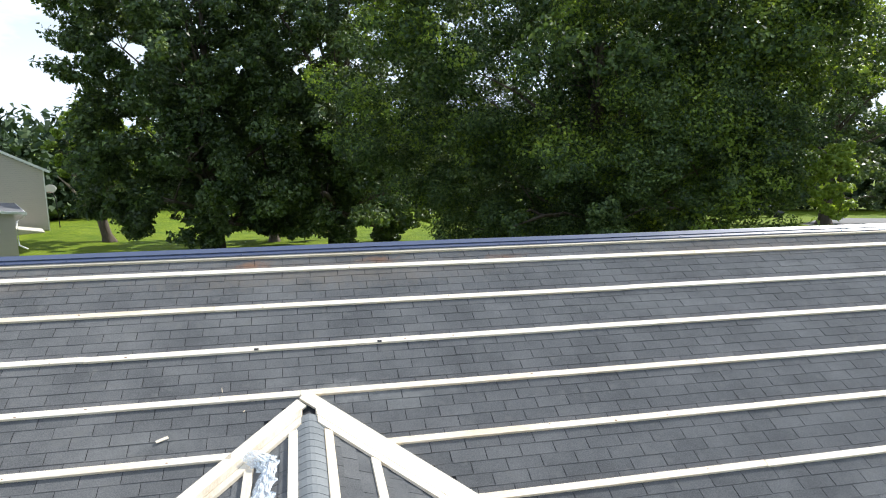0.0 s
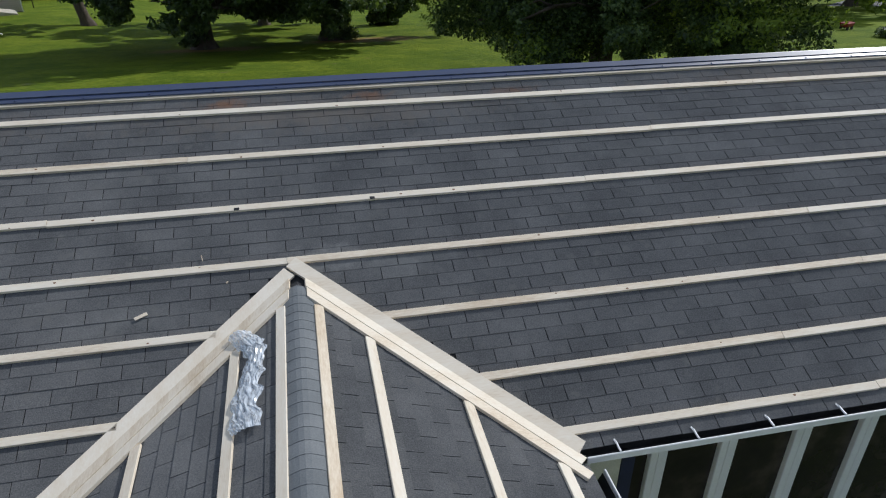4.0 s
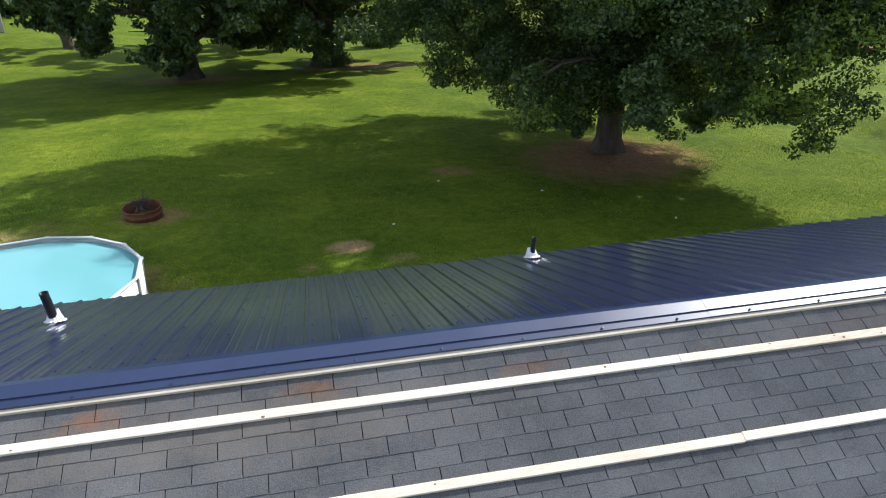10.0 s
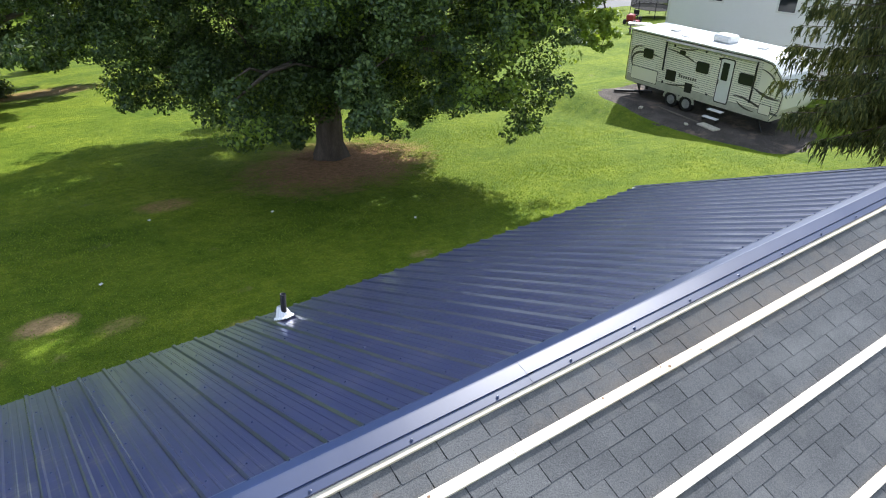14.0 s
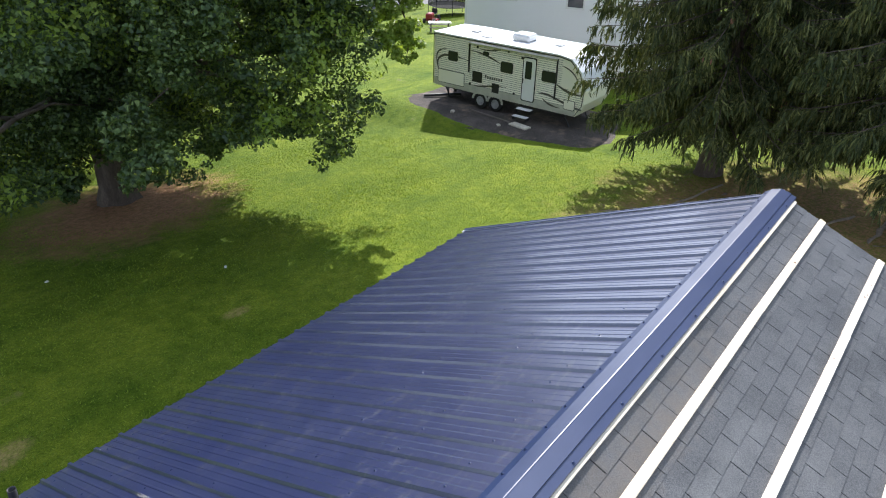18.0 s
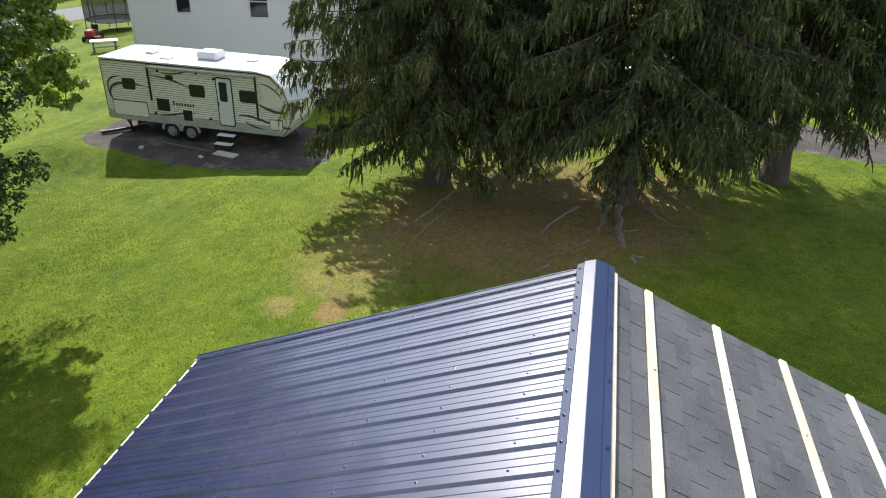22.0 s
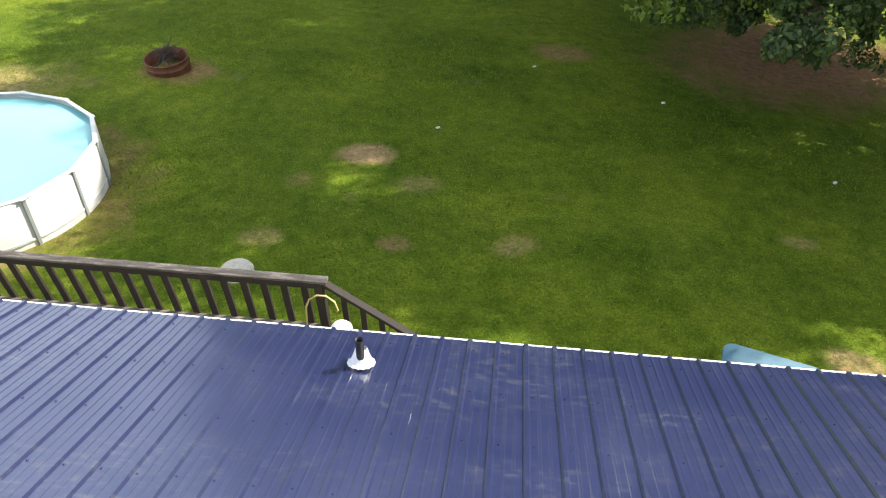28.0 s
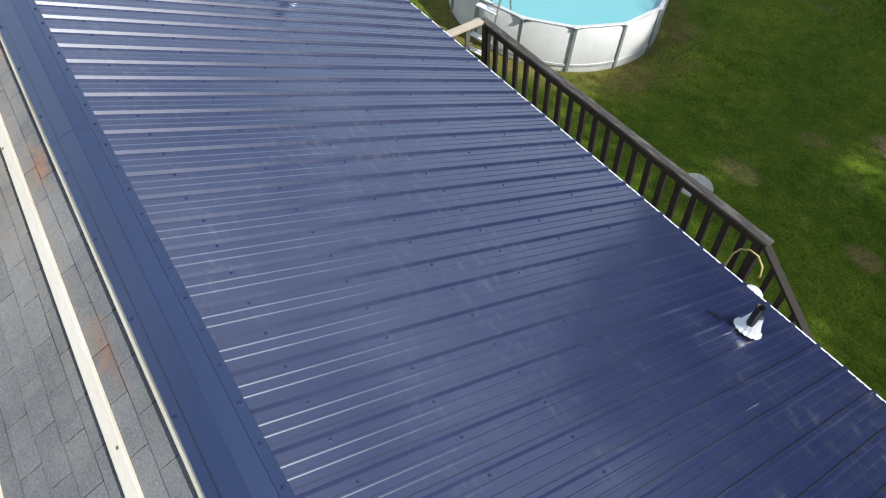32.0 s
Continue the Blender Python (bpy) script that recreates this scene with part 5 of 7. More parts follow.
def hanging_bough():
    """A long branch of the maple that droops towards the caravan, its leaves coloured as sunlit."""
    line = [Vector(p) for p in ((0.6, -0.8, 6.2), (2.4, -3.8, 8.0), (4.3, -6.4, 8.0), (5.3, -7.5, 6.8), (5.6, -7.8, 5.6), (5.4, -7.8, 4.9))]
    part("limb", tube(bmesh.new(), line, [0.11, 0.085, 0.06, 0.04, 0.02, 0.006], 7), M_BARK, tA, smooth=True)
    rnd = random.Random(77)

    def clumps(places):
        cs, rs = [], []
        for p, spread, r, n in places:
            for _ in range(n):
                cs.append(Vector(p) + Vector((rnd.uniform(-1, 1), rnd.uniform(-1, 1), rnd.uniform(-0.9, 0.9))) * spread)
                rs.append(r * rnd.uniform(0.7, 1.2))
        return cs, rs
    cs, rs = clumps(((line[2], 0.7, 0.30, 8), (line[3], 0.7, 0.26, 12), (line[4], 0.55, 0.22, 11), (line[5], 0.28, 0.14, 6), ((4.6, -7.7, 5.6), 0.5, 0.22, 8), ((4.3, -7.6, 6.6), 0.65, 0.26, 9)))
    # sunlight is put into these leaves' colour with the lighter green
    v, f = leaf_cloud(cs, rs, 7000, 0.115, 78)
    cloud_part("hanging_leaves", v, f, M_LEAF_Y, tA, "hanging leaves in a sunlit yellow-green tone")
    # low sprays that hang round the trunk
    cs, rs = clumps((((-2.75, -3.4, 2.5), 0.35, 0.24, 8), ((0.0, -3.25, 2.3), 0.32, 0.24, 8), ((-0.75, -3.6, 2.9), 0.4, 0.26, 9), ((0.05, -3.1, 3.2), 0.45, 0.3, 9), ((1.4, -3.2, 2.3), 0.32, 0.24, 7), ((-3.7, -9.1, 4.75), 0.42, 0.26, 10), ((-3.5, -8.8, 5.5), 0.4, 0.28, 8), ((-5.2, -2.4, 4.3), 0.5, 0.3, 9)))
    v, f = leaf_cloud(cs, rs, 8000, 0.118, 79)
    cloud_part("hanging_leaves", v, f, M_LEAF, tA)


hanging_bough()
broad_tree("broadleaf_tree", 46, 56, 23, 10, 9, 0.6, "dark broadleaf tree beside the lane", 16, leaves=45000, size=0.42, low=2.5, material=M_LEAF_D, lobes=80)
broad_tree("broadleaf_tree", 30, 66, 26, 11, 9, 0.6, "dark broadleaf tree beyond the lawn", 17, leaves=50000, size=0.44, low=2.5, material=M_LEAF_D, lobes=80)
sprigs(tB, cB, rB, 23, 12000, 0.34, M_LEAF, "green leaves toned as sunlit clusters", lambda c: math.sin(c.x * 1.3 + c.z) > 0.4)
sprigs(tC, cC, rC, 22, 14000, 0.33, M_LEAF, "green leaves toned as sunlit clusters", lambda c: c.x < 0 or math.sin(c.x + c.z) > 0.6)
broad_tree("broadleaf_tree", -12.5, 61, 15, 6.8, 6.5, 0.4, "dense dark tree behind the lawn", 18, leaves=32000, size=0.36, low=0.8, material=M_LEAF_D, lobes=55)
tD, cD, rD = broad_tree("small_tree", -27.2, 59.3, 13.0, 4.2, 4.6, 0.42, "small half-bare tree with a pale leaning trunk", 15, leaves=30000, size=0.22, low=5.6, material=M_LEAF_Y, lobes=42, off=(0.4, 0), tilt=(-1.7, 0.0))
for line in ([(-0.45, 0, 2.7), (-1.5, 0.1, 2.75), (-1.9, 0.1, 3.7), (-3.0, 0.2, 5.2), (-3.9, 0.3, 6.1)], [(-0.3, 0, 2.2), (0.5, 0.1, 2.9), (1.3, 0.1, 3.1)]):
    part("limb", tube(bmesh.new(), line, [0.24, 0.2, 0.17, 0.1, 0.04][:len(line)], 8), M_ROOTW, tD, "bare pale limb", True)


def bush(name, x, y, r, h, seed, material, label, leaves=5000, size=0.16):
    rnd = random.Random(seed)
    t = thing(name, label, "bush", at=(x, y, ground_z(x, y)))
    bm = bmesh.new()
    for i in range(7):
        a = i * 0.9
        tube(bm, [(0.1 * math.cos(a), 0.1 * math.sin(a), -0.1), (r * 0.5 * math.cos(a), r * 0.5 * math.sin(a), h * 0.7)], [0.03, 0.008], 5)
    part("stems", bm, M_BARK, t)
    cs = [(rnd.gauss(0, 0.42) * r, rnd.gauss(0, 0.42) * r, rnd.uniform(0.08, 0.9) ** 1.2 * h) for _ in range(34)]
    v, f = leaf_cloud(cs, [r * rnd.uniform(0.16, 0.4) for _ in cs], leaves, size, seed)
    cloud_part("foliage", v, f, material, t)


bush("shrub", -1.6, 57.0, 1.7, 2.6, 31, M_LEAF_D, "round dark shrub on the lawn", 9000, 0.22)
bush("ivy_growth", -6.8, 45.9, 2.0, 6.0, 32, M_LEAF_D, "leafy ivy growth up a thick tree trunk", 9000, 0.24)
bush("ivy_growth", -16.4, 43.0, 1.1, 2.2, 33, M_LEAF_D, "leafy shoots round the foot of a maple", 2600, 0.2)
for x, y, r, h, sd in ((30.4, 33.9, 1.0, 0.55, 34), (31.7, 34.6, 1.1, 0.75, 35), (33.2, 35.0, 1.2, 0.6, 36), (34.8, 35.6, 1.0, 0.8, 37)):
    bush("flower_shrub", x, y, r, h, sd, M_LEAF_D, "low dark shrub in a rough bed", 1500, 0.16)


def spruce(x, y, height, radius, seed, label, bare=1.95, whorls=40, per=12, trunk_r=0.32):
    """A Norway spruce: whorls of drooping boughs hung with curtains of thin twigs."""
    rnd = random.Random(seed)
    rng = np.random.default_rng(seed)
    z0 = ground_z(x, y)
    t = thing("spruce_tree", label, "tree", group="spruces beside the drive", at=(x, y, z0))
    bm = bmesh.new()
    tube(bm, [(0, 0, -0.3), (0, 0, 0.1), (0, 0, 0.8), (0, 0, height * 0.6), (0, 0, height)], [trunk_r * 1.7, trunk_r * 1.35, trunk_r, trunk_r * 0.5, 0.02], 12)
    part("trunk", bm, M_BARK_D, t, smooth=True)
    A, B, W, cones = [], [], [], []
    for i in range(whorls):
        h = bare + (height - bare) * (i / whorls) ** 1.08
        reach = radius * (1 - (h - bare) / (height - bare)) ** 0.55 * (0.80 + 0.20 * min(1, (h - bare) / 2.5)) * rnd.uniform(0.85, 1.05) + 0.3
        n = per if h < height * 0.6 else max(5, per - 4)
        for k in range(n):
            a = 6.2832 * (k + 0.5 * (i % 2)) / n + rnd.uniform(-0.25, 0.25)
            L = reach * rnd.uniform(0.62, 1.10)
            dx, dy = math.cos(a), math.sin(a)
            sag = 0.17 * L + rnd.uniform(0, 0.25)
            S = np.array((0, 0.25, 0.5, 0.75, 1.0))
            P = np.stack([dx * L * S, dy * L * S, h + 0.10 * L * S - sag * S ** 1.5 * 1.4 + 0.26 * L * np.maximum(0, S - 0.66)], 1)
            if h < height * 0.62:
                part("bough", tube(bmesh.new(), [tuple(p) for p in P], [0.035, 0.03, 0.022, 0.014, 0.005], 5, close=False), M_BARK_D, t)
            # branchlets of uneven length and aim, each feathered with short twigs and a hanging fringe
            m = max(3, int((12 + 11.5 * L) * (1.0 if h < 9.5 else 0.22)))
            s = 0.12 + 0.88 * rng.random(m) ** 0.7
            p = np.stack([np.interp(s, S, P[:, c]) for c in range(3)], 1)
            aim = np.stack([dx * rng.uniform(0.05, 0.75, m), dy * rng.uniform(0.05, 0.75, m), -rng.uniform(0.1, 1.3, m)], 1)
            aim += np.stack([-dy * np.ones(m), dx * np.ones(m), np.zeros(m)], 1) * rng.normal(0, 0.5, m)[:, None]
            aim /= np.linalg.norm(aim, axis=1)[:, None]
            ell = rng.uniform(0.22, 0.72, m) * (1.15 - 0.45 * s)
            k2 = 15
            g = rng.random((m, k2))
            root_ = p[:, None] + aim[:, None] * (ell[:, None] * g)[..., None]
            root_[..., 2] -= 0.18 * g ** 2 * ell[:, None]
            fly = aim[:, None] * 0.75 + rng.normal(0, 0.42, (m, k2, 3))
            hang = rng.random((m, k2)) < 0.5
            fly[..., 2] -= np.where(hang, 2.2, 0.15)
            fly /= np.linalg.norm(fly, axis=2)[..., None]
            size = np.where(hang, rng.uniform(0.10, 0.36, (m, k2)), rng.uniform(0.05, 0.16, (m, k2)))
            A += [p, root_.reshape(-1, 3)]
            B += [p + aim * ell[:, None] - np.array([0, 0, 1]) * (0.18 * ell)[:, None], (root_ + fly * size[..., None]).reshape(-1, 3)]
            W += [np.full(m, 0.018), np.full(m * k2, 0.020)]
            if rnd.random() < 0.10 and h > 4:
                cones.append(Vector(P[4]) + Vector((0, 0, -0.12)))
    A, B, W = np.concatenate(A), np.concatenate(B), np.concatenate(W)[:, None]
    d = B - A
    d /= np.linalg.norm(d, axis=1)[:, None] + 1e-6
    s1 = np.cross(d, rng.normal(size=A.shape))
    s1 /= np.linalg.norm(s1, axis=1)[:, None] + 1e-6
    mid = A + (B - A) * 0.4
    q = np.stack([A, mid + s1 * W, B, mid - s1 * W], 1).reshape(-1, 3)
    cloud_part("needle_sprays", q, np.arange(len(q)).reshape(-1, 4), M_NEEDLE, t, "dark drooping needle sprays")
    for c in cones[:60]:
        bm = bmesh.new()
        for _ in range(3):
            o = c + Vector((rnd.uniform(-0.15, 0.15), rnd.uniform(-0.15, 0.15), rnd.uniform(-0.1, 0)))
            tube(bm, [o, o + Vector((0, 0, -0.06)), o + Vector((0, 0, -0.13))], [0.012, 0.026, 0.006], 6)
        part("cone_cluster", bm, M_CONE, t, "brown hanging cones")
    return t


spruce(13.0, -0.9, 19, 4.3, 41, "tall Norway spruce with curtains of drooping twigs")
spruce(14.2, 4.6, 18, 4.6, 42, "tall Norway spruce with curtains of drooping twigs")
spruce(15.2, -5.2, 17, 4.2, 43, "tall Norway spruce with curtains of drooping twigs", bare=2.6, per=9)


# ---- worn ground, drive, far country ----
patch("gravel_pad", 18.75, 14.9, 5.6, 2.95, M_GRAVEL, "grey gravel parking pad under the caravan", rot=1.5708, seed=59, rag=0.10, boxy=0.75, category="gravel pad", lift=0.03)


def strip(name, pts, w, material, label, lift=0.03):
    verts, faces = [], []
    for i, (x, y) in enumerate(pts):
        a, b = Vector(pts[max(i - 1, 0)]), Vector(pts[min(i + 1, len(pts) - 1)])
        d = (b - a).normalized()
        n = Vector((-d.y, d.x))
        for s in (-1, -0.4, 0.4, 1):
            px, py = x + n.x * s * w / 2, y + n.y * s * w / 2
            verts.append((px, py, ground_z(px, py) + (lift if abs(s) < 1 else -0.03) + 0.02))
    for i in range(len(pts) - 1):
        for k in range(3):
            faces.append((i * 4 + k, i * 4 + k + 1, i * 4 + 5 + k, i * 4 + 4 + k))
    tagged(raw(name, verts, faces, material, smooth=True), label, "road", kind="structure")


strip("driveway", [(18.6, -60), (18.6, -30), (18.8, -14), (19.4, -8), (20.2, -3), (21.0, 2), (21.5, 8)], 3.6, M_GRAVEL, "grey gravel drive past the spruces")
strip("road", [(95, -10), (77, 28), (58, 52), (50, 62)], 16.0, M_ASPHALT, "pale worn lane beyond the white house")


def root(pts, r):
    """A bare surface root: winding, knobbly, half sunk in the soil, with side shoots."""
    rnd = random.Random(int(r * 1000) + len(pts))
    bm = bmesh.new()
    P, n = [], (len(pts) - 1) * 5
    for i in range(n + 1):
        k = min(i // 5, len(pts) - 2)
        u = i / 5 - k
        x = pts[k][0] * (1 - u) + pts[k + 1][0] * u + rnd.uniform(-0.06, 0.06)
        y = pts[k][1] * (1 - u) + pts[k + 1][1] * u + rnd.uniform(-0.06, 0.06)
        P.append(Vector((x, y, ground_z(x, y) + rnd.uniform(-0.65, -0.05) * r)))
    tube(bm, P, [r * (1 - 0.8 * i / n) * rnd.uniform(0.75, 1.15) for i in range(n + 1)], 8)
    for i in range(5, n - 2, 7):
        a, L = rnd.uniform(0, 6.28), rnd.uniform(0.3, 0.6)
        Q = [P[i] + Vector((math.cos(a + 0.3 * j) * L * j / 3, math.sin(a + 0.3 * j) * L * j / 3, -0.004 * j)) for j in range(4)]
        for q in Q[1:]:
            q.z = ground_z(q.x, q.y) + 0.005
        tube(bm, Q, [r * 0.35, r * 0.3, r * 0.2, r * 0.08], 6)
    solid("tree_root", bm, M_ROOTW, "bare knobbly spruce root lying in the soil", "root", group="spruce roots", smooth=True)


root([(12.5, -0.9), (11.1, -0.8), (10.1, -1.03), (9.2, -1.27), (8.05, -1.5)], 0.15)
root([(12.5, -0.5), (10.75, -0.4), (9.45, 0.55), (8.4, 1.15)], 0.09)
root([(13.4, 3.9), (11.6, 4.4), (10.45, 4.85), (10.15, 5.5), (9.65, 6.35), (9.15, 6.55)], 0.06)
root([(12.6, 3.6), (10.4, 4.2), (9.15, 4.6), (8.0, 4.65)], 0.05)
root([(12.6, -1.4), (11.4, -2.1), (10.5, -2.3)], 0.08)
root([(12.5, 0.2), (11.0, 1.0), (9.9, 1.5), (8.9, 1.6)], 0.06)


def far_woods():
    """Belts of woodland beyond the yard, and the low hills behind them."""
    rnd = random.Random(61)
    cs, rs = [], []
    for (x0, y0, x1, y1, n, h) in ((-150, 120, -38, 96, 110, 15), (-36, 118, 60, 110, 80, 14), (60, 95, 120, 40, 70, 14), (-60, 88, -42, 100, 14, 9), (30, 92, 75, 104, 40, 12)):
        for i in range(n):
            f = (i + rnd.random()) / n
            x, y = x0 + (x1 - x0) * f + rnd.uniform(-4, 4), y0 + (y1 - y0) * f + rnd.uniform(-5, 5)
            g = ground_z(x, y)
            hh = h * rnd.uniform(0.7, 1.15)
            for z in (0.25, 0.55, 0.82):
                cs.append((x + rnd.uniform(-1.5, 1.5), y + rnd.uniform(-1.5, 1.5), g + hh * z))
                rs.append(hh * (0.33 - 0.12 * z))
    v, f = leaf_cloud(cs, rs, 60000, 1.3, 62)
    me = cloud_part("far_woodland", v, f, M_FOREST, None, "distant belts of green woodland")
    tagged(me, category="woodland", kind="stuff")


far_woods()


def grass():
    """Blades standing in the mown lawn nearest to the house."""
    rng = np.random.default_rng(77)
    n = 420000
    x, y = rng.uniform(-22, 18, n), rng.uniform(-8, 30, n)
    keep = rng.random(n) < np.clip((30 - y) / 14, 0, 1) * np.clip((18 - x) / 8, 0, 1) * np.clip((x + 22) / 6, 0, 1)
    keep &= (y > 4.2) | (x > 0.6)
    for cx, cy, rx, ry, *_ in SOIL:
        keep &= ((x - cx) / rx) ** 2 + ((y - cy) / ry) ** 2 > rng.uniform(0.2, 0.8, n)
    keep &= (x + 14.70) ** 2 + (y - 9.01) ** 2 > 2.2 ** 2
    keep &= ~((x > -12.6) & (x < -5.9) & (y < 5.7))
    x, y = x[keep], y[keep]
    z = np.array([ground_z(a, b) for a, b in zip(x, y)])
    k = len(x)
    a = rng.uniform(0, 6.2832, k)
    h, w = rng.uniform(0.018, 0.045, k), rng.uniform(0.008, 0.018, k)
    lx, ly = rng.normal(0, 0.03, k), rng.normal(0, 0.03, k)
    v = np.stack([np.stack([x - w * np.cos(a), y - w * np.sin(a), z - 0.01], 1), np.stack([x + w * np.cos(a), y + w * np.sin(a), z - 0.01], 1), np.stack([x + lx, y + ly, z + h], 1)], 1).reshape(-1, 3)
    g = cloud_part("grass_blades", v, np.arange(3 * k).reshape(-1, 3), M_GRASS, None, "short mown grass blades")
    tagged(g, category="grass", kind="stuff")


grass()


def hills():
    # distance haze is put into the colour: each farther ridge paler and bluer
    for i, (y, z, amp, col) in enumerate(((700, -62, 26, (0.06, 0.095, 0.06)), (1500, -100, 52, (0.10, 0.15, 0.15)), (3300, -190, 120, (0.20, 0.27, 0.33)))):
        m = mat("haze-tinted hill", col, tuple(c * 0.85 for c in col), tuple(c * 1.12 for c in col), 0.004, 0.05, 0.95, bump=0)
        verts, faces = [], []
        n = 120
        for k in range(n + 1):
            x = -3600 + 7200 * k / n
            top = z + amp * (0.75 + 0.5 * noise.noise((x * 0.0011, i * 3.7, 0)) + 0.12 * noise.noise((x * 0.006, i, 1)))
            verts += [(x, y - 120, z - 60), (x, y, top - amp * 0.2), (x, y + 120, top), (x, y + 500, z - 60)]
        for k in range(n):
            for j in range(3):
                faces.append((k * 4 + j, k * 4 + 4 + j, k * 4 + 5 + j, k * 4 + 1 + j))
        tagged(raw("backdrop_hills", verts, faces, m, smooth=True), "low wooded hills on the horizon, coloured with distance haze", "hills", kind="structure")


hills()


# ---- pool, deck and things on the lawn ----
def pool(cx, cy, z, r, h, fall):
    """An above-ground pool, h high, that leans with the fall of the lawn (dz/dx, dz/dy)."""
    t = thing("swimming_pool", "round above-ground pool with turquoise water and off-white walls", "pool")
    t.matrix_world = plane((cx, cy, z), (1, 0, fall[0]), (0, 1, fall[1]))
    g, z_rim = -h, 0.0
    N = 14
    bm = bmesh.new()
    lathe(bm, [(r, g - 0.15), (r, z_rim - 0.02), (r - 0.03, z_rim - 0.02), (r - 0.03, z_rim - 0.5)], N * 6)
    part("pool_wall", bm, M_POOLWALL, t, "off-white liner wall", True)
    for k in range(N):
        a = 2 * math.pi * (k + 0.714) / N
        b = 2 * math.pi * (k + 1.714) / N
        c, s = math.cos(a), math.sin(a)
        bm = boxes(((r - 0.01, -0.034, g - 0.12), (r + 0.03, 0.034, z_rim - 0.01)), bevel=0.01, m=pose(0, 0, 0, 0, 0, math.degrees(a)))
        part("pool_upright", bm, M_POOLPOST, t)
        bm = bmesh.new()
        beam(bm, ((r + 0.0) * c, (r + 0.0) * s, z_rim), ((r + 0.0) * math.cos(b), (r + 0.0) * math.sin(b), z_rim), 0.075, 0.028, 0.008)
        part("pool_rim", bm, M_POOLRIM, t)
        bm = boxes(((r - 0.05, -0.05, z_rim - 0.02), (r + 0.05, 0.05, z_rim + 0.018)), bevel=0.012, m=pose(0, 0, 0, 0, 0, math.degrees(a)))
        part("rim_cap", bm, M_POOLRIM, t)
    bm = bmesh.new()
    lathe(bm, [(r + 0.004, g + 0.18), (r + 0.016, g + 0.19), (r + 0.016, g + 0.23), (r + 0.004, g + 0.24)], 72)
    part("pool_band", bm, M_POOLRIM, t)
    bm = bmesh.new()
    bmesh.ops.create_circle(bm, cap_ends=True, radius=r - 0.032, segments=72, matrix=Matrix.Translation((0, 0, z_rim - 0.10)))
    part("pool_water", bm, M_WATER, t, "still turquoise water")
    # steel ladder over the wall, on the side of the deck
    a = math.radians(-74)
    lad = pose(0, 0, 0, 0, 0, math.degrees(a))
    for s in (-0.22, 0.22):
        bm = bmesh.new()
        pts = [(r + 0.42, s, g), (r + 0.20, s, z_rim + 0.28), (r + 0.06, s, z_rim + 0.38), (r - 0.10, s, z_rim + 0.30), (r - 0.28, s, z_rim - 0.4)]
        tube(bm, [lad @ Vector(p) for p in pts], 0.018, 8)
        part("ladder_rail", bm, M_POOLPOST, t, "grey tubular ladder rail", True)
    for k in range(4):
        z = g + 0.22 + 0.27 * k
        f = (z - g) / (z_rim + 0.28 - g)
        part("ladder_step", boxes(((r + 0.42 - 0.22 * f - 0.06, -0.22, z), (r + 0.42 - 0.22 * f + 0.06, 0.22, z + 0.03)), bevel=0.006, m=lad), M_WHITE, t)


pool(-14.70, 9.01, 0.343, 2.14, 0.99, (-0.04, -0.085))


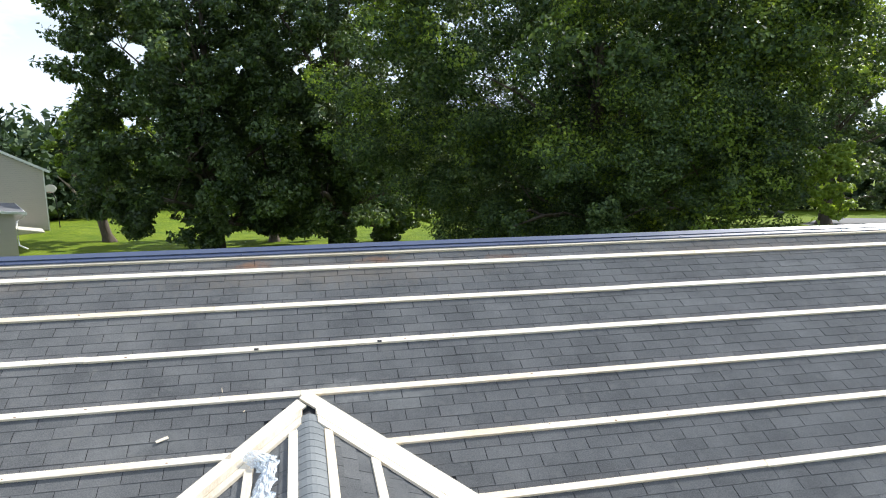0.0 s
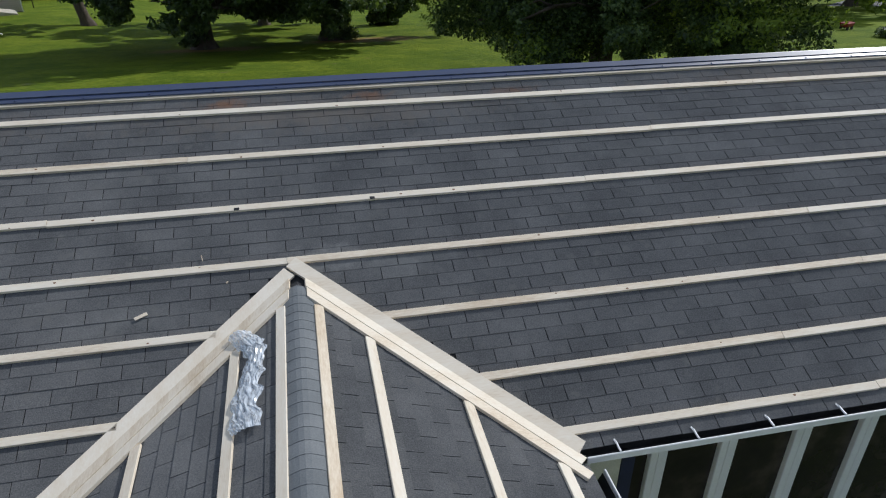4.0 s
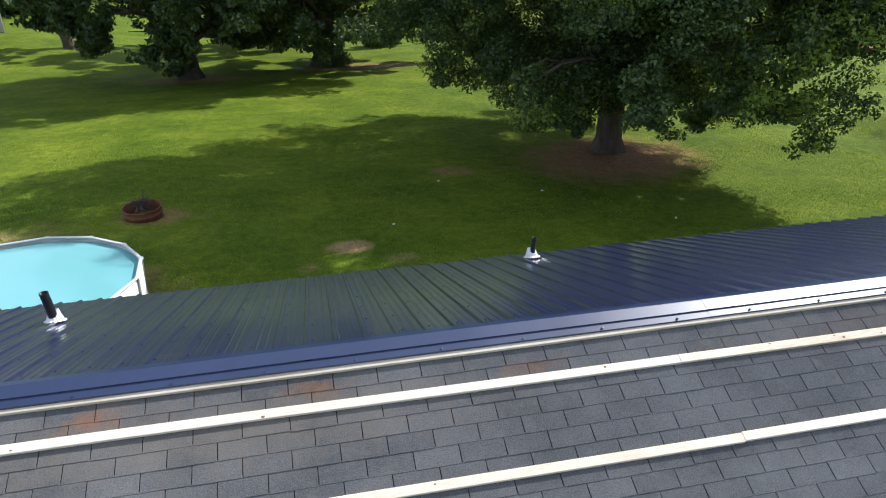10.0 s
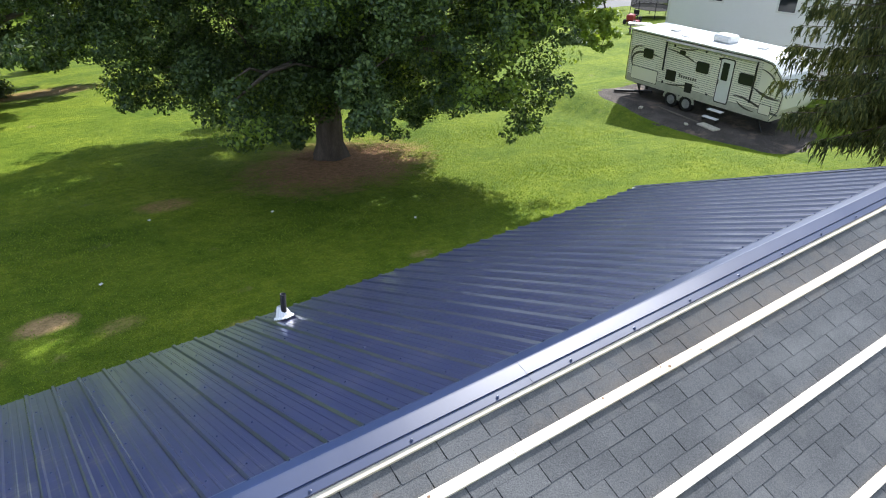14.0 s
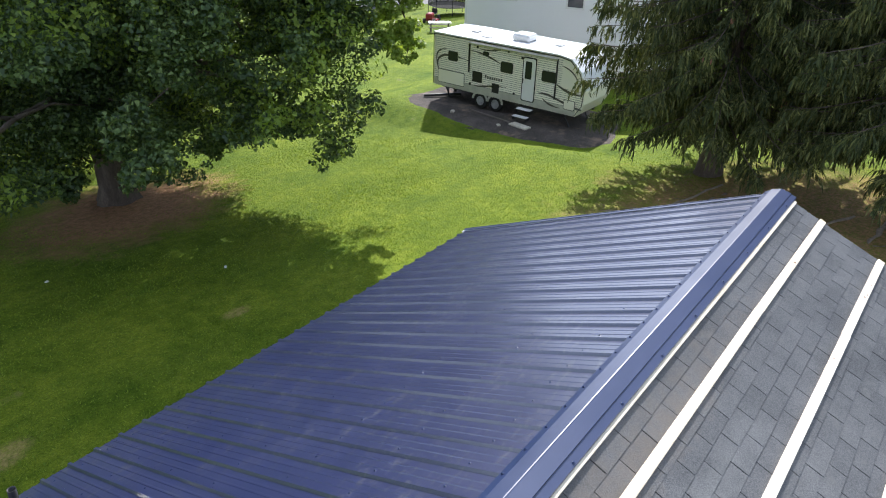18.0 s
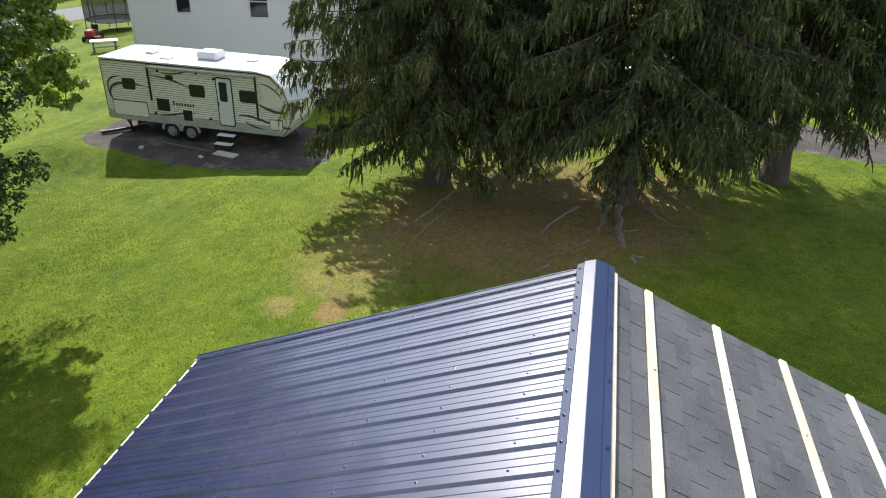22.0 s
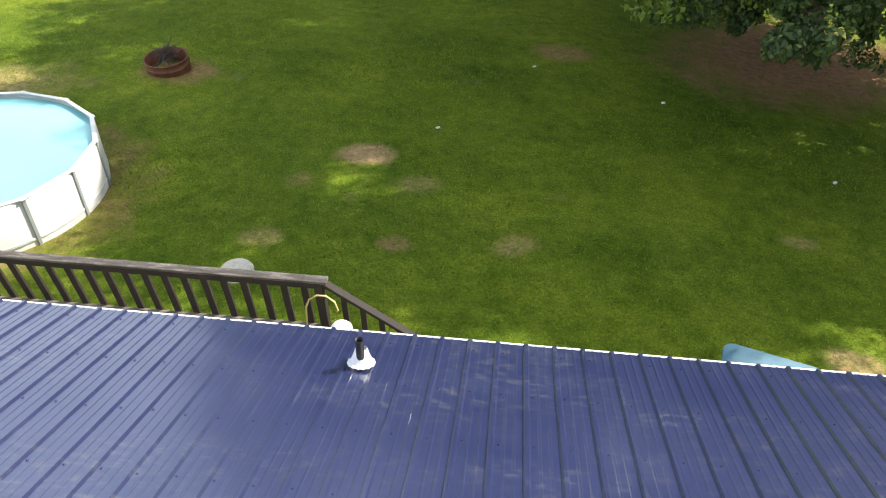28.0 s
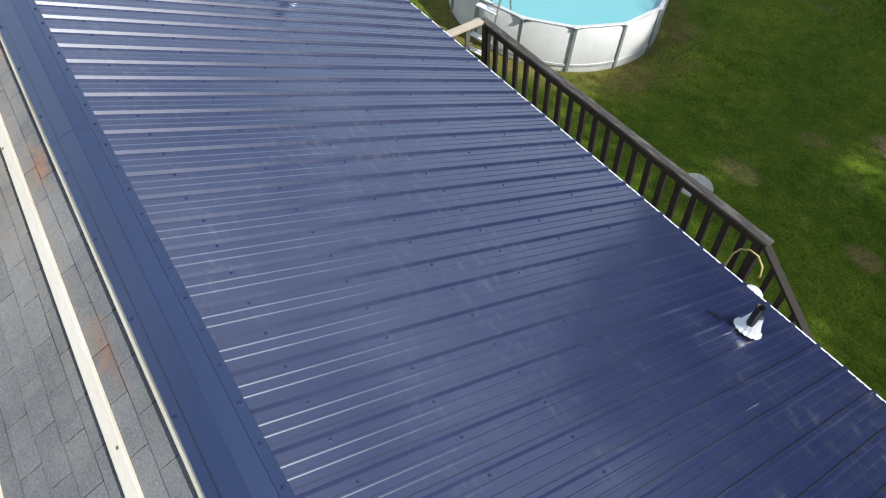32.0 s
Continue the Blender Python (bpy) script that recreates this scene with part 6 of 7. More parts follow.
def deck():
    """A raised deck under the eave, with a railing, a stair rail and a paler return."""
    Z, top = 0.62, 1.53
    x0, x1, y0, y1 = -12.50, -7.35, 3.46, 5.58
    d = thing("deck", "raised wooden deck with a dark stained railing behind the house", "deck", at=((x0 + x1) / 2, (y0 + y1) / 2, 0))
    inv = Matrix.Translation((-(x0 + x1) / 2, -(y0 + y1) / 2, 0))

    def add(name, bm, material, label=""):
        bm.transform(inv)
        return part(name, bm, material, d, label)
    n = 12
    for k in range(n):
        y = y0 + (y1 - y0) * k / n
        add("deck_board", boxes(((x0, y + 0.003, Z - 0.035), (x1, y + (y1 - y0) / n - 0.003, Z)), bevel=0.003), M_WEATHER)
    add("rim_joist", boxes(((x0, y1 - 0.04, Z - 0.24), (x1, y1, Z - 0.036))), M_DECK)
    for x in (x0 + 0.05, x1 - 0.05):
        add("post", boxes(((x - 0.05, y1 - 0.08, ground_z(x, y1) - 0.3), (x + 0.05, y1 + 0.02, top)), bevel=0.005), M_DECK)
    add("top_rail", boxes(((x0 - 0.05, y1 - 0.075, top), (x1 + 0.06, y1 + 0.035, top + 0.038)), bevel=0.005), M_DECKTOP, "dark weathered top rail")
    add("side_rail", boxes(((x0 - 0.03, y1 - 0.055, top - 0.10), (x1 + 0.04, y1 - 0.015, top))), M_DECK)
    add("bottom_rail", boxes(((x0, y1 - 0.05, Z + 0.06), (x1, y1 - 0.012, Z + 0.13))), M_WEATHER)
    k = 21
    for i in range(1, k):
        x = x0 + (x1 - x0) * i / k
        add("baluster", boxes(((x - 0.043, y1 - 0.015, Z - 0.12), (x + 0.043, y1 + 0.022, top - 0.005)), bevel=0.003), M_DECK)
    # paler return towards the house
    bm = bmesh.new()
    beam(bm, (x0 - 0.03, y1 - 0.06, top + 0.02), (x0 - 0.03, y0, top + 0.02), 0.14, 0.038, 0.004)
    add("return_rail", bm, M_PALE, "pale new wood return rail")
    for i in range(1, 6):
        y = y1 - 0.06 - i * 0.26
        add("baluster", boxes(((x0 - 0.05, y - 0.034, Z - 0.1), (x0 - 0.012, y + 0.034, top)), bevel=0.003), M_WEATHER)
    # stair going down eastwards
    xb, zb = x1 + 1.12, ground_z(x1 + 1.12, y1)
    bm = bmesh.new()
    beam(bm, (x1, y1 - 0.02, top - 0.02), (xb, y1 - 0.02, zb + 0.92), 0.10, 0.045, 0.004)
    add("stair_rail", bm, M_DECK)
    for i in range(1, 6):
        f = i / 5.2
        x, z = x1 + (xb - x1) * f, top - 0.05 + (zb + 0.9 - top) * f
        add("baluster", boxes(((x - 0.034, y1 - 0.03, z - 0.85), (x + 0.034, y1 + 0.008, z)), bevel=0.003), M_DECK)
    for i in range(6):
        f = (i + 0.5) / 6
        add("stair_tread", boxes(((x1 + (xb - x1) * f - 0.13, y1 - 1.0, Z + (zb - Z) * (i + 1) / 6.5 - 0.02), (x1 + (xb - x1) * f + 0.13, y1, Z + (zb - Z) * (i + 1) / 6.5 + 0.02))), M_WEATHER)
    bm = bmesh.new()
    beam(bm, (x1, y1 - 0.99, Z - 0.15), (xb, y1 - 0.99, zb), 0.04, 0.24)
    beam(bm, (x1, y1 - 0.05, Z - 0.15), (xb, y1 - 0.05, zb), 0.04, 0.24)
    add("stair_stringer", bm, M_DECK)


deck()


def rounded_slab(c, hx, hy, r, z0, z1):
    """A flat board with round corners."""
    bm = bmesh.new()
    pts = []
    for sx, sy, a0 in ((1, 1, 0), (-1, 1, 90), (-1, -1, 180), (1, -1, 270)):
        for k in range(6):
            a = math.radians(a0 + 18 * k)
            pts.append((c[0] + sx * (hx - r) + r * math.cos(a), c[1] + sy * (hy - r) + r * math.sin(a)))
    top, low = [bm.verts.new((x, y, z1)) for x, y in pts], [bm.verts.new((x, y, z0)) for x, y in pts]
    bm.faces.new(top)
    bm.faces.new(low[::-1])
    for i in range(len(pts)):
        bm.faces.new((low[i], low[(i + 1) % len(pts)], top[(i + 1) % len(pts)], top[i]))
    return bm


def small_yard_things():
    # fire ring
    x, y = -13.56, 14.28
    g = ground_z(x, y)
    t = thing("fire_ring", "rusty steel fire ring filled with sticks", "fire pit", at=(x, y, g))
    bm = bmesh.new()
    lathe(bm, [(0.50, -0.06), (0.50, 0.14), (0.515, 0.15), (0.50, 0.16), (0.50, 0.30), (0.52, 0.31), (0.49, 0.32), (0.475, 0.30), (0.475, 0.02)], 40)
    part("steel_ring", bm, M_RUST, t, smooth=True)
    bm = bmesh.new()
    rnd = random.Random(71)
    for _ in range(40):
        a, r = rnd.uniform(0, 6.28), rnd.uniform(0, 0.3)
        c = Vector((math.cos(a) * r, math.sin(a) * r, rnd.uniform(0.24, 0.50)))
        d = Vector((rnd.uniform(-1, 1), rnd.uniform(-1, 1), rnd.uniform(-0.1, 0.5))).normalized() * rnd.uniform(0.15, 0.34)
        tube(bm, [c - d, c, c + d], [0.012, 0.010, 0.004], 5)
    part("sticks", bm, M_BARK, t)
    # concrete lid
    x, y = -9.46, 7.43
    bm = bmesh.new()
    lathe(bm, [(0.001, 0.06), (0.20, 0.06), (0.265, 0.05), (0.28, 0.02), (0.28, -0.2)], 36, (x, y, ground_z(x, y)))
    solid("concrete_lid", bm, M_CONC, "round grey concrete lid standing in the lawn", "concrete lid", smooth=True)
    # teal sheet-like table by the wall
    x, y = -1.84, 5.82
    g = ground_z(x, y)
    t = thing("picnic_table", "faded teal plastic table standing by the house", "table", at=(x, y, g), rz=-16)
    part("tabletop", rounded_slab((0, 0), 0.62, 0.38, 0.14, 0.665, 0.70), M_TEAL, t)
    for sx in (-0.5, 0.5):
        for sy in (-0.28, 0.28):
            part("leg", boxes(((sx - 0.04, sy - 0.04, -0.02), (sx + 0.04, sy + 0.04, 0.66)), bevel=0.01), M_TEAL, t)
    # white lamp globe and yellow hose at the stair post
    bm = bmesh.new()
    lathe(bm, [(0.001, 0.0), (0.095, 0.0), (0.115, 0.62), (0.128, 0.63), (0.128, 0.66), (0.10, 0.70), (0.05, 0.725), (0.001, 0.73)], 24, (-7.09, 5.2, 0.49))
    solid("white_bin", bm, M_WHITE, "tall white lidded bin on the deck stair", "bin", smooth=True)
    bm = bmesh.new()
    pts = [Vector(p) for p in ((-7.60, 5.36, 0.63), (-7.57, 5.40, 1.0), (-7.545, 5.40, 1.24), (-7.49, 5.40, 1.375), (-7.39, 5.40, 1.46), (-7.28, 5.40, 1.46), (-7.19, 5.40, 1.37), (-7.165, 5.40, 1.23), (-7.18, 5.40, 1.20))]
    tube(bm, pts, 0.011, 8)
    solid("garden_hose", bm, M_YELLOW, "loop of yellow hose hung at the deck post", "hose", smooth=True)
    bm = bmesh.new()
    lathe(bm, [(0.001, 0.28), (0.15, 0.28), (0.16, 0.3), (0.14, 0.0), (0.001, 0.0)], 20, (-11.5, 5.0, 0.62))
    solid("teal_pail", bm, M_TEAL, "teal plastic pail on the deck", "pail", smooth=True)
    rnd = random.Random(73)
    for x, y in ((-1.81, 14.96), (-4.88, 16.4), (1.2, 12.0), (-6.9, 12.6)):
        bm = bmesh.new()
        box(bm, (-0.05, -0.03, 0.0), (0.05, 0.03, 0.03), 0.01, Matrix.Translation((x, y, ground_z(x, y) + 0.03)) @ pose(0, 0, 0, 8, 5, rnd.uniform(0, 90)))
        solid("paper_scrap", bm, M_WHITE, "small white scrap lying in the grass", "litter")


small_yard_things()


# ---- caravan, neighbours ----
def caravan():
    """A travel trailer, 8.9 m long; u runs from its square end to its sloped nose, v from the side with the door inwards."""
    u = Vector((0.0, -1.0, 0))
    o = Vector((18.2, 19.03, 0))
    t = thing("caravan", "cream travel trailer with brown swooshes, parked on gravel", "caravan")
    m = plane((o.x, o.y, -2.28), u, Vector((0, 0, 1)))
    # local axes: x along the side, y up, z out of the door side towards the house
    t.matrix_world = m
    L, W, y0, y1 = 8.9, 2.42, 0.63, 3.02

    def add(name, bm, material, label="", smooth=False, parent=None):
        return part(name, bm, material, parent or t, label, smooth)
    prof = [(0.0, y0 + 0.10), (0.0, y1 - 0.05), (0.05, y1), (L - 1.5, y1), (L - 0.85, y1 - 0.10), (L - 0.30, y1 - 0.55), (L - 0.02, y1 - 1.25), (L - 0.05, y0 + 0.55), (L - 0.42, y0), (0.05, y0)]
    bm = bmesh.new()
    a = [bm.verts.new((x, y, -0.02)) for x, y in prof]
    b = [bm.verts.new((x, y, -W)) for x, y in prof]
    bm.faces.new(a)
    bm.faces.new(b[::-1])
    for i in range(len(prof)):
        bm.faces.new((a[i], b[i], b[(i + 1) % len(prof)], a[(i + 1) % len(prof)]))
    bmesh.ops.recalc_face_normals(bm, faces=bm.faces[:])
    add("body", bm, M_RV)
    # lapped siding courses
    n = 22
    for i in range(n):
        y = y0 + 0.36 + (y1 - 0.10 - y0 - 0.36) * i / n
        h = (y1 - 0.10 - y0 - 0.36) / n
        end = L - 0.06 if y < y1 - 1.25 else L - 0.06 - 0.95 * ((y + h - (y1 - 1.25)) / 1.2) ** 1.3
        bm = bmesh.new()
        v = [bm.verts.new(p) for p in ((0.02, y + 0.020, -0.018), (end, y + 0.020, -0.018), (end, y + 0.020, 0.010), (0.02, y + 0.020, 0.010), (0.02, y + h, -0.004), (end, y + h, -0.004))]
        bm.faces.new((v[3], v[2], v[5], v[4]))
        bm.faces.new((v[0], v[1], v[2], v[3]))
        add("siding_course", bm, M_RV)
    # added dark sheet that paints the shade between courses
    add("joint_backing", boxes(((0.015, y0 + 0.3, -0.03), (L - 1.3, y1 - 0.12, -0.012)), ((L - 1.3, y0 + 0.3, -0.03), (L - 0.12, y1 - 1.3, -0.012))), M_GROOVE, "backing painted dark for the shade between siding courses")
    add("skirt", boxes(((0.03, y0 + 0.02, 0.002), (L - 0.42, y0 + 0.36, 0.016))), M_RVLOW, "taupe lower skirt")
    bm = bmesh.new()
    prof2 = [(-0.03, y1 - 0.03), (-0.03, y1 + 0.035), (L - 1.5, y1 + 0.04), (L - 0.83, y1 - 0.055), (L - 0.28, y1 - 0.52), (L + 0.01, y1 - 1.25), (L - 0.01, y1 - 1.25), (L - 0.32, y1 - 0.55), (L - 0.86, y1 - 0.10), (L - 1.5, y1 - 0.01)]
    a = [bm.verts.new((x, y, 0.03)) for x, y in prof2]
    b = [bm.verts.new((x, y, -W - 0.03)) for x, y in prof2]
    bm.faces.new(a)
    bm.faces.new(b[::-1])
    for i in range(len(prof2)):
        bm.faces.new((a[i], b[i], b[(i + 1) % len(prof2)], a[(i + 1) % len(prof2)]))
    bmesh.ops.recalc_face_normals(bm, faces=bm.faces[:])
    add("roof", bm, M_RVROOF, "white membrane roof curving down at the nose")
    bm = bmesh.new()
    edge = [(-0.02, y1 - 0.055), (L - 1.5, y1 - 0.05), (L - 0.88, y1 - 0.14), (L - 0.34, y1 - 0.60), (L - 0.06, y1 - 1.27), (L - 0.10, y0 + 0.52), (L - 0.44, y0 + 0.03)]
    for p, q in zip(edge, edge[1:]):
        beam(bm, (p[0], p[1], 0.022), (q[0], q[1], 0.022), 0.028, 0.020, up=(0, 0, 1))
    beam(bm, (-0.005, y0 + 0.05, 0.02), (-0.005, y1 - 0.05, 0.02), 0.03, 0.020, up=(0, 0, 1))
    add("edge_trim", bm, M_BLACK, "dark trim along the roof edge and nose")
    # air conditioner, vents
    bm = boxes(((4.1, y1 + 0.02, -1.65), (5.1, y1 + 0.34, -0.85)), bevel=0.09)
    add("air_conditioner", bm, M_WHITE, "white rooftop air conditioner")
    add("roof_vent", boxes(((1.5, y1 + 0.03, -1.4), (1.9, y1 + 0.12, -1.0)), bevel=0.03), M_WHITE)
    add("roof_vent", boxes(((2.6, y1 + 0.03, -0.8), (3.1, y1 + 0.09, -0.45)), bevel=0.03), M_WHITE)
    add("roof_vent", boxes(((6.3, y1 + 0.03, -1.6), (6.7, y1 + 0.11, -1.2)), bevel=0.03), M_WHITE)
    # awning roll along the top and its arms
    bm = bmesh.new()
    tube(bm, [(2.3, y1 - 0.16, 0.06), (7.35, y1 - 0.16, 0.06)], 0.055, 10)
    add("awning", bm, M_RVLOW, "rolled awning along the roof edge", True)
    for x in (2.3, 7.35):
        add("awning_arm", boxes(((x - 0.035, y0 + 0.55 + (0.35 if x < 5 else 0), 0.015), (x + 0.035, y1 - 0.15, 0.07)), bevel=0.006), M_BLACK, "black awning arm")

    def rounded(lo, hi, r, z0, z1):
        bm = bmesh.new()
        pts = []
        for cx, cy, a0 in ((hi[0] - r, hi[1] - r, 0), (lo[0] + r, hi[1] - r, 90), (lo[0] + r, lo[1] + r, 180), (hi[0] - r, lo[1] + r, 270)):
            for k in range(5):
                an = math.radians(a0 + 22.5 * k)
                pts.append((cx + r * math.cos(an), cy + r * math.sin(an)))
        a = [bm.verts.new((x, y, z1)) for x, y in pts]
        b = [bm.verts.new((x, y, z0)) for x, y in pts]
        bm.faces.new(a)
        for i in range(len(pts)):
            bm.faces.new((b[i], b[(i + 1) % len(pts)], a[(i + 1) % len(pts)], a[i]))
        return bm
    yc = 2.08
    for x, w, h, dy in ((1.25, 0.62, 0.42, 0.02), (4.56, 0.72, 0.46, 0.0), (6.95, 0.80, 0.46, -0.02), (3.30, 0.36, 0.20, 0.42)):
        win = add("window", rounded((x - w / 2, yc + dy - h / 2), (x + w / 2, yc + dy + h / 2), 0.08, 0.0, 0.022), M_BLACK, "dark tinted window")
        part("pane", rounded((x - w / 2 + 0.03, yc + dy - h / 2 + 0.03), (x + w / 2 - 0.03, yc + dy + h / 2 - 0.03), 0.06, 0.02, 0.027), M_GLASS, win)
    add("vent_panel", rounded((2.52, 1.16), (3.12, 1.64), 0.03, 0.0, 0.02), M_BLACK, "dark service hatch")
    add("vent_panel", rounded((3.75, 0.86), (4.17, 1.28), 0.02, 0.0, 0.02), M_BLACK, "dark service hatch")
    add("vent_panel", rounded((5.0, 0.98), (5.12, 1.06), 0.01, 0.0, 0.02), M_BLACK, "dark service hatch")
    for x, y in ((2.78, 2.72), (4.62, 2.78), (2.38, 1.02), (5.42, 2.62)):
        bm = bmesh.new()
        tube(bm, [(x, y, 0.0), (x, y, 0.03)], 0.06, 12)
        add("lamp_puck", bm, M_BLACK)
    # door with its window, handle and steps
    d = add("door", rounded((5.48, y0 + 0.18), (6.24, y0 + 2.08), 0.10, 0.0, 0.024), M_BLACK, "white entry door with black surround")
    part("door_panel", rounded((5.53, y0 + 0.23), (6.19, y0 + 2.03), 0.08, 0.02, 0.034), M_WHITE, d)
    part("door_pane", rounded((5.64, y0 + 1.16), (6.00, y0 + 1.90), 0.05, 0.03, 0.04), M_GLASS, d)
    part("handle", boxes(((5.50, y0 + 0.95, 0.03), (5.57, y0 + 1.15, 0.06)), bevel=0.008), M_BLACK, d)
    for k in range(2):
        add("step", boxes(((5.46, 0.50 - 0.26 * k, 0.08 + 0.28 * k), (6.26, 0.535 - 0.26 * k, 0.34 + 0.28 * k)), bevel=0.006), M_WHITE, "pale fold-down step")
        for q in (5.48, 6.21):
            add("step_bracket", boxes(((q, 0.36 - 0.26 * k, 0.0 + 0.28 * k), (q + 0.03, 0.52 - 0.26 * k, 0.30 + 0.28 * k))), M_BLACK)
    # storage doors
    for lo, hi in (((0.30, 0.80), (2.02, 1.42)), ((7.85, 0.86), (8.45, 1.28))):
        s = add("storage_door", rounded(lo, hi, 0.06, 0.0, 0.018), M_BLACK, "cream storage door with a dark seal")
        part("door_skin", rounded((lo[0] + 0.025, lo[1] + 0.025), (hi[0] - 0.025, hi[1] - 0.025), 0.05, 0.015, 0.026), M_RV, s)
    # wheels
    for x in (3.05, 3.97):
        w = thing("wheel")
        w.parent = t
        w.matrix_basis = Matrix.Identity(4)
        bm = bmesh.new()
        lathe(bm, [(0.19, -0.10), (0.30, -0.11), (0.345, -0.06), (0.345, 0.06), (0.30, 0.11), (0.19, 0.10)], 28)
        ty = part("tyre", bm, M_TYRE, w, smooth=True)
        ty.matrix_basis = Matrix.Translation((x, 0.345, -0.12))
        bm = bmesh.new()
        lathe(bm, [(0.20, 0.0), (0.205, 0.105), (0.178, 0.105), (0.168, 0.035), (0.001, 0.03)], 24)
        for k in range(6):
            a = k * math.pi / 3
            beam(bm, (0.0, 0.0, 0.10), (0.172 * math.cos(a), 0.172 * math.sin(a), 0.09), 0.05, 0.03)
        tube(bm, [(0, 0, 0.08), (0, 0, 0.125)], 0.05, 12)
        rm = part("rim", bm, M_RIM, w, smooth=True)
        rm.matrix_basis = Matrix.Translation((x, 0.345, -0.12))
    bm = bmesh.new()
    for x in (3.05, 3.97):
        for k in range(10):
            a0, a1 = math.radians(18 * k), math.radians(18 * k + 18)
            p = [(x + 0.44 * math.cos(a), 0.40 + 0.36 * math.sin(a)) for a in (a0, a1)]
            beam(bm, (p[0][0], p[0][1], 0.0), (p[1][0], p[1][1], 0.0), 0.10, 0.05, 0, up=(0, 0, 1))
    add("wheel_arch", bm, M_RVLOW)
    # frame, stabilisers and the black bar lying at the square end
    add("chassis", boxes(((0.2, y0 - 0.16, -0.5), (L - 0.5, y0 - 0.005, -0.4)), ((0.2, y0 - 0.16, -2.0), (L - 0.5, y0 - 0.005, -1.9)), ((0.2, y0 - 0.10, -2.0), (0.35, y0 - 0.005, -0.4))), M_BLACK)
    for x in (0.5, L - 1.2):
        for z in (-0.35, -2.05):
            add("stabiliser", beam(bmesh.new(), (x, y0 - 0.08, z), (x + 0.35, 0.02, z), 0.05, 0.05), M_BLACK)
    bm = bmesh.new()
    beam(bm, (-0.34, 0.08, 0.36), (1.05, 0.11, -0.96), 0.11, 0.10)
    beam(bm, (-0.05, 0.55, -1.2), (0.35, 0.10, -0.75), 0.07, 0.07)
    beam(bm, (0.1, 0.52, -1.5), (0.55, 0.16, -1.1), 0.16, 0.12)
    add("tow_bar", bm, M_BLACK, "black bar lying at the end")
    # decals: curved strips over the siding
    def swoosh(pts, w):
        w *= 1.35
        bm = bmesh.new()
        prev = None
        n = 14
        P = [Vector((x, y, 0.0165)) for x, y in pts]
        for i in range(n + 1):
            s = i / n
            q = (1 - s) ** 3 * P[0] + 3 * s * (1 - s) ** 2 * P[1] + 3 * s * s * (1 - s) * P[2] + s ** 3 * P[3]
            d = (3 * (1 - s) ** 2 * (P[1] - P[0]) + 6 * s * (1 - s) * (P[2] - P[1]) + 3 * s * s * (P[3] - P[2])).normalized()
            nn = Vector((-d.y, d.x, 0)) * w * (0.15 + math.sin(math.pi * min(1, s * 0.9 + 0.1))) / 2
            row = [bm.verts.new(q + nn), bm.verts.new(q - nn), bm.verts.new(q - nn + Vector((0, 0, 0.003))), bm.verts.new(q + nn + Vector((0, 0, 0.003)))]
            if prev:
                for k in range(4):
                    bm.faces.new((prev[k], row[k], row[(k + 1) % 4], prev[(k + 1) % 4]))
            prev = row
        bmesh.ops.recalc_face_normals(bm, faces=bm.faces[:])
        add("decal", bm, M_DECAL, "brown curved decal stripe")
    swoosh([(0.35, 1.35), (0.0, 2.0), (0.6, 2.3), (2.3, 2.02)], 0.07)
    swoosh([(0.25, 1.5), (0.05, 2.15), (0.3, 2.35), (0.95, 2.38)], 0.05)
    swoosh([(2.4, 2.52), (3.2, 2.50), (3.7, 2.35), (4.3, 2.15)], 0.05)
    swoosh([(2.9, 2.66), (3.5, 2.62), (3.9, 2.7), (4.2, 2.82)], 0.04)
    swoosh([(2.6, 1.0), (3.2, 0.96), (3.6, 1.18), (4.6, 1.22)], 0.05)
    swoosh([(6.45, 1.30), (7.2, 1.42), (7.9, 0.98), (8.7, 1.02)], 0.06)
    swoosh([(6.7, 1.10), (7.0, 0.90), (7.3, 0.86), (7.7, 0.86)], 0.05)
    swoosh([(7.4, 1.82), (7.9, 1.60), (8.3, 1.52), (8.8, 1.58)], 0.07)
    swoosh([(7.6, 2.62), (8.1, 2.55), (8.4, 2.3), (8.5, 2.05)], 0.04)
    # model lettering is replaced by a row of plain bars
    for k in range(8):
        h = 0.17 if k == 0 else 0.12
        add("lettering_bar", boxes(((3.31 + k * 0.135, 1.42, 0.016), (3.31 + k * 0.135 + 0.08, 1.42 + h, 0.020))), M_DECAL)
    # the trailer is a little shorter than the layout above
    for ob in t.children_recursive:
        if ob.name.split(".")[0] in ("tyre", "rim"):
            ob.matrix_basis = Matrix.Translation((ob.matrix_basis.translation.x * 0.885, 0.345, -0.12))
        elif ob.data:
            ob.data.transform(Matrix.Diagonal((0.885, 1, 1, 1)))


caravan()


def slab(name, label, category, x, y, l, w, h, rz, material):
    bm = boxes(((-l / 2, -w / 2, -0.02), (l / 2, w / 2, h)), bevel=0.012, m=pose(x, y, ground_z(x, y) + 0.05, 0, 0, rz))
    solid(name, bm, material, label, category)


slab("paving_slab", "pale concrete slab lying below the caravan's step", "slab", 17.25, 13.55, 0.95, 0.4, 0.06, 80, M_CONC)
slab("timber", "weathered timber lying beside the caravan's wheels", "timber", 17.55, 15.35, 2.4, 0.09, 0.05, 82, M_WEATHER)
slab("stone", "pale stone lying on the gravel", "stone", 16.9, 16.9, 0.25, 0.16, 0.08, 20, M_CONC)
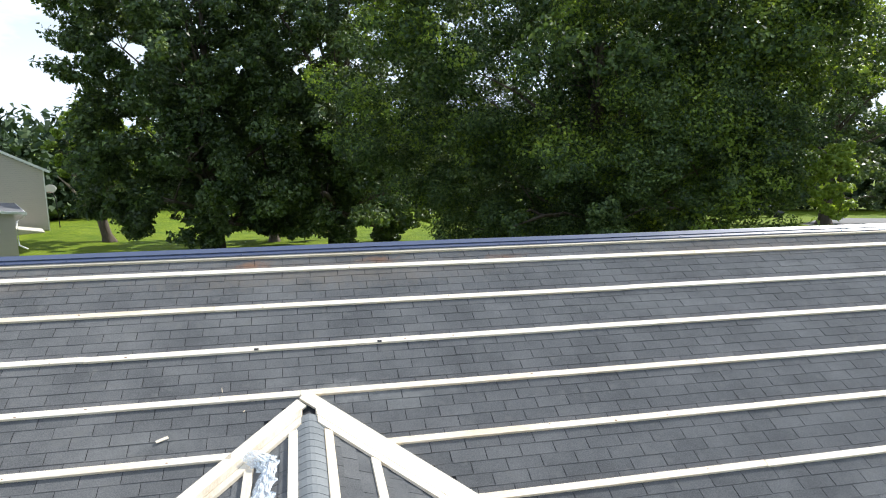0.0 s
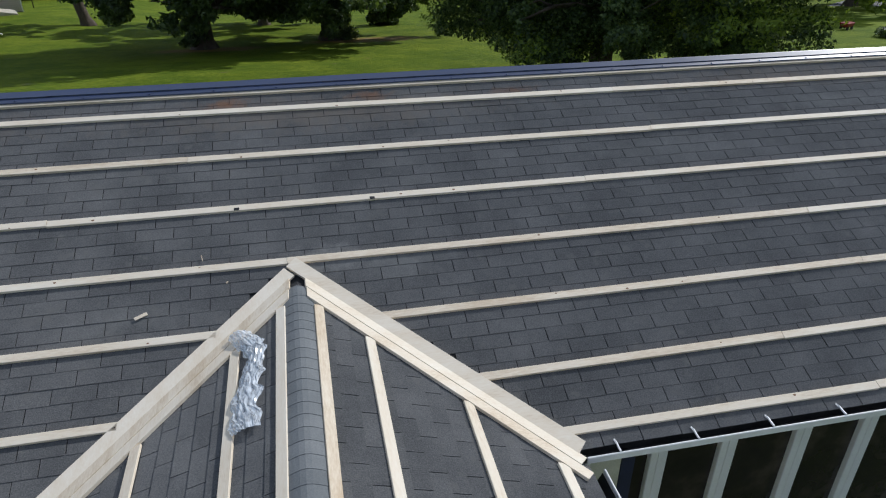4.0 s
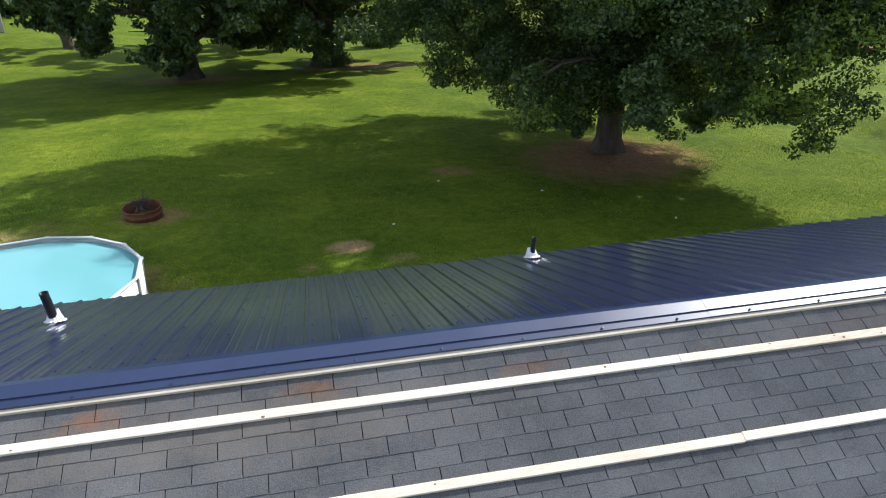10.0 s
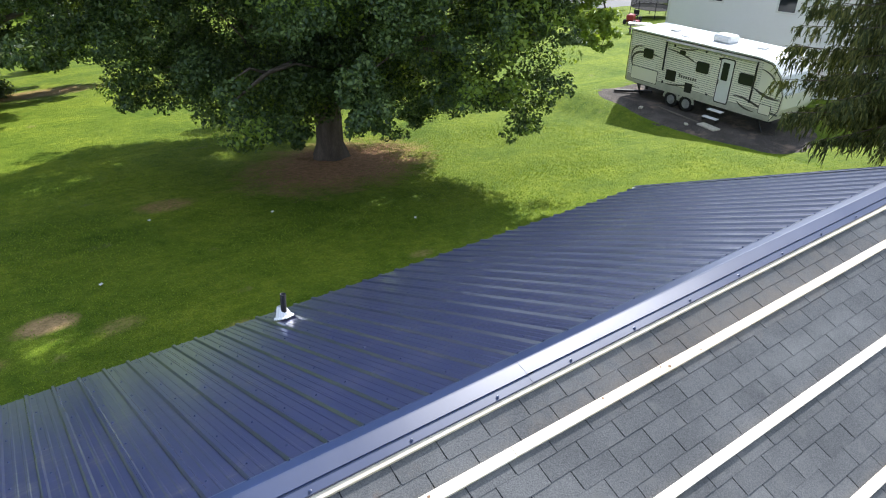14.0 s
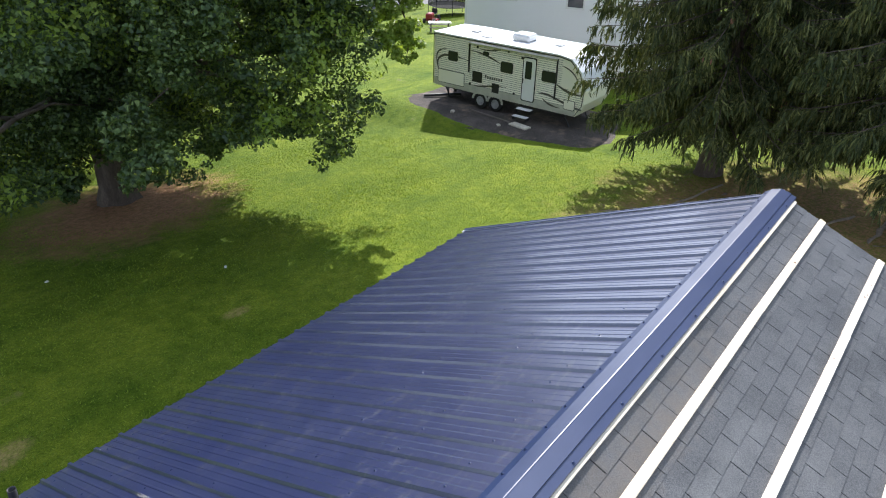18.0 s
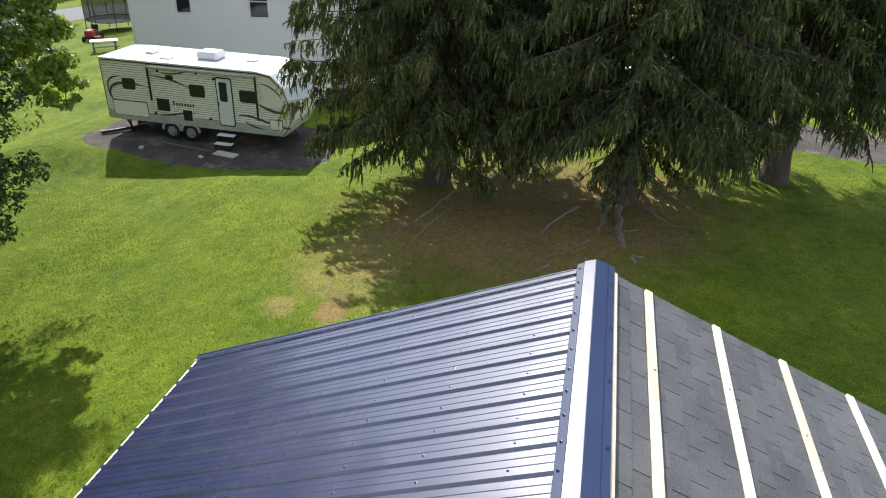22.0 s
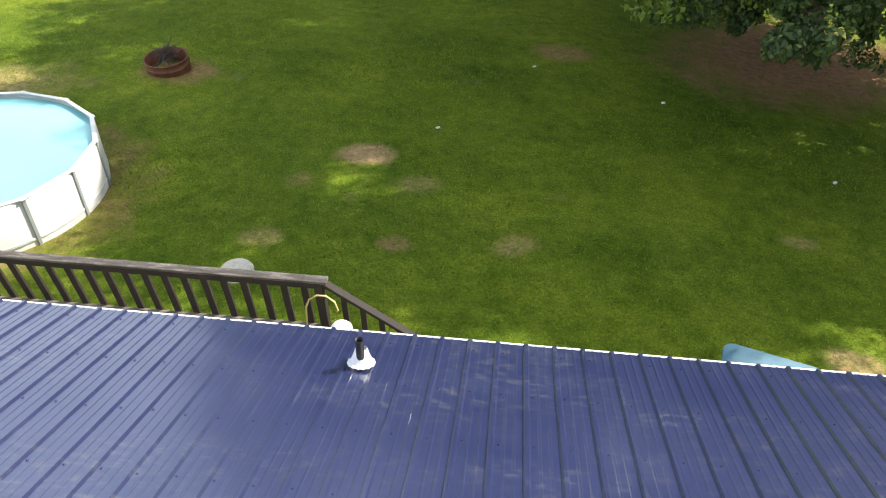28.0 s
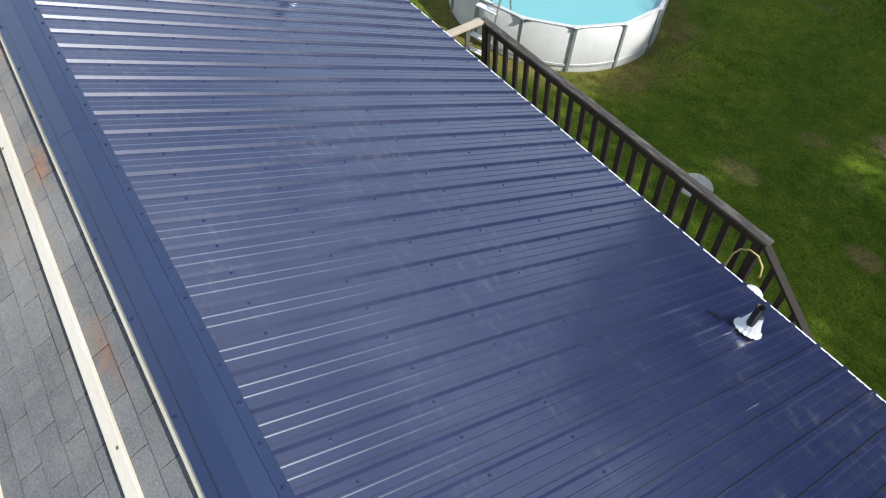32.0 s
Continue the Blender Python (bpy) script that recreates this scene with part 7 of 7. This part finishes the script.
slab("stone", "pale stone lying on the gravel", "stone", 16.75, 14.3, 0.2, 0.14, 0.06, 50, M_CONC)


def lap_wall(name, o, u, length, height, course, material, parent, holes=()):
    """A wall of lapped boards from o along u, each course a part of its own; holes are (u0, u1, z0, z1)."""
    m = plane(o, u, (0, 0, 1))
    n = int(height / course)
    for i in range(n):
        z = i * course
        cuts = [(0.0, length)]
        for h in holes:
            if z + course > h[2] and z < h[3]:
                nxt = []
                for a, b in cuts:
                    nxt += [(p, q) for p, q in ((a, min(b, h[0])), (max(a, h[1]), b)) if q - p > 0.02]
                cuts = nxt
        bm = bmesh.new()
        for a, b in cuts:
            v = [bm.verts.new(p) for p in ((a, z + 0.014, 0.0), (b, z + 0.014, 0.0), (b, z + 0.014, 0.015), (a, z + 0.014, 0.015), (a, z + course, 0.002), (b, z + course, 0.002), (a, z + course, 0), (b, z + course, 0))]
            for q in ((3, 2, 5, 4), (0, 1, 2, 3), (4, 5, 7, 6), (0, 3, 4, 6), (1, 7, 5, 2)):
                bm.faces.new([v[k] for k in q])
        bmesh.ops.recalc_face_normals(bm, faces=bm.faces[:])
        ob = part("siding_board", bm, material, parent)
        ob.matrix_basis = parent.matrix_world.inverted() @ m
    return m


def house_window(parent, m, u0, u1, z0, z1):
    inv = parent.matrix_world.inverted()
    w = thing("window")
    w.parent = parent
    w.matrix_basis = inv @ m
    part("window_frame", boxes(((u0 - 0.08, z0 - 0.08, 0), (u0, z1 + 0.08, 0.05)), ((u1, z0 - 0.08, 0), (u1 + 0.08, z1 + 0.08, 0.05)), ((u0, z1, 0), (u1, z1 + 0.08, 0.05)), ((u0, z0 - 0.08, 0), (u1, z0, 0.06)), ((u0, (z0 + z1) / 2 - 0.025, 0), (u1, (z0 + z1) / 2 + 0.025, 0.03))), M_WHITE, w)
    part("pane", boxes(((u0, z0, -0.03), (u1, z1, -0.02))), M_GLASS, w)


def white_house():
    u = Vector((0.25, -0.968, 0)).normalized()
    o = Vector((23.25, 21.0, -3.1))
    L, Wd, H = 12.0, 9.0, 6.4
    t = thing("white_house", "two-storey neighbour house with white lapped siding", "house", at=tuple(o))
    m = plane(o, u, (0, 0, 1))
    inv = t.matrix_world.inverted()
    bm = boxes(((0.02, 0, -Wd), (L - 0.02, H, -0.04)))
    body = part("wall", bm, M_SIDING_W, t)
    body.matrix_basis = inv @ m
    holes = [(2.11, 2.71, 4.67, 6.0), (5.38, 6.16, 4.55, 5.9)]
    lap_wall("siding", o, u, L, H, 0.125, M_SIDING_W, t, holes)
    for h in holes:
        house_window(t, m, *h)
    c = part("corner_trim", boxes(((-0.03, 0, -0.1), (0.09, H, 0.03))), M_WHITE, t)
    c.matrix_basis = inv @ m
    bm = bmesh.new()
    a = [bm.verts.new(p) for p in ((-0.4, H - 0.05, 0.45), (L + 0.4, H - 0.05, 0.45), (L + 0.4, H + 2.6, -Wd / 2), (-0.4, H + 2.6, -Wd / 2), (L + 0.4, H - 0.05, -Wd - 0.45), (-0.4, H - 0.05, -Wd - 0.45))]
    for q in ((0, 1, 2, 3), (3, 2, 4, 5), (0, 3, 5), (1, 4, 2), (0, 5, 4, 1)):
        bm.faces.new([a[k] for k in q])
    bmesh.ops.recalc_face_normals(bm, faces=bm.faces[:])
    r = part("roof", bm, M_ROOFG, t, "grey shingled roof")
    r.matrix_basis = inv @ m


white_house()


def grey_house():
    """A tall sided gable house with a low annex in front and a sloped cellar hatch."""
    cx, cy, g = -34.75, 67.4, -6.3           # the visible corner at its foot
    t = thing("grey_house", "tall grey sided neighbour house with a white-edged roof", "house", at=(cx, cy, g))
    inv = t.matrix_world.inverted()
    W, H, D, P = 10.0, 6.0, 10.0, 2.75
    u = Vector((0.90, 0.44, 0)).normalized()
    o = Vector((cx, cy, g)) - u * W
    m = plane(o, u, (0, 0, 1))
    bm = bmesh.new()
    pts = [(0, -1.5), (W, -1.5), (W, H), (W / 2, H + P), (0, H)]
    a = [bm.verts.new((x, y, 0)) for x, y in pts]
    b = [bm.verts.new((x, y, -D)) for x, y in pts]
    bm.faces.new(a)
    bm.faces.new(b[::-1])
    for i in range(5):
        bm.faces.new((a[i], b[i], b[(i + 1) % 5], a[(i + 1) % 5]))
    bmesh.ops.recalc_face_normals(bm, faces=bm.faces[:])
    # the wall behind the boards is coloured as joint shade
    w = part("wall", bm, M_GROOVE, t)
    w.matrix_basis = inv @ m
    n = int((H + P) / 0.2)
    for i in range(n):
        z = i * 0.2
        half = W / 2 if z + 0.2 < H else W / 2 * (1 - (z + 0.2 - H) / P)
        bm = boxes(((W / 2 - half, z, 0.0), (W / 2 + half, z + 0.192, 0.014)))
        for v in bm.verts:
            if v.co.y > z + 0.1 and v.co.z > 0.01:
                v.co.z = 0.004
        s = part("siding_board", bm, M_SIDING_G, t)
        s.matrix_basis = inv @ m
    bm = bmesh.new()
    for s in (-1, 1):
        beam(bm, (W / 2, H + P + 0.10, -D / 2), (W / 2 + s * (W / 2 + 0.5), H - 0.18, -D / 2), D + 0.3, 0.12, up=(0, 1, 0.001))
    r = part("roof", bm, M_ROOFG, t, "grey shingled roof")
    r.matrix_basis = inv @ m
    bm = bmesh.new()
    for s in (-1, 1):
        beam(bm, (W / 2, H + P + 0.08, 0.19), (W / 2 + s * (W / 2 + 0.55), H - 0.22, 0.19), 0.06, 0.24, up=(0, 1, 0.001))
    r = part("rake_trim", bm, M_WHITE, t, "white rake boards")
    r.matrix_basis = inv @ m
    c = part("corner_trim", boxes(((W - 0.08, -1, -0.05), (W + 0.02, H, 0.03))), M_WHITE, t)
    c.matrix_basis = inv @ m
    # annex
    o = Vector((-31.45, 50.0, -5.05))
    an = thing("annex", "low grey sided annex with a white-edged roof", "annex", at=tuple(o))
    ia = an.matrix_world.inverted()
    m = plane(o - u * 7.0, u, (0, 0, 1))

    def add(name, bm, material, label="", smooth=False, parent=None):
        ob = part(name, bm, material, parent or an, label, smooth)
        if not parent:
            ob.matrix_basis = ia @ m
        return ob
    add("wall", boxes(((0, -1.0, -6), (7, 2.95, 0))), M_SIDING_G)
    for i in range(15):
        bm = boxes(((0, i * 0.2, 0.0), (7.0, i * 0.2 + 0.19, 0.022)))
        for v in bm.verts:
            if v.co.y > i * 0.2 + 0.1 and v.co.z > 0.01:
                v.co.z = 0.004
        add("siding_board", bm, M_SIDING_G)
    bm = bmesh.new()
    beam(bm, (-0.2, 4.0, -2.9), (7.75, 2.95, -2.9), 6.6, 0.10, up=(0, 1, 0.001))
    add("roof", bm, M_ROOFG, "grey low-pitched roof")
    bm = bmesh.new()
    beam(bm, (-0.2, 4.02, 0.42), (7.8, 2.96, 0.42), 0.05, 0.20, up=(0, 1, 0.001))
    beam(bm, (7.75, 2.92, 0.45), (7.75, 2.92, -6.2), 0.12, 0.14, up=(0, 1, 0))
    add("roof_edge", bm, M_WHITE, "white roof edge and gutter")
    wn_ = add("window", boxes(((5.0, 1.55, 0.0), (5.95, 2.45, 0.06)), bevel=0.01), M_WHITE)
    part("pane", boxes(((5.08, 1.63, 0.055), (5.44, 2.37, 0.07)), ((5.51, 1.63, 0.055), (5.87, 2.37, 0.07))), M_GLASS, wn_)
    bm = bmesh.new()
    tube(bm, [(7.7, 2.85, 0.35), (7.1, 2.35, 0.10), (7.06, 0.5, 0.10), (7.6, 0.15, 0.35)], 0.07, 8)
    add("downpipe", bm, M_WHITE, "white downpipe", True)
    # cellar hatch
    h = thing("cellar_hatch", "sloping pale grey cellar hatch against the house", "hatch", at=(-36.0, 64.4, -6.05), rz=24)
    bm = bmesh.new()
    v = [bm.verts.new(p) for p in ((-1.9, -0.9, -0.6), (1.6, -0.9, -0.6), (1.6, 1.4, -0.6), (-1.9, 1.4, -0.6), (-1.9, -0.9, 0.75), (1.6, -0.9, 0.0), (1.6, 1.4, 0.0), (-1.9, 1.4, 0.75))]
    for q in ((0, 1, 5, 4), (1, 2, 6, 5), (2, 3, 7, 6), (3, 0, 4, 7), (4, 5, 6, 7)):
        bm.faces.new([v[k] for k in q])
    part("hatch_body", bm, M_CONC, h)
    for y in (-0.88, 0.26):
        bm = bmesh.new()
        beam(bm, (-1.85, y + 0.55, 0.775), (1.58, y + 0.55, 0.04), 1.08, 0.05)
        part("hatch_door", bm, M_CONC, h)


grey_house()


def hoop():
    x, y = -35.95, 73.3
    g = ground_z(x, y)
    t = thing("basketball_hoop", "basketball hoop with a white backboard on a dark pole", "hoop", at=(x, y, g))
    bm = bmesh.new()
    tube(bm, [(0.3, 0, -0.2), (0.2, 0, 3.0), (-0.1, 0, 4.0)], 0.055, 8)
    part("pole", bm, M_BLACK, t)
    bm = bmesh.new()
    bmesh.ops.create_circle(bm, cap_ends=True, radius=0.6, segments=24, matrix=Matrix.Translation((-0.15, -0.3, 4.3)) @ pose(0, 0, 0, 90, 0, 0) @ Matrix.Diagonal((1, 0.75, 1, 1)))
    ob = part("backboard", bm, M_WHITE, t)
    ob.modifiers.new("thickness", "SOLIDIFY").thickness = 0.05
    bm = bmesh.new()
    ring = [(-0.15 + 0.25 * math.cos(k * 0.524), -0.62 + 0.25 * math.sin(k * 0.524), 3.95) for k in range(13)]
    tube(bm, ring, 0.02, 6)
    part("rim", bm, M_RED, t)


hoop()


def vehicle(name, label, x, y, rz, paint, L=4.9, W=1.85, pickup=True):
    t = thing(name, label, "car", at=(x, y, ground_z(x, y)), rz=rz)
    bm = bmesh.new()
    prof = [(0, 0.45), (0, 0.95), (1.95 if pickup else 0.5, 1.0), (2.15 if pickup else 1.0, 1.75 if pickup else 1.45), (3.3, 1.75 if pickup else 1.45), (3.85, 1.1), (L, 0.95), (L, 0.45)]
    a = [bm.verts.new((u, -W / 2, z)) for u, z in prof]
    b = [bm.verts.new((u, W / 2, z)) for u, z in prof]
    bm.faces.new(a)
    bm.faces.new(b[::-1])
    for i in range(len(prof)):
        bm.faces.new((a[i], b[i], b[(i + 1) % len(prof)], a[(i + 1) % len(prof)]))
    bmesh.ops.recalc_face_normals(bm, faces=bm.faces[:])
    bmesh.ops.bevel(bm, geom=bm.edges[:], offset=0.06, segments=2, affect="EDGES")
    part("body", bm, paint, t, smooth=True)
    part("side_window", boxes(((2.35, -W / 2 - 0.005, 1.12), (3.35, W / 2 + 0.005, 1.62 if pickup else 1.38)), bevel=0.03), M_GLASS, t)
    bm = bmesh.new()
    beam(bm, (3.36, 0, 1.62 if pickup else 1.36), (3.78, 0, 1.16), W - 0.3, 0.03, up=(0, 0, 1))
    part("windscreen", bm, M_GLASS, t)
    for u in (0.9, L - 0.95):
        for s in (-1, 1):
            bm = bmesh.new()
            lathe(bm, [(0.2, -0.1), (0.36, -0.1), (0.37, 0.0), (0.36, 0.1), (0.2, 0.1), (0.001, 0.06)], 20)
            w = part("wheel", bm, M_TYRE, t, smooth=True)
            w.matrix_basis = pose(u, s * (W / 2 - 0.05), 0.37, 90, 0, 0)
    for s in (-0.65, 0.65):
        part("headlight", boxes(((L - 0.02, s - 0.18, 0.7), (L + 0.03, s + 0.18, 0.86)), bevel=0.01), M_WHITE, t)


vehicle("pickup_truck", "dark pickup truck parked on the lane", 47.5, 72.0, -12, M_NAVY)
vehicle("parked_car", "red car parked beyond the spruces", 21.0, 2.2, 80, M_RED, pickup=False)
vehicle("parked_car", "pale car parked beyond the spruces", 21.4, -3.2, 84, M_WHITE, pickup=False)


def yard_clutter():
    """Trampoline net, wooden table and red mower beyond the caravan."""
    x, y = 46.2, 39.6
    t = thing("trampoline", "black trampoline with a tall net enclosure", "trampoline", at=(x, y, ground_z(x, y)))
    bm = bmesh.new()
    lathe(bm, [(1.9, 0.85), (2.0, 0.9), (1.9, 0.95)], 32)
    part("frame", bm, M_TYRE, t)
    bm = bmesh.new()
    bmesh.ops.create_circle(bm, cap_ends=True, radius=1.9, segments=32, matrix=Matrix.Translation((0, 0, 0.9)))
    part("mat", bm, M_TYRE, t)
    for k in range(8):
        a = k * math.pi / 4
        bm = bmesh.new()
        tube(bm, [(2 * math.cos(a), 2 * math.sin(a), -0.1), (2 * math.cos(a), 2 * math.sin(a), 2.7)], 0.03, 6)
        part("net_pole", bm, M_TYRE, t)
    bm = bmesh.new()
    lathe(bm, [(1.97, 0.95), (1.97, 2.65)], 32)
    part("net", bm, M_NET, t, "fine black safety net")
    bm = bmesh.new()
    lathe(bm, [(1.94, 2.62), (2.0, 2.65), (1.94, 2.68)], 32)
    part("net_hoop", bm, M_TYRE, t)
    x, y = 37.5, 33.9
    t = thing("picnic_table", "picnic table with a pale top and dark benches", "table", at=(x, y, ground_z(x, y)), rz=131)
    for k in range(4):
        part("top_plank", boxes(((-0.9, -0.4 + k * 0.2, 0.72), (0.9, -0.22 + k * 0.2, 0.76))), M_WHITE, t)
    for s in (-0.75, 0.6):
        part("bench", boxes(((-0.9, s, 0.42), (0.9, s + 0.2, 0.46))), M_DECKTOP, t)
    for sx in (-0.7, 0.7):
        bm = bmesh.new()
        beam(bm, (sx, -0.6, -0.05), (sx, -0.15, 0.72), 0.09, 0.04)
        beam(bm, (sx, 0.6, -0.05), (sx, 0.15, 0.72), 0.09, 0.04)
        beam(bm, (sx, -0.75, 0.40), (sx, 0.8, 0.40), 0.09, 0.04)
        part("leg_frame", bm, M_WEATHER, t)
    x, y = 42.1, 38.3
    t = thing("lawn_tractor", "red ride-on mower standing on the grass", "mower", at=(x, y, ground_z(x, y)), rz=200)
    part("hood", boxes(((0.4, -0.3, 0.35), (1.2, 0.3, 0.85)), bevel=0.1), M_RED, t)
    part("deck_housing", boxes(((-0.2, -0.55, 0.12), (0.6, 0.55, 0.3)), bevel=0.05), M_RED, t)
    part("seat", boxes(((-0.5, -0.25, 0.6), (0.0, 0.25, 0.7)), ((-0.55, -0.25, 0.6), (-0.45, 0.25, 1.05)), bevel=0.04), M_BLACK, t)
    for u, r in ((-0.35, 0.28), (1.0, 0.2)):
        for s in (-0.45, 0.45):
            bm = bmesh.new()
            lathe(bm, [(0.08, -0.08), (r, -0.08), (r, 0.08), (0.08, 0.08), (0.001, 0.05)], 18)
            w = part("wheel", bm, M_TYRE, t)
            w.matrix_basis = pose(u, s, r, 90, 0, 0)

    x, y = 30.8, 38.7
    t = thing("garden_cart", "red garden cart standing on the shaded lawn", "cart", at=(x, y, ground_z(x, y)), rz=20)
    bm = boxes(((-0.42, -0.28, 0.22), (0.42, 0.28, 0.52)), bevel=0.03)
    for v in bm.verts:
        if v.co.z > 0.4:
            v.co.xy *= 1.18
    part("tub", bm, M_RED, t)
    for u in (-0.28, 0.28):
        for w in (-0.26, 0.26):
            ob = part("wheel", lathe(bmesh.new(), [(0.001, -0.03), (0.14, -0.03), (0.14, 0.03), (0.001, 0.03)], 16) or bmesh.new(), M_TYRE, t)
            ob.matrix_basis = pose(u, w, 0.14, 90, 0, 0)
    bm = bmesh.new()
    tube(bm, [(0.42, 0, 0.25), (0.9, 0, 0.55), (1.0, 0, 0.75)], 0.015, 6)
    part("handle", bm, M_BLACK, t)


yard_clutter()


# ---- shingles of the main slope ----
def tab_mesh(w, name="shingle"):
    t, l = 0.007, EXPO + 0.012
    v = [(0, 0, 0), (w, 0, 0), (w, l, 0), (0, l, 0), (0.002, 0.001, t), (w - 0.002, 0.001, t), (w, l, 0.002), (0, l, 0.002)]
    f = [(0, 1, 5, 4), (1, 2, 6, 5), (2, 3, 7, 6), (3, 0, 4, 7), (4, 5, 6, 7)]
    return v, f


def main_shingles():
    rnd = random.Random(8)
    v0, f0 = tab_mesh(TAB - 0.0058)
    me = bpy.data.meshes.new("shingle")
    me.from_pydata(v0, [], f0)
    me.materials.append(M_SHINGLE)
    rest_v, rest_f = [], []
    roof = tagged(homed(new("roof_south")), "grey asphalt shingles with pine battens screwed on")
    roof.matrix_basis = SOUTH
    near = 0
    n = int(LEN_S / EXPO) + 1
    for i in range(n):
        v = i * EXPO - 0.02
        if v > LEN_S - 0.13:
            continue
        u = -((i % 2) * TAB / 2) - 0.02
        width = XE - XW - 0.022
        while u < width:
            a, b = max(u, 0), min(u + TAB - 0.0058, width)
            y = EAVE_S + v / CS
            gap = (Y_APEX - y) / KV - 0.02          # half width covered by the wing
            x0, x1 = XW + a, XW + b
            if b - a > 0.04 and not (gap > 0 and abs((x0 + x1) / 2 - XR) < gap):
                lift = rnd.uniform(0, 0.003)
                jitter = rnd.uniform(-0.003, 0.003)
                if near < 300 and b - a > TAB - 0.01 and i >= n - 14 and -8.6 < x0 < -1.2:
                    share("shingle", me, roof, Matrix.Translation((a, v + jitter, lift - 0.004)))
                    near += 1
                else:
                    k = len(rest_v)
                    for p in tab_mesh(b - a)[0]:
                        rest_v.append((p[0] + a, p[1] + v + jitter, p[2] + lift - 0.004))
                    rest_f.extend(tuple(k + q for q in fc) for fc in f0)
            u += TAB
    rest = raw("shingles", rest_v, rest_f, M_SHINGLE)
    rest.parent = roof
    tagged(rest, "grey asphalt shingles laid in courses", kind="stuff")


main_shingles()
